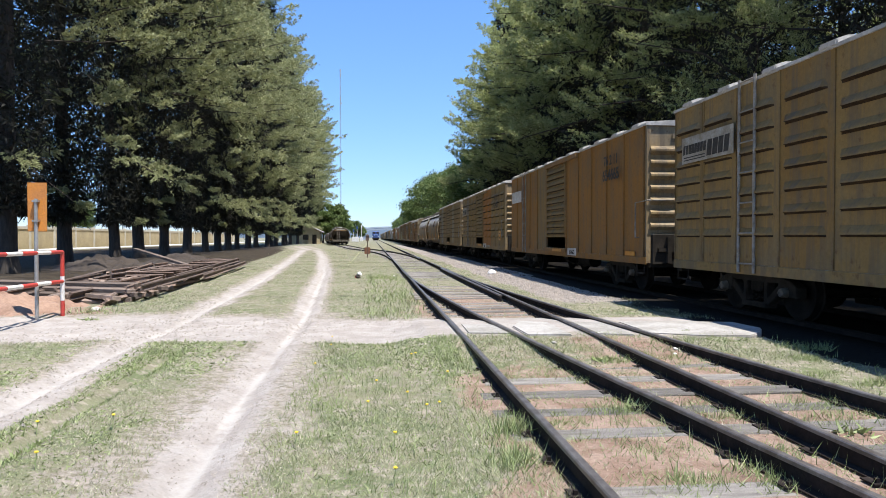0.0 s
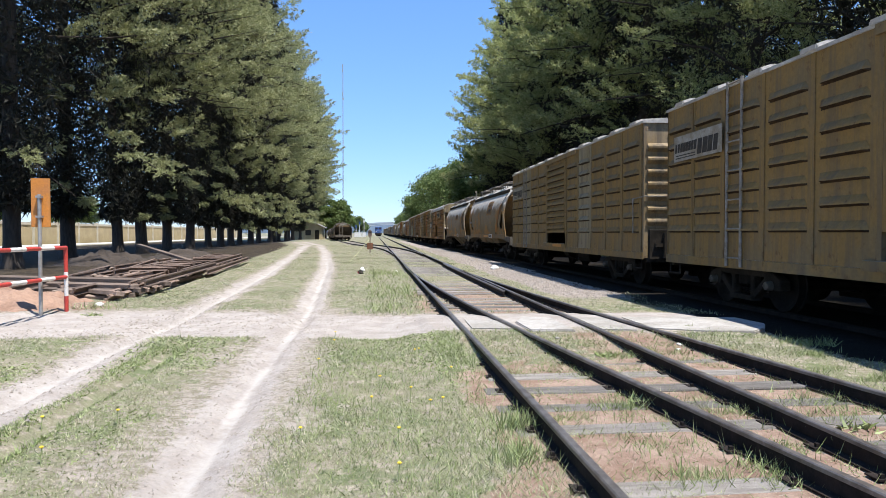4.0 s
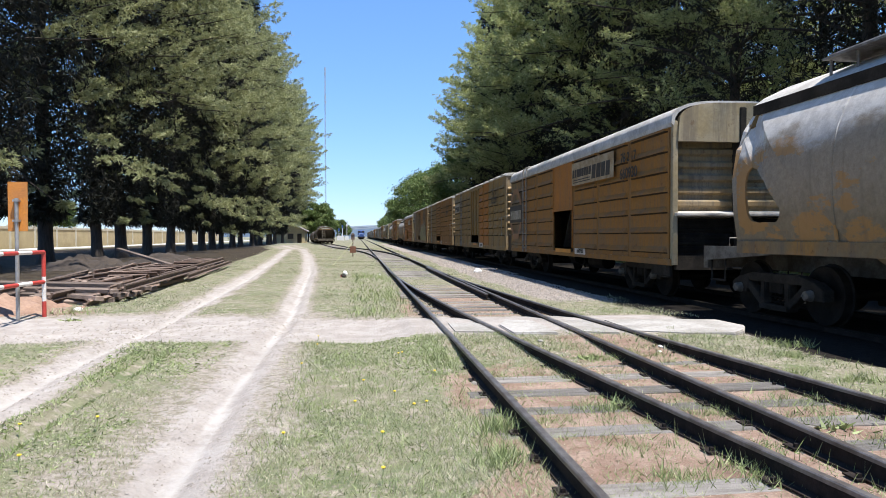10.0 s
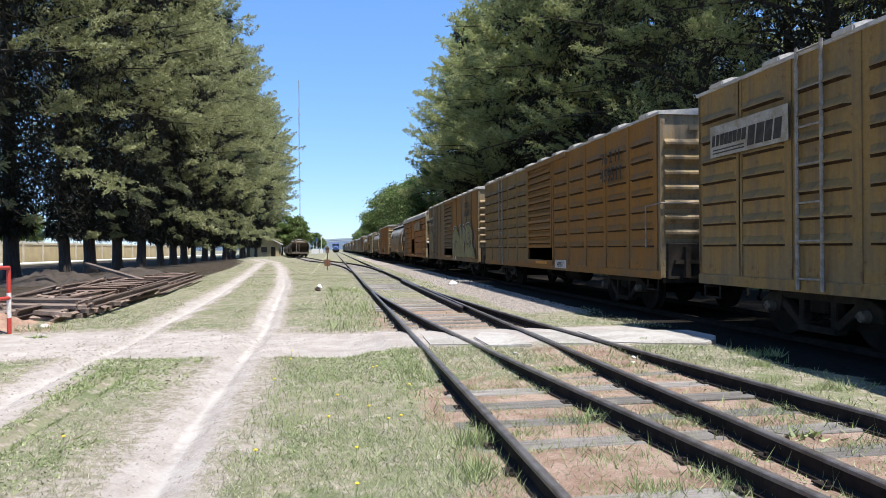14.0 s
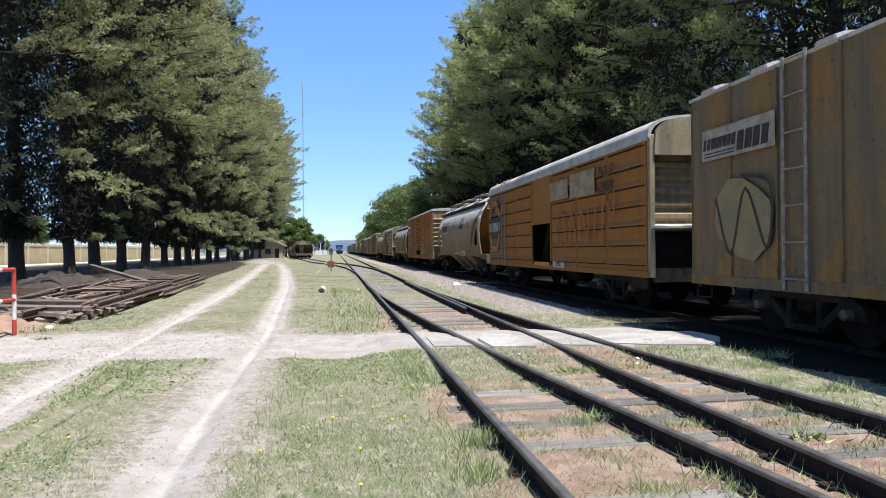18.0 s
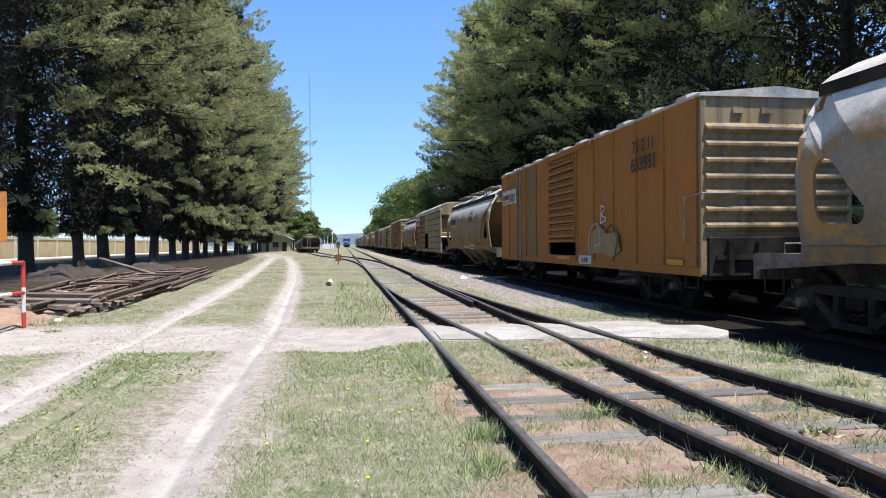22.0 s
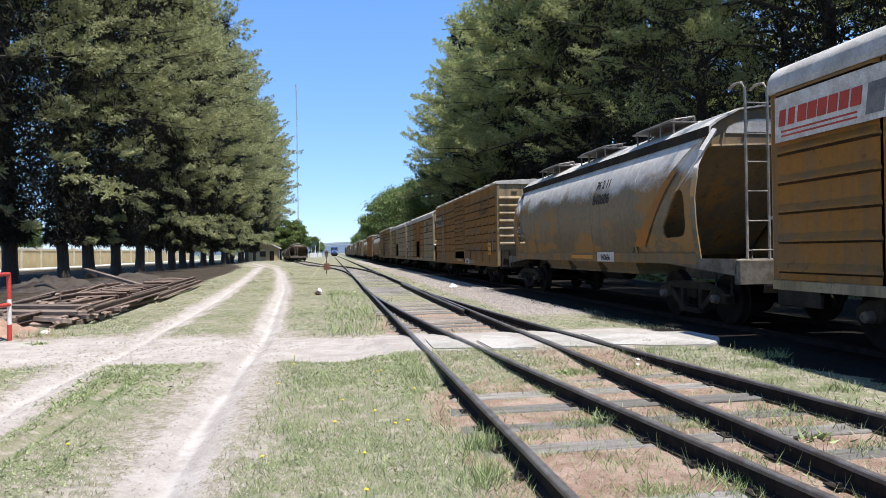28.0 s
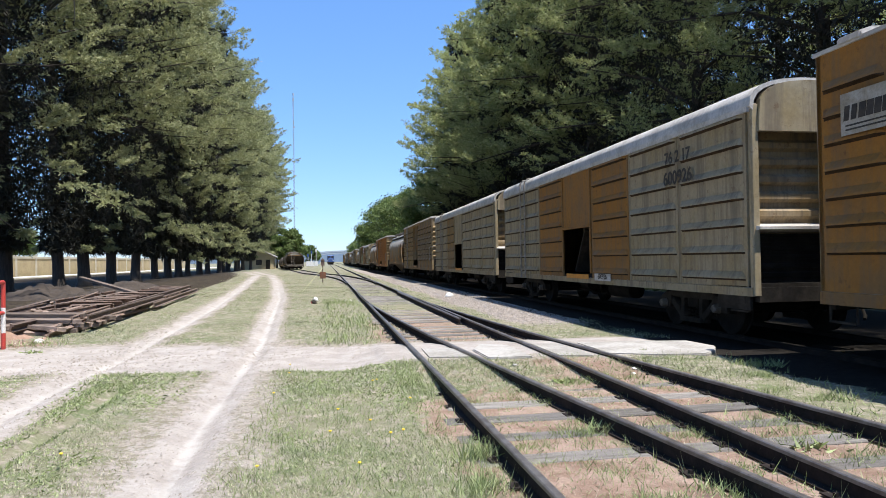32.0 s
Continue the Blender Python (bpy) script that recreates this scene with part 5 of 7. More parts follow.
FRONT = {(-1, 0), (-1, 1)}
REAR = {(1, k) for k in range(5)}
couple(boxcar("tan ribbed boxcar with faded white company panel", TAN, second=OCHRE, accents={(-1, 0), (1, 1)}), 5.86)
couple(boxcar("orange riveted boxcar with grimy sides and raised door", AMBER, "plate", second=OCHRE, number="654665", accents={(1, 0)}, logo_kind="blank", door_mat=OCHRE), 22.22)
couple(boxcar("tan ribbed boxcar with two brighter orange panels", TAN, second=ORANGE, number="461475", accents=FRONT, placard=True), 38.56)
couple(boxcar("dusty tan ribbed boxcar with its door ajar", TAN, second=BEIGE, number="", accents={(1, 2), (-1, 1)}), 54.75)
couple(hopper("dusty grey hopper wagon with orange end plates", KHAKI, KHAKI, "841098", False, plate_mat=AMBER, wheel=True), 70.45)
couple(hopper("pale grey hopper wagon streaked with orange primer", GREY, GREY, "840934", plate_mat=AMBER, slope_mat=OCHRE), 85.1)
couple(curved_boxcar("yellow curved-roof boxcar with dark company lettering", AMBER, DULL, "660930", hatch=ORANGE, accents={(1, 2)}), 100.15)
emblem(TRAIN[-1][0], 6.0, 2.15, FADED_RED)
couple(boxcar("faded tan ribbed boxcar with plank-fronted open door", TAN, second=ORANGE, door="planks", door_mat=OCHRE, number="632299", accents=FRONT), 115.7)
couple(boxcar("amber ribbed boxcar with dusty end ribs", AMBER, second=OCHRE, number="459511", accents=REAR, logo_kind="none"), 132.0)
couple(boxcar("grimy riveted boxcar covered in sprayed graffiti", DULL, "plate", second=AMBER, door_mat=DULL, number="652685", accents={(-1, 0), (-1, 1), (-1, 4)}), 148.3)
car = TRAIN[-1][0]
DULL_GREEN = plain("sprayed_dull_olive", (0.20, 0.17, 0.085), (0.27, 0.20, 0.09), 2.5, 0.75, 0.0, 0.1, 30)
PALE_OLIVE = plain("sprayed_pale_olive", (0.25, 0.235, 0.105), (0.19, 0.175, 0.085), 2.5, 0.75, 0.0, 0.1, 30)
letters = ([(-1.42, 0.9), (-1.43, 1.55), (-1.6, 2.05), (-2.1, 2.36), (-2.7, 2.28), (-3.25, 1.95), (-3.4, 1.75), (-3.35, 0.9)],
           [(-3.36, 0.9), (-3.40, 2.3), (-3.7, 2.42), (-3.95, 2.3), (-4.0, 1.75), (-4.35, 2.32), (-4.7, 2.25), (-4.75, 1.8), (-4.5, 1.35), (-4.7, 0.9)],
           [(-4.6, 0.9), (-4.85, 1.55), (-4.85, 2.05), (-5.15, 2.36), (-5.75, 2.42), (-6.3, 2.2), (-6.55, 1.85), (-6.35, 1.55), (-6.9, 1.2), (-7.1, 0.9)])
for k, ps in enumerate(letters):
    blob(car, -HW - 0.050 - 0.0015 * k, ps, PALE_OLIVE, "pale olive bubble letter of graffiti")
    scrawl(car, -HW - 0.056 - 0.001 * k, [(p[0] + 0.05, p[1] + 0.05) for p in ps[1:-1]], 0.03, SPRAY_SILVER, "pale graffiti outline")
    scrawl(car, -HW - 0.060 - 0.001 * k, ps[1:] if k == 2 else ps[1:-1], 0.035, BLACK)
for ps in ([(-2.05, 1.35), (-2.15, 1.62), (-2.5, 1.66), (-2.9, 1.55)], [(-2.2, 1.2), (-2.3, 1.6), (-2.35, 1.25)], [(-4.0, 1.3), (-4.1, 1.6), (-4.05, 1.15)],
           [(-5.05, 1.95), (-5.2, 1.55), (-5.7, 1.5), (-6.1, 1.65), (-6.0, 1.45), (-5.7, 1.35)], [(-5.55, 2.0), (-5.75, 2.0), (-5.85, 1.8), (-5.6, 1.75), (-5.55, 2.0)]):
    scrawl(car, -HW - 0.066, ps, 0.028, BLACK)
blob(car, -HW - 0.056, [(5.9 + 0.75 * math.cos(a), 1.75 + 0.62 * math.sin(a) * (1 + 0.2 * math.sin(2 * a))) for a in np.linspace(0, 5.9, 12)], DULL_GREEN, "olive graffiti patch")
scrawl(car, -HW - 0.060, [(6.6, 2.1), (6.2, 1.2), (5.8, 2.2), (5.3, 1.3), (5.2, 2.2), (5.9, 2.4)], 0.03, BLACK)
couple(curved_boxcar("orange curved-roof boxcar with overpainted cream panels", ORANGE, DULL, "639831", "plain", hatch=ORANGE, accents={(1, 2)}), 164.45)
car = TRAIN[-1][0]
emblem(car, 5.95, 2.2, SPRAY_RED)
for k, ps in enumerate(([(-1.9, 1.45), (-1.5, 1.5), (-1.6, 2.2), (-2.1, 2.2), (-2.2, 1.5)], [(-2.6, 1.5), (-2.7, 2.3), (-3.0, 1.6)], [(-3.3, 1.5), (-3.4, 2.3), (-3.9, 1.5), (-3.9, 2.3)], [(-4.3, 1.5), (-4.4, 2.4)], [(-4.8, 1.4), (-4.9, 2.5), (-5.4, 2.0), (-5.5, 2.6)])):
    scrawl(car, -HW - 0.070, ps, 0.034, SPRAY_RED, "reddish sprayed letter shape")
couple(hopper("pale hopper wagon with rust-orange patch by its cut-out", GREY, GREY, "840215", mark=True, slope_mat=AMBER), 179.75)
couple(boxcar("clean orange riveted boxcar with dusty corrugated end", ORANGE, "plate", second=OCHRE, number="653931", logo_kind="white", accents={(1, 1)}), 195.5)
car = TRAIN[-1][0]
blob(car, -HW - 0.050, [(-2.2, 1.0), (-2.3, 1.5), (-2.8, 1.75), (-3.3, 1.5), (-3.9, 1.55), (-4.1, 1.1), (-3.6, 0.95), (-2.9, 1.05)], DULL_GREEN, "dull green graffiti patch")
scrawl(car, -HW - 0.055, [(-2.1, 1.0), (-2.2, 1.55), (-2.7, 1.75), (-2.9, 1.3), (-2.5, 1.2)], 0.016, SPRAY_SILVER)
scrawl(car, -HW - 0.055, [(-3.2, 1.5), (-3.6, 1.7), (-3.9, 1.4), (-3.8, 1.0), (-4.1, 1.5)], 0.02, BLACK)
scrawl(car, -HW - 0.055, [(-2.95, 1.75), (-2.95, 2.15), (-3.2, 2.1), (-3.0, 1.95), (-3.3, 1.85), (-2.95, 1.75)], 0.018, WHITE)
couple(hopper("khaki hopper wagon with faded company mark", KHAKI, KHAKI, "841494", mark=True), 211.5)
couple(curved_boxcar("beige curved-roof boxcar with red lettered panel", BEIGE, AMBER, "", "rear", accents=REAR), 227.15)
couple(hopper("mottled orange and grey hopper wagon with hand wheel", KHAKI, KHAKI, "840686", False, wheel=True), 242.2)
couple(boxcar("yellow ribbed boxcar with hand brake wheel on its end", AMBER, second=OCHRE, number="635659", hand_wheel=True, placard=True), 257.8)
car = TRAIN[-1][0]
scrawl(car, -HW - 0.086, [(-1.5, 1.0), (-1.55, 1.7), (-2.0, 2.1), (-2.5, 1.9), (-2.4, 1.2), (-2.0, 1.3), (-2.1, 1.7)], 0.03, DARK_GREY)
scrawl(car, -HW - 0.086, [(-2.5, 2.1), (-3.1, 2.2), (-3.4, 1.8), (-3.3, 1.1), (-3.8, 1.6), (-4.1, 2.15), (-4.7, 2.1), (-4.7, 1.2), (-4.3, 1.5), (-3.9, 1.1)], 0.03, DARK_GREY)
scrawl(car, -HW - 0.086, [(-1.8, 1.0), (-1.9, 1.5), (-2.3, 1.0), (-2.9, 1.5), (-2.9, 1.1)], 0.03, DARK_GREY)
couple(curved_boxcar("beige and yellow curved-roof boxcar with open middle door", BEIGE, AMBER, "600926", "none", accents={(-1, 0), (1, 0)}, hatch=AMBER), 273.7)
couple(curved_boxcar("dusty curved-roof boxcar with open middle door", BEIGE, OCHRE, "", "none", accents={(1, 0)}), 289.25)
couple(boxcar("dull brown boxcar with vertical door posts", DULL, second=TAN, logo_kind="none", door="planks", accents=REAR), 305.2)
couple(hopper("dusty hopper wagon with rounded vessel", KHAKI), 321.0)
couple(boxcar("bright orange riveted boxcar with raised door", ORANGE, "plate", logo_kind="none"), 336.6)
tail = [TRAIN[4][0], TRAIN[14][0], TRAIN[9][0], TRAIN[5][0], TRAIN[3][0], TRAIN[17][0], TRAIN[13][0], TRAIN[8][0], TRAIN[0][0], TRAIN[15][0], TRAIN[10][0], TRAIN[2][0]]
y = 352.3
for src in tail:
    car = copy_thing(src, Matrix.Translation((TRAIN_X, y, TRAIN_RAIL)))
    TRAIN.append((car, y))
    y += 15.7


def travelled(t):
    """Metres that the train has rolled by t seconds: an even pace with a slight ease."""
    return 8.07 * t - 0.00734 * t ** 2 + 0.000459 * t ** 3 - 0.00000787 * t ** 4


def motions():
    for car, y0 in TRAIN:
        walk(car, [(t, Matrix.Translation((TRAIN_X, y0 - travelled(t), TRAIN_RAIL))) for t in (0, 4, 8, 12, 16, 20, 24, 28, 32)])
    for car, ax, off in WHEELS:
        y0 = next(y for c, y in TRAIN if c is car) + off
        begin, end = max(0.0, (y0 - 32) / 8.05), min(32.0, (y0 - 1) / 8.05)
        rows, t = [], 0.0
        while t < 32.0:
            if begin <= t <= end or t == 0.0:
                roll = (travelled(t) - travelled(begin)) / WHEEL_R if t >= begin else 0.0
                rows.append((t, Matrix.Translation((0, off, WHEEL_R)) @ Matrix.Rotation(roll, 4, "X")))
            t += 1 / 15
        last = rows[-1][1]
        walk(ax, rows + [(32.0, last)])
# ---- trees ----
def leaf_material(name, a, b, c, thru=0.3):
    k = Net(name)
    r = k.island()
    col = k.mix(k.step(r, 0.0, 0.65), a, b)
    col = k.mix(k.step(r, 0.72, 1.0), col, c)
    col = k.shade(col, k.noise(0.55, 3), 0.7, 1.35)
    k.done(col, 0.6, spec=0.25)
    tr = k.n.new("ShaderNodeBsdfTranslucent")
    k.l.new(col, tr.inputs[0])
    mx = k.n.new("ShaderNodeMixShader")
    mx.inputs[0].default_value = thru
    out = k.n["Material Output"]
    k.l.new(k.bsdf.outputs[0], mx.inputs[1])
    k.l.new(tr.outputs[0], mx.inputs[2])
    k.l.new(mx.outputs[0], out.inputs[0])
    return k.m


NEEDLE = leaf_material("casuarina_needles", (0.202, 0.218, 0.100), (0.338, 0.352, 0.172), (0.455, 0.455, 0.262), 0.32)
NEEDLE_DARK = leaf_material("casuarina_needles_dark", (0.230, 0.264, 0.098), (0.375, 0.402, 0.175), (0.50, 0.505, 0.265), 0.45)
LEAF = leaf_material("broad_leaves", (0.095, 0.140, 0.040), (0.145, 0.195, 0.062), (0.20, 0.24, 0.09), 0.25)
BARK = plain("dark_bark", (0.038, 0.030, 0.024), (0.065, 0.052, 0.042), 3, 0.95, 0.0, 1.0, 14, stretch=(3, 3, 0.6))


# Near-black tone for the shade inside the crowns.
CROWN_SHADE = plain("dark_twigs", (0.030, 0.030, 0.018), (0.018, 0.017, 0.012), 2, 0.95)


def blades_mesh(name, mat, centre, way, length, width):
    """Many thin pointed leaves: one triangle each, from the centre outwards along way."""
    n = len(centre)
    side = np.cross(way, np.random.RandomState(3).normal(size=(n, 3)))
    side /= np.linalg.norm(side, axis=1)[:, None] + 1e-9
    v = np.empty((n, 3, 3))
    v[:, 0] = centre - side * width[:, None] / 2
    v[:, 1] = centre + side * width[:, None] / 2
    v[:, 2] = centre + way * length[:, None]
    me = bpy.data.meshes.new(name)
    me.vertices.add(3 * n)
    me.vertices.foreach_set("co", v.reshape(-1))
    me.loops.add(3 * n)
    me.loops.foreach_set("vertex_index", np.arange(3 * n, dtype=np.int32))
    me.polygons.add(n)
    me.polygons.foreach_set("loop_start", np.arange(0, 3 * n, 3, dtype=np.int32))
    me.polygons.foreach_set("loop_total", np.full(n, 3, dtype=np.int32))
    me.update(calc_edges=True)
    me.materials.append(mat)
    return me


def unit(v):
    return v / (np.linalg.norm(v, axis=1)[:, None] + 1e-9)


def casuarina(seed, height, reach, mat, limbs=78, per=4.0, plumes=13, needles=22, fine=1.0, cone=0, bare=0.0, shade=0, label="tall dark casuarina tree with drooping needles"):
    """A tall trunk with rising limbs, each hung with feathery plumes of needles."""
    rs = np.random.RandomState(seed)
    tree = thing("casuarina_tree", label, "tree", group="rows of casuarina trees")
    bend = rs.uniform(-0.5, 0.5, 2)
    axis = lambda z: np.array([bend[0] * math.sin(z / height * 2.5), bend[1] * math.sin(z / height * 2.1), z])
    r0 = 0.0105 * height * rs.uniform(0.8, 1.0)
    zs = [-0.2, 0.0, 0.3, 1.0, 2.5, 5, 10, 16, 22, height * 0.86, height * 0.97]
    rr = [r0 * (1.4 if z < 0.1 else 1.15 if z < 0.5 else 1.0) * max(0.08, 1 - 0.92 * z / height) for z in zs]
    part("trunk", Geo().tube([axis(z) for z in zs], rr, 10), BARK, tree, smooth=60)
    wood, root, way, size = Geo(), [], [], []
    at_u = [0.06, 0.14, 0.32, 0.5, 0.75, 0.9, 1.0]
    wide = ([0.70, 1.0, 1.0, 0.95, 0.66, 0.32, 0.08], [0.85, 1.1, 1.2, 1.12, 0.68, 0.32, 0.08])[cone - 1] if cone else [0.35, 0.52, 0.88, 1.0, 0.85, 0.58, 0.15]
    grid = np.linspace(0, 1, 6)
    for i in range(limbs):
        u = 0.075 + 0.90 * (i + rs.uniform(-0.6, 0.6)) / limbs
        thin = u < bare and rs.uniform() < 0.9
        az = i * 2.39996 + rs.uniform(-0.6, 0.6)
        prof = np.interp(u, at_u, wide)
        length = reach * prof * (rs.choice([0.62, 0.8, 1.0]) if cone else rs.choice([0.5, 0.75, 0.95, 1.12])) * rs.uniform(0.94, 1.05)
        lobe = noise.noise(Vector((math.cos(az) * 1.1 + seed, math.sin(az) * 1.1, u * 6.5)))
        if lobe < -0.33 and not thin:
            continue
        length *= (0.7 if thin else 1.0) * (1.0 + 0.28 * lobe)
        rise = rs.uniform(0.15, 0.7) + 0.3 * u - (rs.uniform(0.35, 0.75) if u < 0.2 else 0)
        out = np.array([math.cos(az), math.sin(az), 0])
        across = np.array([-out[1], out[0], 0])
        base = axis(u * height)
        pts = np.array([base + out * length * s + np.array([0, 0, 1]) * length * (rise * s - 0.34 * s * s * s) for s in grid])
        wood.tube([pts[0], pts[2], pts[5]], [0.012 * length + 0.02, 0.009 * length + 0.01, 0.012], 4, False)
        m = 1 if thin else max(1, int(length * per / 5.2 + 0.4))
        for j in range(m if not thin or rs.uniform() < 0.45 else 0):
            s = min(1.0, 0.42 + 0.58 * (j + rs.uniform(0.35, 1.0)) / m)
            fork = rs.normal() * (0.24 * (1.1 - s) * length + 0.12)
            heart = np.array([np.interp(s, grid, pts[:, c]) for c in range(3)]) + across * fork + np.array([0, 0, rs.normal() * 0.15 - 0.1 * abs(fork)])
            up = np.array([0, 0, 1.0])
            b = out * 0.9 + across * rs.normal() * 0.5 + up * (rs.uniform(0.25, 0.95) + 0.4 * (u > 0.75) - 0.8 * (u < 0.2))
            b /= np.linalg.norm(b)
            side = np.cross(b, up)
            side /= np.linalg.norm(side) + 1e-9
            big = rs.uniform(0.6, 1.2) * (0.75 + 0.13 * min(length, 6)) * (0.7 if thin else 1.0)
            n = int(1.3 * plumes * rs.uniform(0.8, 1.2))
            along, lat = rs.uniform(-0.6, 0.85, n), rs.normal(size=n)
            root.append(heart + b * (big * along)[:, None] + side * (0.26 * big * lat * (1.1 - 0.6 * np.maximum(along, 0)))[:, None] + up * (0.07 * big * rs.normal(size=n))[:, None])
            way.append(unit(b * 0.8 + side * (0.55 * lat)[:, None] + rs.normal(size=(n, 3)) * 0.32 + up * 0.28))
            size.append(big * 0.52 * rs.uniform(0.6, 1.2, n))
    tagged(part("branch", wood, BARK, tree), kind="stuff")
    root, way, size = np.concatenate(root), np.concatenate(way), np.concatenate(size)
    k = needles
    shrink = 0.8
    pr, pw, ps = np.repeat(root, k, 0), np.repeat(way, k, 0), np.repeat(size, k)
    s = 0.15 + 0.85 * rs.uniform(0, 1, len(ps))
    c = pr + pw * (s * ps)[:, None] - np.array([0, 0, 0.34]) * (s * s * ps)[:, None]
    c += rs.normal(size=c.shape) * 0.06 * fine
    w = unit(pw * 0.9 + unit(rs.normal(size=c.shape)) * 0.75 + np.array([0, 0, -0.12]))
    l = shrink * rs.uniform(0.22, 0.42, len(ps)) * fine * (1.15 - 0.5 * s)
    part("crown", blades_mesh("crown", mat, c, w, l, l * 0.16 + 0.055 * fine), None, tree, "drooping grey-green plumes of needles")
    # Dark blades fill the crown's inside and paint its shade.
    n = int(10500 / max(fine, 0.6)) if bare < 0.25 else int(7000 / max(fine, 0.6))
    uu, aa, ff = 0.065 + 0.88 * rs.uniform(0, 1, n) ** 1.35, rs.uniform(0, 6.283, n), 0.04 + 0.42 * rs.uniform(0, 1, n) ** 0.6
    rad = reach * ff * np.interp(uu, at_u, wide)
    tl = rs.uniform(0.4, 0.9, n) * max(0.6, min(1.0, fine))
    # Extra dark blades added high up to keep sun off the lower crown.
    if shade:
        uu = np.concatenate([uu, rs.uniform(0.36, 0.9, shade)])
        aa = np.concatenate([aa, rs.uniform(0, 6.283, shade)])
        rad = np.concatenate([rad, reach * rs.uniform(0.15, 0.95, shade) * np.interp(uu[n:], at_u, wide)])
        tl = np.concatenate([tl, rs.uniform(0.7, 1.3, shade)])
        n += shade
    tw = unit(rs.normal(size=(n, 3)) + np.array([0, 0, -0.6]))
    tagged(part("twig", blades_mesh("twig", CROWN_SHADE, np.stack([rad * np.cos(aa), rad * np.sin(aa), uu * height], 1), tw, tl, tl * (0.20 if fine < 0.8 else 0.26)), None, tree, "dead dark twigs inside the crown"), kind="stuff")
    return tree


def broadleaf(seed, height, reach, label="round leafy tree with bright green crown"):
    rs = np.random.RandomState(seed)
    tree = thing("broadleaf_tree", label, "tree")
    part("trunk", Geo().tube([(0, 0, -0.2), (0.05, 0, 1), (0.1, 0.1, height * 0.35), (0, 0.2, height * 0.7)], [0.34, 0.27, 0.2, 0.07], 8), BARK, tree, smooth=60)
    wood, cs, ws = Geo(), [], []
    for i in range(46):
        d = rs.normal(size=3)
        d[2] = abs(d[2]) * 0.8 - 0.25
        d /= np.linalg.norm(d)
        tip = np.array([d[0] * reach, d[1] * reach, height * 0.56 + d[2] * height * 0.44]) * np.array([1, 1, 1]) * rs.uniform(0.72, 1.0)
        start = np.array([0, 0.1, height * rs.uniform(0.22, 0.5)])
        wood.tube([start, (start + tip) / 2 + np.array([0, 0, 0.4]), tip], [0.11, 0.06, 0.02], 4, False)
        k = 380
        q = tip + rs.normal(size=(k, 3)) * np.array([0.15, 0.15, 0.10]) * reach * 0.95
        cs.append(q)
        w = rs.normal(size=(k, 3)) + np.array([0, 0, -0.2])
        ws.append(w / np.linalg.norm(w, axis=1)[:, None])
    tagged(part("branch", wood, BARK, tree), kind="stuff")
    c, w = np.concatenate(cs), np.concatenate(ws)
    l = rs.uniform(0.3, 0.62, len(c))
    part("crown", blades_mesh("crown", LEAF, c, w, l, l * 0.6), None, tree, "bright green leafy crown")
    return tree


def place(tree, x, y, turn, size=1.0):
    return copy_thing(tree, Matrix.Translation((x, y, 0)) @ Matrix.Rotation(turn, 4, "Z") @ Matrix.Diagonal((size, size, size, 1)))


rs = random.Random(11)
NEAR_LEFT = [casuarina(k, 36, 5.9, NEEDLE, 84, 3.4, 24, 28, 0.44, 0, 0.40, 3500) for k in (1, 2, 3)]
MID_LEFT = [casuarina(k, 36, 5.9, NEEDLE, 84, 3.4, 24, 15, 0.72, 0, 0.17) for k in (7, 8)]
FAR_LEFT = [casuarina(k, 36, 5.9, NEEDLE, 88, 3.4, 22, 8, 1.1, 0, 0.13) for k in (4, 5, 6)]
spots = [(-13.2, 6.0), (-13.6, 13.5), (-14.6, 20.5), (-13.8, 27.4), (-16.4, 32.6), (-16, 37.3), (-16.2, 44.8), (-16, 48.6), (-15.8, 53.6), (-16, 60.7), (-16, 67.3), (-15.9, 72.1), (-16, 77.6), (-16, 82.4), (-16, 89.7)]
y = 96.0
while y < 192:
    spots.append((-16 + rs.uniform(-0.5, 0.5) + (y - 96) * 0.008, y))
    y += rs.uniform(5.6, 7.4)
RIGHT_NEAR = [casuarina(k, 38, 7.4, NEEDLE_DARK, 78, 3.2, 24, 15, 0.64, 1, 0.12, 0, "tall dark casuarina tree behind the train") for k in (21, 22, 23)]
RIGHT_FAR = [casuarina(k, 38, 7.5, NEEDLE_DARK, 88, 3.2, 24, 9, 1.1, 2, 0.0, 0, "tall dark casuarina tree behind the train") for k in (24, 25)]
used = set()


def set_out(pool, i, x, y, size):
    tree = pool[i % len(pool)]
    turn = rs.uniform(0, 6.28)
    if tree.name in used:
        place(tree, x, y, turn, size)
    else:
        used.add(tree.name)
        tree.matrix_basis = Matrix.Translation((x, y, 0)) @ Matrix.Rotation(turn, 4, "Z")


for i, (x, y) in enumerate(spots):
    set_out(NEAR_LEFT if i < 5 else MID_LEFT if i < 10 else FAR_LEFT, i, x, y, rs.uniform(0.92, 1.06))
i = 0
for row_x, y0, y1, gap in ((19.6, 4, 107, 7.0), (28.0, 9, 100, 14)):
    y = y0
    while y < y1:
        set_out(RIGHT_NEAR if y < 48 and row_x < 20 else RIGHT_FAR, i, row_x + (0.8 if y > 75 else 0.0) + rs.uniform(-0.6, 0.6), y, rs.uniform(0.88, 1.05))
        i += 1
        y += gap * rs.uniform(0.85, 1.15)

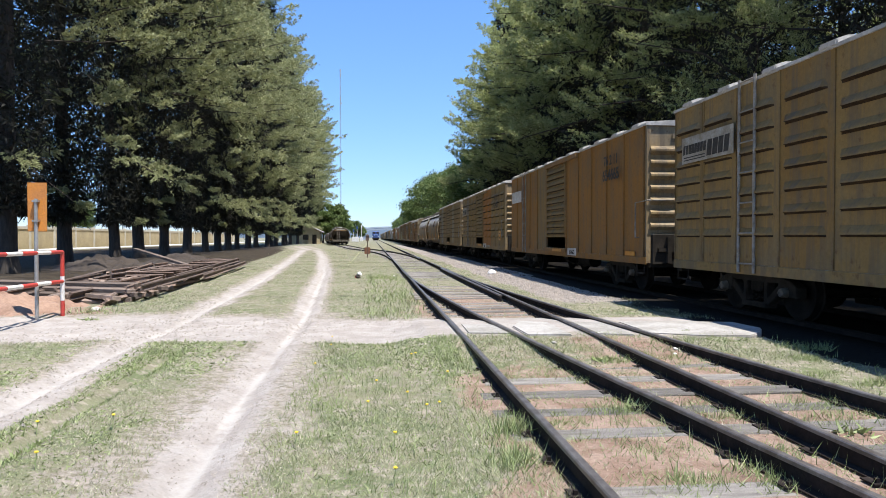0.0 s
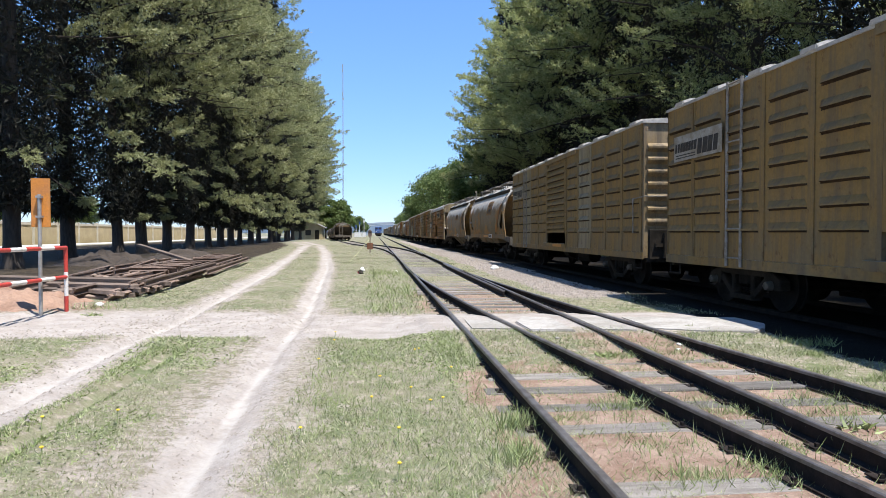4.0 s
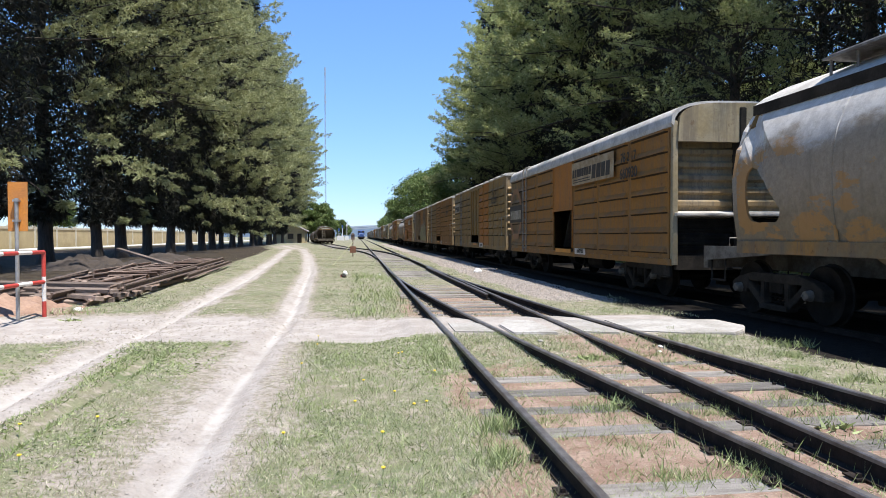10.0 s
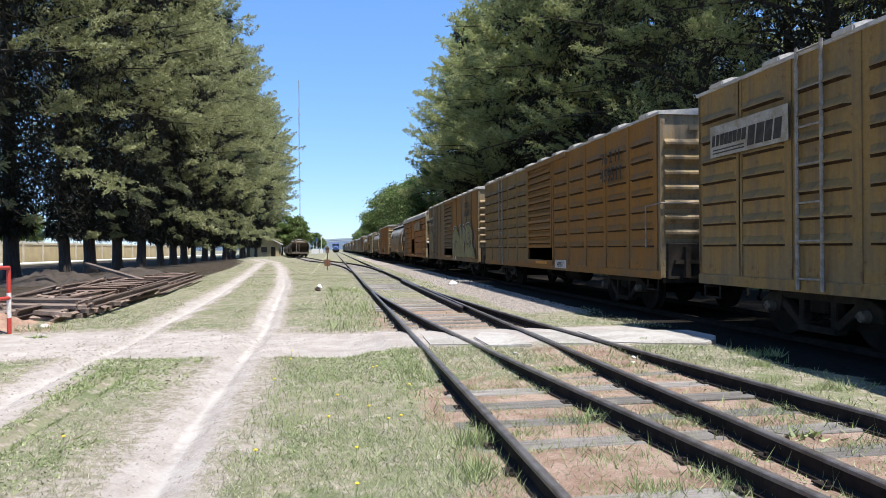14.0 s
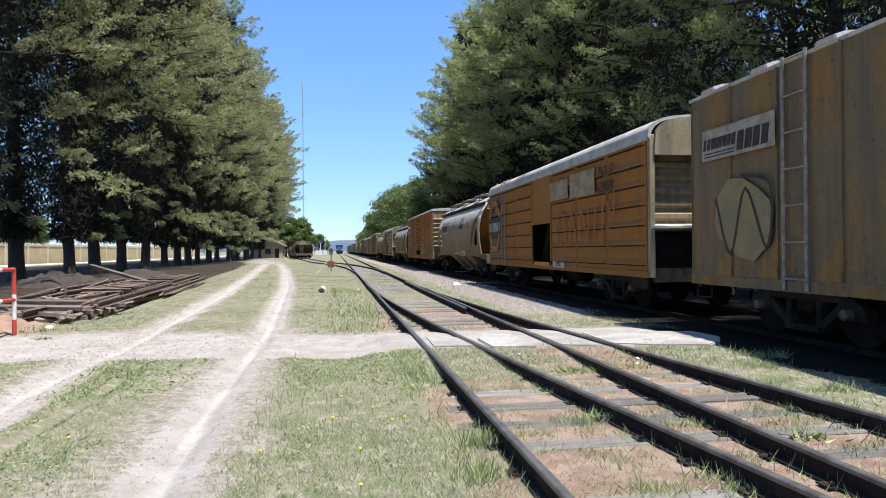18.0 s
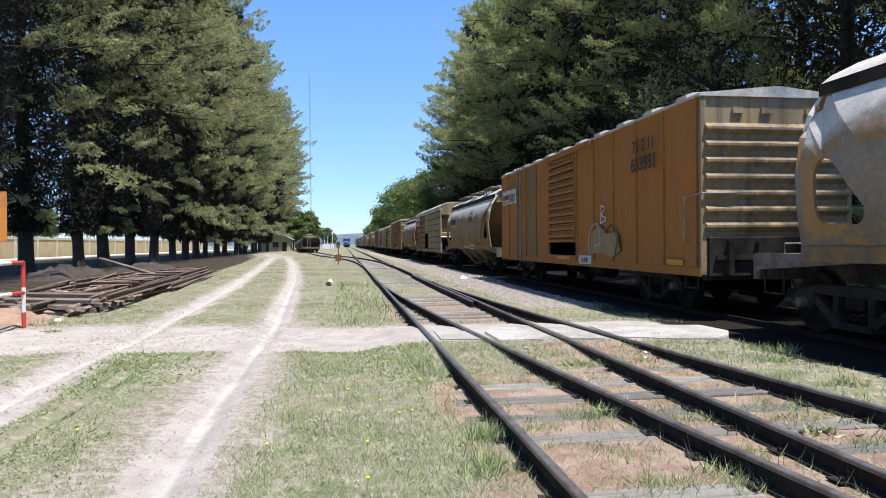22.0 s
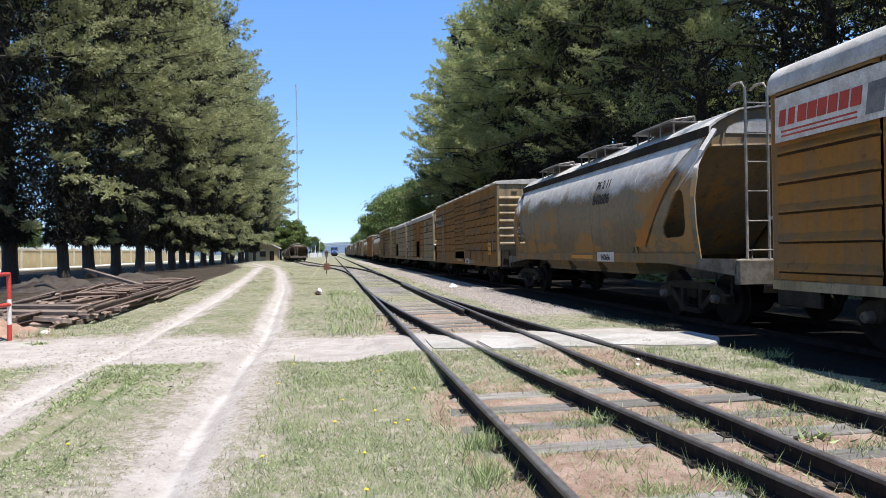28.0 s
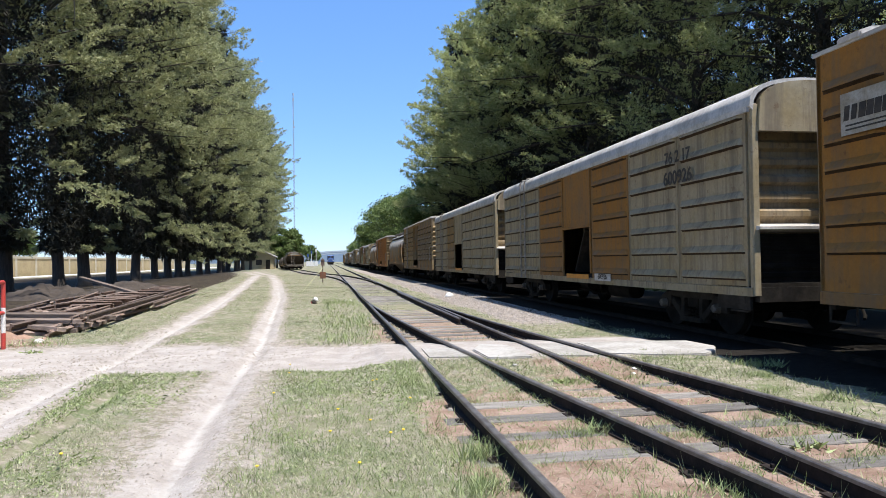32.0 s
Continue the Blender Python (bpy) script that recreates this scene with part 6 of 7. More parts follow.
# dark undergrowth behind the train
g = np.random.RandomState(41)
n = 26000
cy = g.uniform(-8, 100, n)
cx = 13.6 + g.uniform(0, 1, n) ** 2 * 4.5
top = 2.6 + 0.9 * np.sin(cy * 0.9) + 0.7 * np.sin(cy * 2.3 + 1)
top = top * (0.6 + 0.12 * (cx - 13.6))
cz = g.uniform(0, 1, n) * top
w = g.normal(size=(n, 3)) + np.array([-0.4, 0, 0.1])
w /= np.linalg.norm(w, axis=1)[:, None]
l = g.uniform(0.25, 0.6, n)
tagged(new("undergrowth", blades_mesh("undergrowth", NEEDLE_DARK, np.stack([cx, cy, cz], 1), w, l, l * 0.5)), "dense dark undergrowth beneath the trees", "bushes", kind="stuff")
OAKS = [broadleaf(s, h, r) for s, h, r in ((31, 17, 6.5), (32, 14, 5.5), (33, 9.5, 3.4))]
for tree, x, y, size in ((OAKS[0], 19.5, 112, 1.0), (OAKS[0], 18.5, 142, 1.05), (OAKS[0], 17.0, 170, 1.1), (OAKS[1], 14.5, 192, 1.05), (OAKS[1], 15, 225, 0.9), (OAKS[0], 12.5, 282, 0.62), (OAKS[1], 15, 330, 0.8),
                         (OAKS[2], -9.2, 168, 1.0), (OAKS[2], -12.6, 176, 0.85), (OAKS[2], -5.5, 260, 0.8), (OAKS[1], -24, 230, 0.9), (OAKS[0], -34, 250, 0.9), (OAKS[0], -58, 70, 0.62), (OAKS[1], -56, 90, 0.7), (OAKS[0], -62, 112, 0.6),
                         (OAKS[1], -54, 128, 0.7), (OAKS[0], -46, 205, 0.8), (OAKS[1], 34, 40, 1.1), (OAKS[0], 36, 62, 1.0), (OAKS[1], 33, 84, 1.1), (OAKS[0], 35, 18, 1.0)):
    place(tree, x, y, rs.uniform(0, 6.28), size)
for tree in OAKS:
    for o in tree.children_recursive:
        bpy.data.objects.remove(o)
    bpy.data.objects.remove(tree)
# ---- by the road ----
BAND_RED = plain("barrier_red", (0.50, 0.05, 0.035), (0.38, 0.05, 0.04), 6, 0.55, 0.0, 0.15, 40)
BAND_WHITE = plain("barrier_white", (0.75, 0.72, 0.68), (0.62, 0.58, 0.53), 6, 0.6, 0.0, 0.15, 40)
SIGN_BACK = plain("sign_orange", (0.62, 0.23, 0.035), (0.52, 0.20, 0.05), 4, 0.6, 0.0, 0.15, 30)
GALV = plain("galvanised_pole", (0.42, 0.41, 0.39), (0.30, 0.28, 0.26), 5, 0.5, 0.5, 0.15, 40)
OLD_STEEL = plain("rusty_steel", (0.115, 0.075, 0.056), (0.21, 0.150, 0.118), 3, 0.85, 0.0, 0.5, 26, by_piece=0.35)
OLD_WOOD = plain("old_timber", (0.24, 0.180, 0.145), (0.13, 0.095, 0.074), 3, 0.92, 0.0, 0.9, 20, by_piece=0.35)
RED_EARTH = plain("red_earth", (0.24, 0.145, 0.10), (0.32, 0.205, 0.145), 2, 0.97, 0.0, 0.9, 14)
# Dark earth, darkened further to paint tree shade onto the mounds.
SHADED_DARK_EARTH = plain("dark_earth", (0.034, 0.026, 0.021), (0.060, 0.046, 0.036), 2, 0.97, 0.0, 0.9, 12)


def banded(parent, name, p, q, n, r=0.035):
    """A bar painted in red and white bands, each band a piece."""
    p, q = Vector(p), Vector(q)
    bar = None
    for k in range(n):
        a, b = p.lerp(q, k / n), p.lerp(q, (k + 1) / n)
        o = part(name if bar is None else "band", Geo().tube([a, b], r, 10), BAND_RED if k % 2 == 0 else BAND_WHITE, bar or parent, smooth=40)
        bar = bar or o


barrier = thing("road_barrier", "red and white banded steel pipe barrier", "barrier")
a, b = (-5.57, 10.5), (-5.47, 12.64)
for x, y in (a, b):
    banded(barrier, "post", (x, y, 1.14), (x, y, -0.15), 3)
banded(barrier, "rail", (a[0], a[1], 1.14), (b[0], b[1], 1.14), 5)
banded(barrier, "rail", (a[0], a[1], 0.62), (b[0], b[1], 0.62), 5)

sign = thing("road_sign", "orange metal sign board seen from behind on a pole", "sign", (-5.72, 12.25, 0))
part("pole", Geo().tube([(0, 0, -0.2), (0, 0, 2.06)], 0.032, 10), GALV, sign, smooth=40)
part("board", Geo().box(-0.155, 0.165, 0.035, 0.043, 1.50, 2.34).mesh("board", SIGN_BACK, None, 0.004), None, sign)
for z in (1.68, 2.02):
    part("clamp", Geo().box(-0.05, 0.05, -0.04, 0.036, z - 0.018, z + 0.018), GALV, sign)

# heap of old rails, steel sleepers and timbers
rg = random.Random(8)
BEAM = Geo().prism([(-0.07, 0), (0.07, 0), (0.07, 0.02), (0.015, 0.035), (0.015, 0.115), (0.036, 0.12), (0.036, 0.15), (-0.036, 0.15), (-0.036, 0.12), (-0.015, 0.115), (-0.015, 0.035), (-0.07, 0.02)], "y", -0.5, 0.5).mesh("old_rail", OLD_STEEL)
LOG = Geo().chamfer(-0.09, 0.09, -0.5, 0.5, 0, 0.09, 0.012).mesh("old_sleeper", OLD_WOOD)
TROUGH = Geo().prism([(-0.13, 0), (-0.09, 0.09), (0.09, 0.09), (0.13, 0), (0.115, 0), (0.08, 0.075), (-0.08, 0.075), (-0.115, 0)], "y", -0.5, 0.5).mesh("steel_sleeper", OLD_STEEL)


def loose(name, me, label, cat, x, y, z, length, yaw, tilt=0.0, roll=0.0):
    ob = part(name, me, None, None, at=pose(x, y, z, tilt, roll, yaw) @ Matrix.Diagonal((1, length, 1, 1)))
    tagged(ob, label, cat, "heap of old track")


for k in range(36):
    s = k / 35
    loose("old_rail", BEAM, "rusty old rail lying in a heap", "rail", -5.35 - 0.055 * 14 * s - 2.5 * (k * 0.382 % 1) + rg.uniform(-0.1, 0.1), 17.0 + 10.5 * s + rg.uniform(-1, 1), 0.0 + 0.11 * (k % 3) + rg.uniform(0, 0.03), rg.uniform(5.0, 8.5), 4 + rg.uniform(-5, 7), rg.uniform(-0.8, 0.8), rg.uniform(-35, 35))
for k in range(20):
    loose("old_sleeper", LOG, "weathered timber dumped in a heap", "timber", rg.uniform(-7.2, -5.2), rg.uniform(14.6, 18.5), 0.0 + 0.085 * (k % 3) + rg.uniform(0, 0.03), rg.uniform(0.7, 2.0), rg.uniform(-10, 80), rg.uniform(-4, 4), rg.uniform(-12, 12))
for k in range(30):
    loose("steel_sleeper", TROUGH, "rusty pressed-steel sleeper set on edge in a row", "sleeper", -6.1 - 0.022 * k, 19.0 + k * 0.44, 0.27 + rg.uniform(0, 0.06), rg.uniform(1.0, 1.4), 82 + rg.uniform(-8, 8), rg.uniform(-4, 6), rg.uniform(40, 70))
loose("long_beam", BEAM, "long rusty rail resting across the heap", "rail", -5.6, 25.0, 0.30, 12.0, 3.5, 0.3)
loose("long_beam", BEAM, "long rusty rail resting across the heap", "rail", -5.2, 19.5, 0.24, 8.5, 3, 0.2)
loose("long_beam", BEAM, "long rusty rail resting across the heap", "rail", -5.55, 27.0, 0.12, 11.0, 4, 0.1)
loose("long_beam", LOG, "long pale timber sticking up out of the heap", "beam", -7.95, 26.5, 0.62, 4.4, 42, 7.0)
for k in range(4):
    loose("long_beam", LOG, "long brown timber lying by the earth bank", "beam", -8.3 + 0.1 * k, 15.6 + 0.25 * k, 0.04 + 0.095 * k, 5.5, 76 + 2 * k, 1.0, -8)


def mound(label, mat, x, y, rx, ry, h, seed):
    g = Geo()
    n, m = 44, 16
    for j in range(m):
        f = j / (m - 1)
        for k in range(n):
            a = 2 * math.pi * k / n
            w = 1 + 0.30 * noise.noise(Vector((math.cos(a) * 1.5, math.sin(a) * 1.5, seed)))
            px, py = rx * f * w * math.cos(a), ry * f * w * math.sin(a)
            z = h * (math.cos(f * math.pi) * 0.5 + 0.5) * (1 + 0.4 * noise.noise(Vector((px * 1.3, py * 1.3, seed + 5)))) - 0.06 + 0.17 * noise.noise(Vector((px * 2.2, py * 2.2, seed))) + 0.10 * noise.noise(Vector((px * 6, py * 6, seed)))
            g.v.append((px, py, z if f < 1 else -0.1))
    g.f = [(j * n + k, j * n + (k + 1) % n, (j + 1) * n + (k + 1) % n, (j + 1) * n + k) for j in range(m - 1) for k in range(n)]
    ob = part("earth_mound", g, mat, None, at=(x, y, 0), smooth=50)
    tagged(ob, label, "earth mound", "earth mounds")


mound("low bank of reddish earth beside the barrier", RED_EARTH, -6.9, 13.6, 1.9, 1.5, 0.42, 1)
mound("heap of dark earth in the shade of the trees", SHADED_DARK_EARTH, -11.9, 31.5, 2.6, 2.2, 0.62, 2)
mound("heap of dark earth in the shade of the trees", SHADED_DARK_EARTH, -10.4, 38.6, 2.8, 2.2, 0.55, 3)
mound("small heap of dark earth and rubble", SHADED_DARK_EARTH, -9.0, 26.5, 2.0, 2.5, 0.40, 4)

# points lever with its target board, wire, litter
lever = thing("points_lever", "rusty points indicator with brown target board", "railway signal", (-0.35, 46.5, 0))
part("rod", Geo().tube([(0, 0, -0.1), (0, 0, 1.35)], 0.035, 8), OLD_STEEL, lever)
part("board", Geo().box(-0.2, 0.2, -0.03, 0.0, 0.28, 0.72).mesh("board", plain("board_brown", (0.23, 0.095, 0.05), (0.16, 0.07, 0.04), 6), None, 0.01), None, lever, "brown square target board")
part("lamp", Geo().box(-0.12, 0.12, -0.12, 0.12, 1.15, 1.5).prism([(-0.15, 1.5), (0.15, 1.5), (0, 1.65)], "y", -0.15, 0.15), OLD_STEEL, lever)
wire = thing("guy_wire", "thin yellow guy wire slanting to the ground", "wire", (-0.35, 46.4, 0))
part("wire", Geo().tube([(0, 0, 1.0), (-0.85, -14.5, 0.02)], 0.010, 6), plain("yellow_wire", (0.42, 0.42, 0.20), (0.34, 0.35, 0.16)), wire)
bag = thing("litter_bag", "crumpled white and red plastic litter on the grass", "litter", (-0.48, 23.0, 0.0))
for nm, mat, dx, s in (("white_bag", BAND_WHITE, 0.05, 0.085), ("red_wrapper", BAND_RED, -0.06, 0.065), ("dark_stone", SHADED_DARK_EARTH, 0.0, 0.10)):
    g = Geo()
    bm = bmesh.new()
    bmesh.ops.create_icosphere(bm, subdivisions=2, radius=s)
    for v in bm.verts:
        v.co *= 1 + 0.5 * noise.noise(v.co * 14)
        v.co.z = max(v.co.z * 0.9, -0.05) + 0.07 + (0.1 if nm == "white_bag" else 0)
    me = bpy.data.meshes.new(nm)
    bm.to_mesh(me)
    bm.free()
    me.materials.append(mat)
    part(nm, me, None, bag, at=(dx, 0, 0))
for i, (x, y, s, mat) in enumerate(((3.62, 7.8, 0.03, BAND_WHITE), (3.50, 7.55, 0.025, BAND_WHITE), (4.5, 25.5, 0.18, BAND_WHITE), (2.25, 8.25, 0.03, CONCRETE), (-5.2, 13.4, 0.07, BAND_WHITE), (0.75, 24.5, 0.05, BAND_WHITE))):
    bm = bmesh.new()
    bmesh.ops.create_icosphere(bm, subdivisions=2, radius=s)
    for v in bm.verts:
        v.co *= 1 + 0.6 * noise.noise(v.co * 0.9 / s + Vector((i, 0, 0)))
        v.co.z = v.co.z * 0.6 + s * 0.4
    me = bpy.data.meshes.new("scrap")
    bm.to_mesh(me)
    bm.free()
    me.materials.append(mat)
    tagged(part("scrap", me, None, None, at=(x, y, ground_z(x, y))), "pale scrap of litter lying beside the rails", "litter", "scraps")

# ---- far things ----
WALL_TAN = plain("painted_wall", (0.46, 0.37, 0.22), (0.40, 0.32, 0.19), 0.6, 0.9, 0.0, 0.3, 8)
CAP_PALE = plain("wall_cap", (0.55, 0.50, 0.40), (0.46, 0.42, 0.34), 1, 0.9, 0.0, 0.3, 8)
ROAD_PALE = plain("pale_road", (0.62, 0.59, 0.54), (0.52, 0.49, 0.45), 0.5, 0.95, 0.0, 0.3, 6)
yard = thing("yard_wall", "long tan painted wall with paler coping", "wall", kind="structure")
y = 40.0
while y < 200:
    part("wall_panel", Geo().box(-39.15, -39.0, y + 0.2, y + 5.8, -0.3, 2.35), WALL_TAN, yard)
    part("coping", Geo().box(-39.22, -38.93, y + 0.2, y + 5.8, 2.35, 2.65), CAP_PALE, yard)
    part("pillar", Geo().box(-39.25, -38.9, y - 0.2, y + 0.2, -0.3, 2.8), CAP_PALE, yard)
    y += 6.0
tagged(part("road", Geo().box(-37.5, -33.5, 20, 260, -0.2, 0.09), ROAD_PALE), "pale concrete road along the wall", "road", kind="structure")

ROOF_GREY = plain("sheet_roof", (0.33, 0.31, 0.29), (0.24, 0.22, 0.20), 1, 0.8, 0.0, 0.3, 10)
hut = thing("small_house", "small beige house with grey pitched roof", "house", (-14.2, 150, 0))
part("wall", Geo().box(-3, 3, -3, 3, -0.2, 2.7).prism([(-3, 2.7), (3, 2.7), (0, 4.1)], "y", -2.99, 2.99), WALL_TAN, hut)
part("roof", Geo().prism([(-3.5, 2.45), (0, 4.15), (3.5, 2.45), (3.5, 2.6), (0, 4.32), (-3.5, 2.6)], "y", -3.4, 3.4), ROOF_GREY, hut)
win = part("window", Geo().box(-0.6, 0.6, -3.06, -2.98, 0.9, 2.0), FRAME, hut)
part("pane", Geo().box(-0.52, 0.52, -3.09, -3.055, 0.98, 1.92), BLACK, win)
part("door", Geo().box(1.4, 2.3, -3.05, -2.98, -0.1, 2.0), FRAME, hut)

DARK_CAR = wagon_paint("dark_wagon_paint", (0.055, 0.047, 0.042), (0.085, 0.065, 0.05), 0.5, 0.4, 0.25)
parked = hopper("dark parked hopper wagon on the siding", DARK_CAR, DARK_CAR)
for y in (124.0, 139.0, 154.0):
    m = Matrix.Translation((siding_x(y), y, RAIL_TOP - 0.01)) @ Matrix.Rotation(0.095, 4, "Z") @ Matrix.Diagonal((1.08, 1, 0.77, 1))
    if y == 124.0:
        parked.matrix_basis = m
    else:
        tagged(copy_thing(parked, m), group="parked wagons")
tagged(parked, group="parked wagons")
WHEELS = [w for w in WHEELS if w[0] is not parked]

BLUE = plain("blue_paint", (0.04, 0.09, 0.24), (0.035, 0.075, 0.19), 2, 0.45, 0.0, 0.1, 20)
loco = thing("locomotive", "blue and white diesel locomotive standing on the track", "locomotive", (TRACK_X - 0.6, 285, RAIL_TOP))
part("body", Geo().chamfer(-1.4, 1.4, 0.0, 15, 1.1, 3.9, 0.25), BLUE, loco)
part("nose", Geo().chamfer(-1.1, 1.1, -1.6, 0.0, 1.1, 2.5, 0.2), BLUE, loco)
part("white_band", Geo().box(-1.42, 1.42, -0.02, 15.02, 1.5, 1.8), BAND_WHITE, loco)
for x in (-0.75, 0.75):
    part("windscreen", Geo().box(x - 0.45, x + 0.45, -0.05, 0.02, 2.8, 3.5), BLACK, loco)
    part("headlight", Geo().tube([(x, -1.62, 1.9), (x, -1.58, 1.9)], 0.14, 10), BAND_WHITE, loco)
part("buffer_beam", Geo().box(-1.4, 1.4, -1.8, -1.55, 0.5, 1.15), FRAME, loco)
part("bogie", Geo().box(-1.1, 1.1, 1, 5, -0.005, 1.1), IRON, loco)
part("bogie", Geo().box(-1.1, 1.1, 10, 14, -0.005, 1.1), IRON, loco)

PALE_BLUE = plain("distant_concrete", (0.40, 0.44, 0.48), (0.34, 0.38, 0.43), 0.5, 0.9)
bridge = thing("road_bridge", "pale concrete bridge arching over the tracks", "bridge", (0, 380, 0))
deck = [(x, 5.6 + 1.1 * (1 - ((x - 9) / 16) ** 2)) for x in np.linspace(-5, 24, 14)]
part("deck", Geo().prism(deck + [(x, z - 0.9) for x, z in deck[::-1]], "y", 0, 6), PALE_BLUE, bridge)
part("parapet", Geo().prism([(x, z + 0.8) for x, z in deck] + [(x, z) for x, z in deck[::-1]], "y", -0.1, 0.1), PALE_BLUE, bridge)
for x in (-4.6, 23.5):
    part("pier", Geo().box(x - 0.6, x + 0.6, 1, 5, -0.2, 5.2), PALE_BLUE, bridge)
for x, y, h in ((-5.2, 232, 5.2), (-4.0, 250, 6.0), (-6.6, 240, 4.2)):
    pst = thing("signal_post", "white signal post beside the line", "signal", (x, y, 0), "signal posts")
    part("mast", Geo().tube([(0, 0, -0.2), (0, 0, h)], 0.09, 8), BAND_WHITE, pst)
    part("head", Geo().box(-0.25, 0.25, -0.15, 0.15, h - 1.0, h), BLUE if y < 245 else BAND_WHITE, pst)
    part("cabinet", Geo().box(-0.6, 0.6, -0.4, 0.4, -0.1, 1.6), BAND_WHITE, pst)

MAST_GREY = plain("mast_steel", (0.30, 0.33, 0.37), (0.36, 0.38, 0.42), 0.2, 0.6, 0.2)
mast = thing("radio_mast", "thin grey lattice radio mast with antennas", "mast", (-14.05, 303.8, 0))
for k, (dx, dy) in enumerate(((-0.25, -0.15), (0.25, -0.15), (0.0, 0.28))):
    part("leg", Geo().tube([(dx, dy, -0.3), (dx, dy, 74)], 0.055, 5), MAST_GREY, mast)
brace = Geo()
for k in range(74):
    s = 1 if k % 2 else -1
    brace.tube([(-0.25 * s, -0.15, k), (0.25 * s, -0.15, k + 1)], 0.03, 4, False).tube([(0.25, -0.15, k), (0.0, 0.28, k + 1)], 0.03, 4, False)
tagged(part("bracing", brace, MAST_GREY, mast), kind="stuff")
for z in (75.0, 73.0, 62.5):
    part("antenna", Geo().tube([(0, 0, z - 0.7), (0, 0, z + 0.7)], 0.30, 8), MAST_GREY, mast)
part("dish", Geo().tube([(0.2, -0.5, 60.5), (0.2, -0.9, 60.5)], [0.2, 0.5], 12), MAST_GREY, mast)
HILL = plain("hazy_hill", (0.22, 0.28, 0.36), (0.20, 0.26, 0.33), 0.002, 1.0, 0.0, 0.0, 0.02)
tagged(part("distant_hill", Geo().prism([(-900, -5), (900, -5), (700, 26), (300, 42), (60, 36), (-200, 46), (-500, 30)], "y", 2600, 2700), HILL), "low hazy blue hill on the horizon", "hill", kind="structure")
# ---- grass, weeds and stones ----
k = Net("grass_blades")
r = k.island()
col = k.mix(k.step(r, 0.05, 0.6), (0.195, 0.224, 0.102), (0.330, 0.342, 0.198))
col = k.mix(k.step(r, 0.60, 0.95), col, (0.53, 0.48, 0.36))
GRASS = k.done(col, 0.7, spec=0.2)
k = Net("weed_leaves")
GREENER = k.done(k.mix(k.step(k.island(), 0.1, 0.9), (0.185, 0.235, 0.082), (0.335, 0.370, 0.185)), 0.65, spec=0.25)
YELLOW = plain("yellow_petals", (0.75, 0.55, 0.03), (0.65, 0.45, 0.03), 20, 0.7)
STONE = plain("ballast_stones", (0.28, 0.24, 0.205), (0.40, 0.35, 0.305), 5, 0.95, 0.0, 0.4, 40)


def bare(x, y):
    return max(ground_mask(x, y), gravel_mask(x, y) * 0.9)


def blade_field(name, label, mat, areas, seed, lean=0.9):
    rs = np.random.RandomState(seed)
    cs, ws, ls, wd = [], [], [], []
    for x0, x1, y0, y1, per, tall, wide in areas:
        n = int((x1 - x0) * (y1 - y0) * per)
        px, py, pick = rs.uniform(x0, x1, n), rs.uniform(y0, y1, n), rs.uniform(0, 1, n)
        for x, y, q in zip(px, py, pick):
            patch = 0.5 + 0.9 * noise.noise(Vector((x * 0.55, y * 0.55, seed))) + 0.5 * noise.noise(Vector((x * 2.2, y * 2.2, seed + 3)))
            soil = soil_mask(x, y)
            if litter_shade_mask(x, y) > 0.25 + 0.6 * q or (y < 9 and groove_depth(x, y) > 0.04) or q > max(0.12, patch + 0.25) * (1 - 0.6 * soil) or bare(x, y) > 0.26 + 0.55 * q:
                continue
            cs.append((x, y, ground_z(x, y) - 0.005))
            ws.append((rs.normal() * lean, rs.normal() * lean, 1.0))
            ls.append(tall * rs.uniform(0.45, 1.25) * (0.5 + 0.7 * max(0.0, patch)))
            wd.append(wide * rs.uniform(0.7, 1.3))
    w = np.array(ws)
    w /= np.linalg.norm(w, axis=1)[:, None]
    me = blades_mesh(name, mat, np.array(cs), w, np.array(ls), np.array(wd))
    return tagged(new(name, me), label, "grass", kind="stuff")


blade_field("grass", "patchy half-dry grass with bare spots", GRASS, [(-5.2, -1.2, 2.6, 6.5, 4200, 0.036, 0.0060), (-1.2, 1.1, 2.6, 6.5, 6200, 0.050, 0.0046), (1.1, 4.6, 2.6, 6.5, 1300, 0.050, 0.0050), (-6.5, -1.2, 6.5, 10.0, 1300, 0.048, 0.0085), (-1.2, 5.2, 6.5, 10.0, 2000, 0.055, 0.0075), (-7.5, 6.2, 10.0, 18.0, 620, 0.055, 0.011), (-8.5, 6.0, 18.0, 40.0, 190, 0.055, 0.017), (-10, 6.0, 40, 80, 22, 0.07, 0.04)], 3)
blade_field("tall_grass", "taller green grass along the rails", GREENER, [(-0.75, 1.05, 2.8, 9.3, 420, 0.10, 0.006), (0.72, 1.08, 2.8, 9.3, 700, 0.15, 0.006), (-2.72, -2.22, 3.0, 8.6, 1500, 0.075, 0.009), (-0.2, 1.0, 9.8, 26, 110, 0.16, 0.018), (3.4, 5.4, 4.0, 8.3, 160, 0.12, 0.012), (-5.6, -4.6, 11.3, 13.2, 320, 0.17, 0.014), (1.4, 3.6, 3.0, 9.0, 130, 0.10, 0.007)], 7, 0.6)


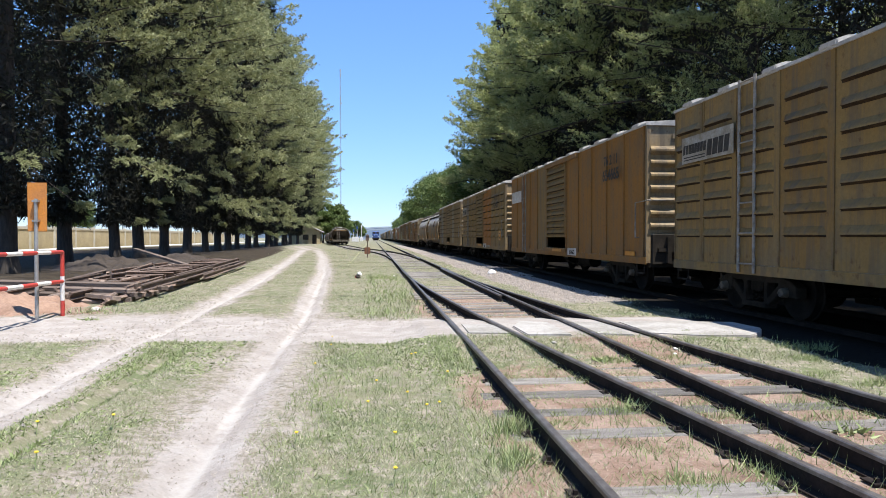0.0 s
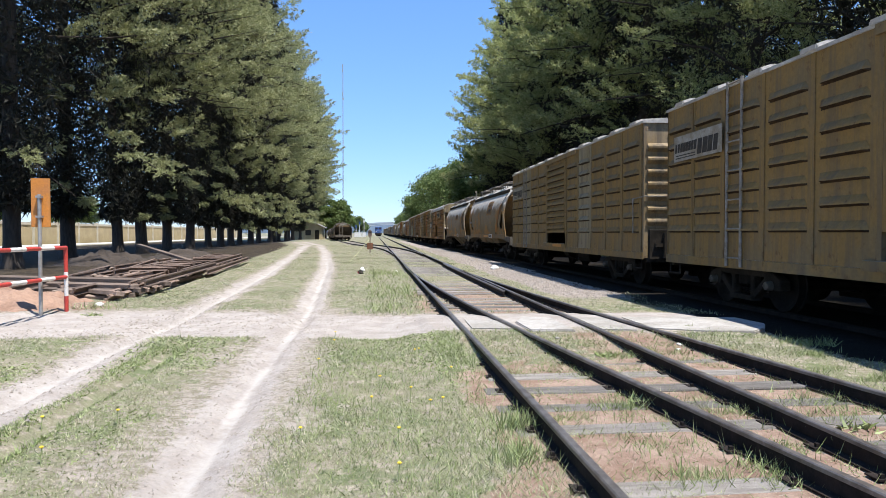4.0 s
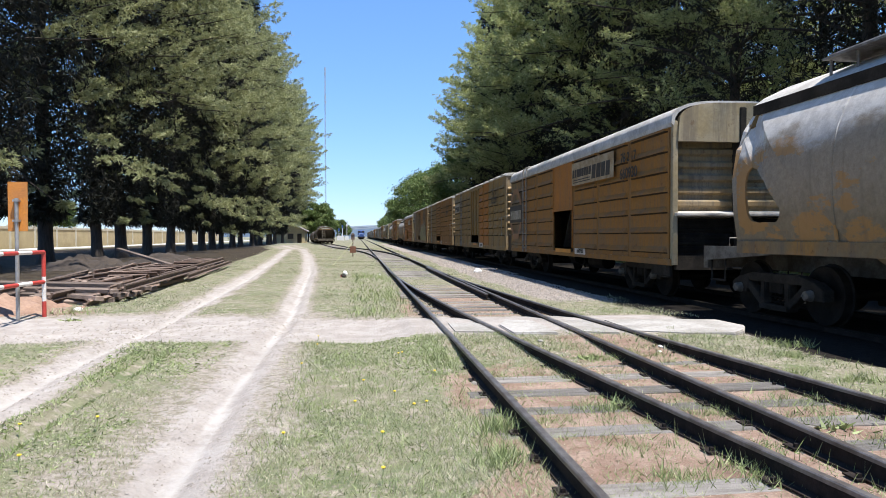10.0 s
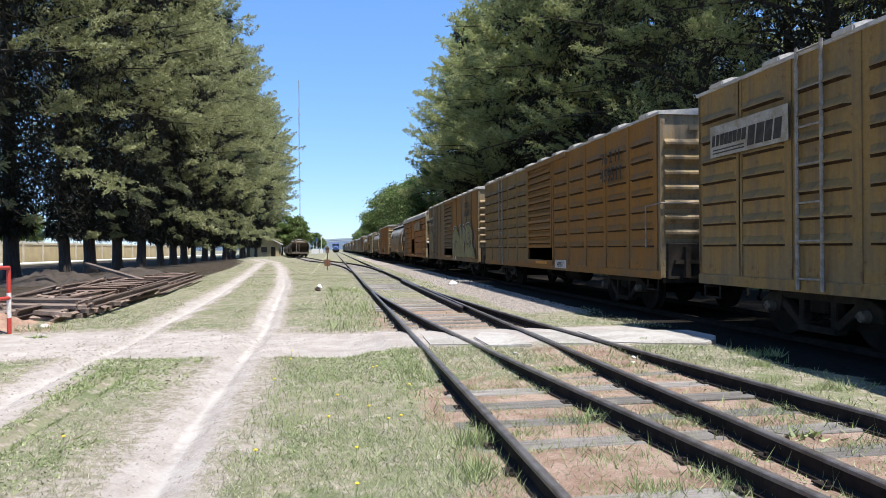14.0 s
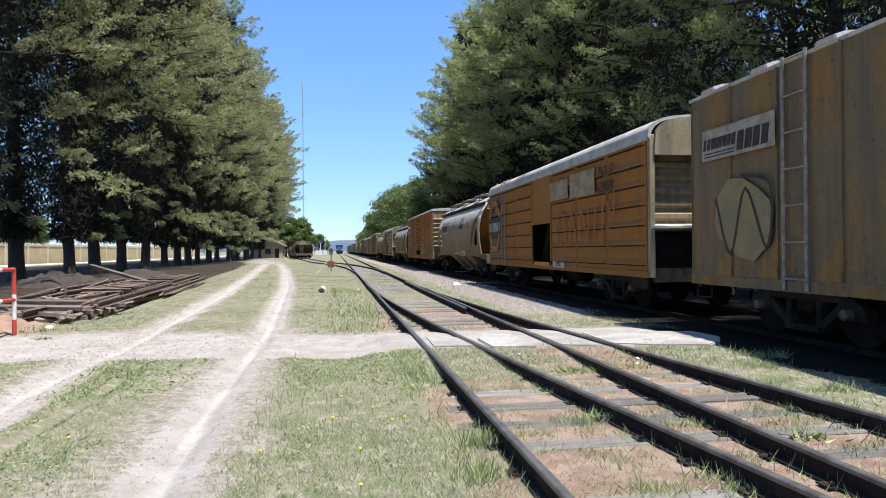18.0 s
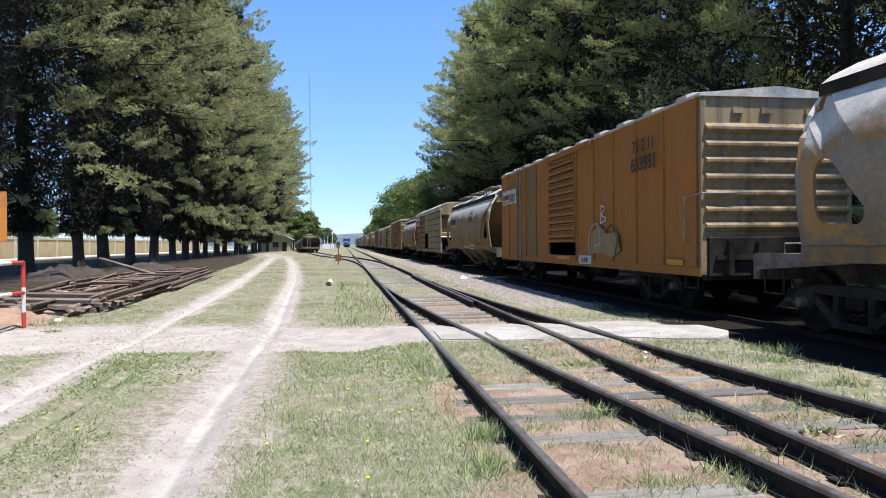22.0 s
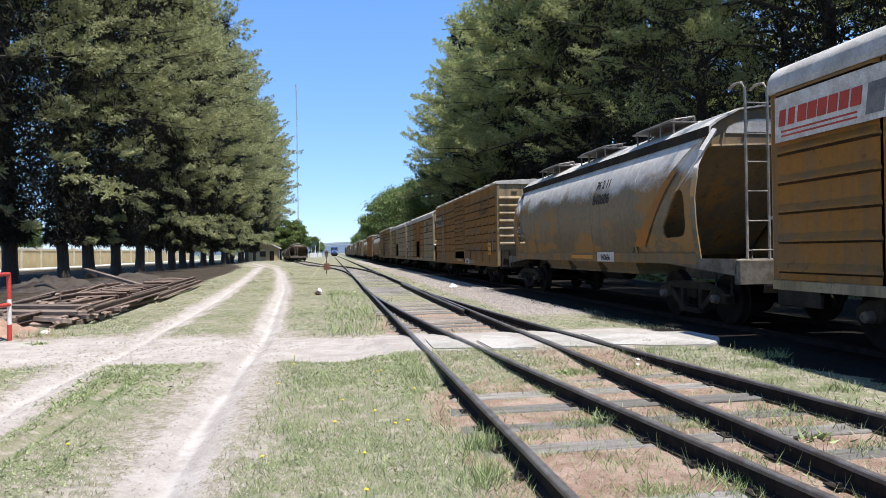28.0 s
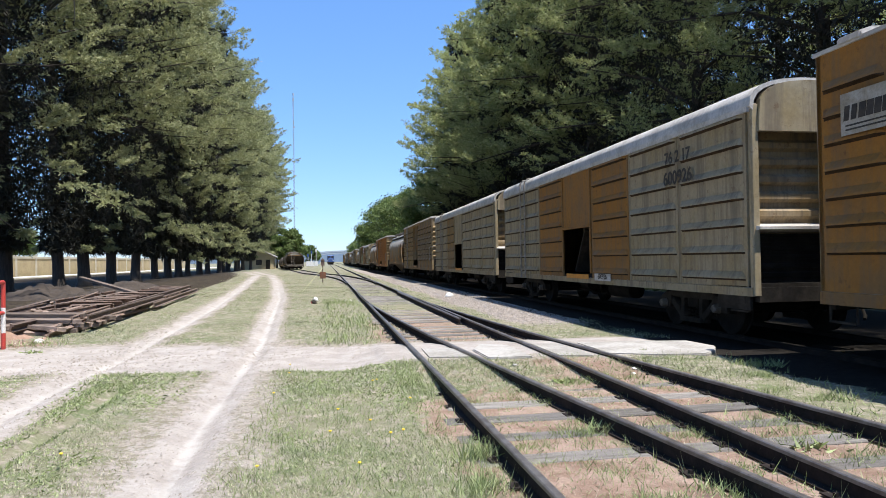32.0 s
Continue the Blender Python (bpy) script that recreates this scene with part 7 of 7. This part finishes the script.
blade_field("clover", "low clover and broad weeds in the turf", GREENER, [(-5.2, -1.7, 2.6, 7.5, 1500, 0.040, 0.018), (-0.8, 1.0, 2.8, 6.5, 2600, 0.030, 0.013), (-0.8, 1.0, 6.5, 9.2, 1200, 0.040, 0.02), (-5.8, -3.4, 7.0, 9.2, 450, 0.05, 0.022), (-3.2, -1.6, 7.5, 9.6, 900, 0.05, 0.022), (1.1, 4.2, 3.0, 8.4, 420, 0.05, 0.010)], 12, 2.2)


blade_field("straw", "dry straw and debris lying between the rails", GRASS, [(1.1, 4.6, 2.7, 9.0, 650, 0.06, 0.005), (-2.0, -0.6, 2.7, 9.5, 350, 0.05, 0.005)], 23, 6.0)


def tuft(x, y, n, tall, rs, lean=0.6):
    c = np.array([(x, y, ground_z(x, y))] * n) + rs.normal(size=(n, 3)) * np.array([0.07, 0.06, 0.0])
    w = rs.normal(size=(n, 3)) * np.array([lean, lean, 0.15]) + np.array([0, 0, 1.0])
    w /= np.linalg.norm(w, axis=1)[:, None]
    return c, w, tall * rs.uniform(0.5, 1.1, n)


rs = np.random.RandomState(17)
clumps = []
for x, y, n, tall in ((2.2, 3.7, 34, 0.16), (1.75, 3.62, 40, 0.14), (2.19, 5.27, 40, 0.17), (1.85, 5.2, 26, 0.12), (2.55, 3.95, 20, 0.13), (3.35, 4.75, 30, 0.14), (1.75, 4.25, 26, 0.11), (2.7, 5.0, 24, 0.15), (2.6, 7.2, 26, 0.18), (3.3, 7.4, 26, 0.16),
                      (3.9, 5.3, 30, 0.14), (1.0, 4.1, 40, 0.22), (0.98, 4.75, 36, 0.22), (1.35, 4.9, 18, 0.10), (3.75, 4.3, 26, 0.14), (1.6, 6.6, 24, 0.10), (2.1, 6.3, 24, 0.12), (4.4, 6.4, 34, 0.15), (4.9, 7.1, 40, 0.17), (5.3, 7.8, 40, 0.2), (4.75, 5.9, 40, 0.18)):
    for _ in range(3):
        clumps.append(tuft(x + rs.normal() * 0.13, y + rs.normal() * 0.05, n * 2, tall * rs.uniform(0.45, 0.85), rs))
for _ in range(210):
    x, y = rs.uniform(1.2, 4.4), rs.uniform(3.2, 9.0)
    clumps.append(tuft(x, y, 34, rs.uniform(0.04, 0.09), rs, 0.9))
c, w, l = (np.concatenate([q[i] for q in clumps]) for i in range(3))
tagged(new("grass_tufts", blades_mesh("grass_tufts", GREENER, c, w, l, l * 0.03 + 0.003)), "green grass tufts growing between the rails", "grass", kind="stuff")
clumps = [tuft(x, y, 40, 0.11, rs, 1.6) for x, y in ((2.17, 5.3), (2.55, 7.3), (3.42, 4.5), (-4.9, 12.3))]
c, w, l = (np.concatenate([q[i] for q in clumps]) for i in range(3))
tagged(new("weeds", blades_mesh("weeds", GREENER, c, w, l, l * 0.30)), "broad-leaved green weeds beside the rails", "weed", kind="stuff")
STEM = Geo().tube([(0, 0, 0), (0.005, 0.004, 0.10)], 0.003, 5).mesh("stem", GREENER)
HEAD = Geo().tube([(0.005, 0.004, 0.10), (0.005, 0.004, 0.108), (0.005, 0.004, 0.113)], [0.006, 0.014, 0.009], 9).mesh("flower_head", YELLOW)
for i in range(17):
    x, y = (-0.51, 4.56) if i == 0 else (rs.uniform(-0.75, 0.95), rs.uniform(3.3, 9.0)) if i < 14 else (rs.uniform(-2.6, -1.6), rs.uniform(3.6, 6))
    if bare(x, y) > 0.3:
        continue
    fl = thing("dandelion", "small yellow dandelion flower in the grass", "flower", (x, y, ground_z(x, y)), "dandelions")
    part("stem", STEM, None, fl)
    part("flower_head", HEAD, None, fl, "bright yellow flower head")


def stones(name, label, areas, seed):
    rs = np.random.RandomState(seed)
    base = np.array([(1, 0, -0.4), (-0.5, 0.87, -0.4), (-0.5, -0.87, -0.4), (0.1, 0.1, 0.75)])
    vs, fs = [], []
    for x0, x1, y0, y1, per, size in areas:
        for _ in range(int((x1 - x0) * (y1 - y0) * per)):
            x, y = rs.uniform(x0, x1), rs.uniform(y0, y1)
            if gravel_mask(x, y) < rs.uniform(0.3, 0.8):
                continue
            s = size * rs.uniform(0.5, 1.2)
            a = rs.uniform(0, 6.28)
            m = np.array([[math.cos(a), -math.sin(a), 0], [math.sin(a), math.cos(a), 0], [0, 0, 1]])
            p = (base * rs.uniform(0.7, 1.2, (4, 3)) * s) @ m.T + np.array([x, y, ground_z(x, y) + s * 0.25])
            n = len(vs)
            vs += p.tolist()
            fs += [(n, n + 1, n + 2), (n, n + 1, n + 3), (n + 1, n + 2, n + 3), (n + 2, n, n + 3)]
    me = bpy.data.meshes.new(name)
    me.from_pydata(vs, [], fs)
    me.materials.append(STONE)
    tagged(new(name, me), label, "gravel", kind="stuff")


def clods(name, label, line, n, spread_x, y0, y1, size, seed):
    """Crumbs of dry pale earth along a wheel rut."""
    rs = np.random.RandomState(seed)
    base = np.array([(1, 0, -0.5), (-0.5, 0.87, -0.5), (-0.5, -0.87, -0.5), (0.1, 0.1, 0.7)])
    vs, fs = [], []
    for _ in range(n):
        y = y0 + (y1 - y0) * rs.uniform() ** 1.5
        x = float(np.interp(y, [p[1] for p in line], [p[0] for p in line])) + rs.normal() * spread_x
        q = ground_mask(x, y)
        if q < 0.15 or near_line(x, y, line) < 0.06:
            continue
        sz = size * (0.4 + 1.1 * rs.uniform() ** 3) * (0.7 + 0.05 * y)
        p = base * rs.uniform(0.6, 1.3, (4, 3)) * sz * np.array([1, 1, 0.7]) + np.array([x, y, ground_z(x, y) + sz * 0.2])
        k = len(vs)
        vs += p.tolist()
        fs += [(k, k + 1, k + 2), (k, k + 1, k + 3), (k + 1, k + 2, k + 3), (k + 2, k, k + 3)]
    me = bpy.data.meshes.new(name)
    me.from_pydata(vs, [], fs)
    me.materials.append(CLOD)
    tagged(new(name, me), label, "earth", kind="stuff")


CLOD = plain("dry_earth_crumbs", (0.36, 0.32, 0.285), (0.24, 0.205, 0.17), 6, 0.95, 0.0, 0.3, 40)
clods("earth_crumbs", "crumbs of dry pale earth beside the wheel rut", RUT_RIGHT, 7000, 0.45, 2.6, 13, 0.011, 51)
clods("earth_crumbs", "crumbs of dry pale earth beside the wheel rut", RUT_LEFT, 3500, 0.35, 3.5, 16, 0.016, 52)
clods("earth_crumbs", "crumbs of dry pale earth on the crossing road", [(-5.5, 9.0), (-1.0, 12.5)], 3000, 1.6, 9.2, 12.4, 0.018, 53)
stones("ballast", "loose grey ballast stones along the train's track", [(3.6, 5.6, 12.5, 24, 330, 0.028), (3.6, 5.8, 24, 60, 90, 0.05)], 4)

motions()
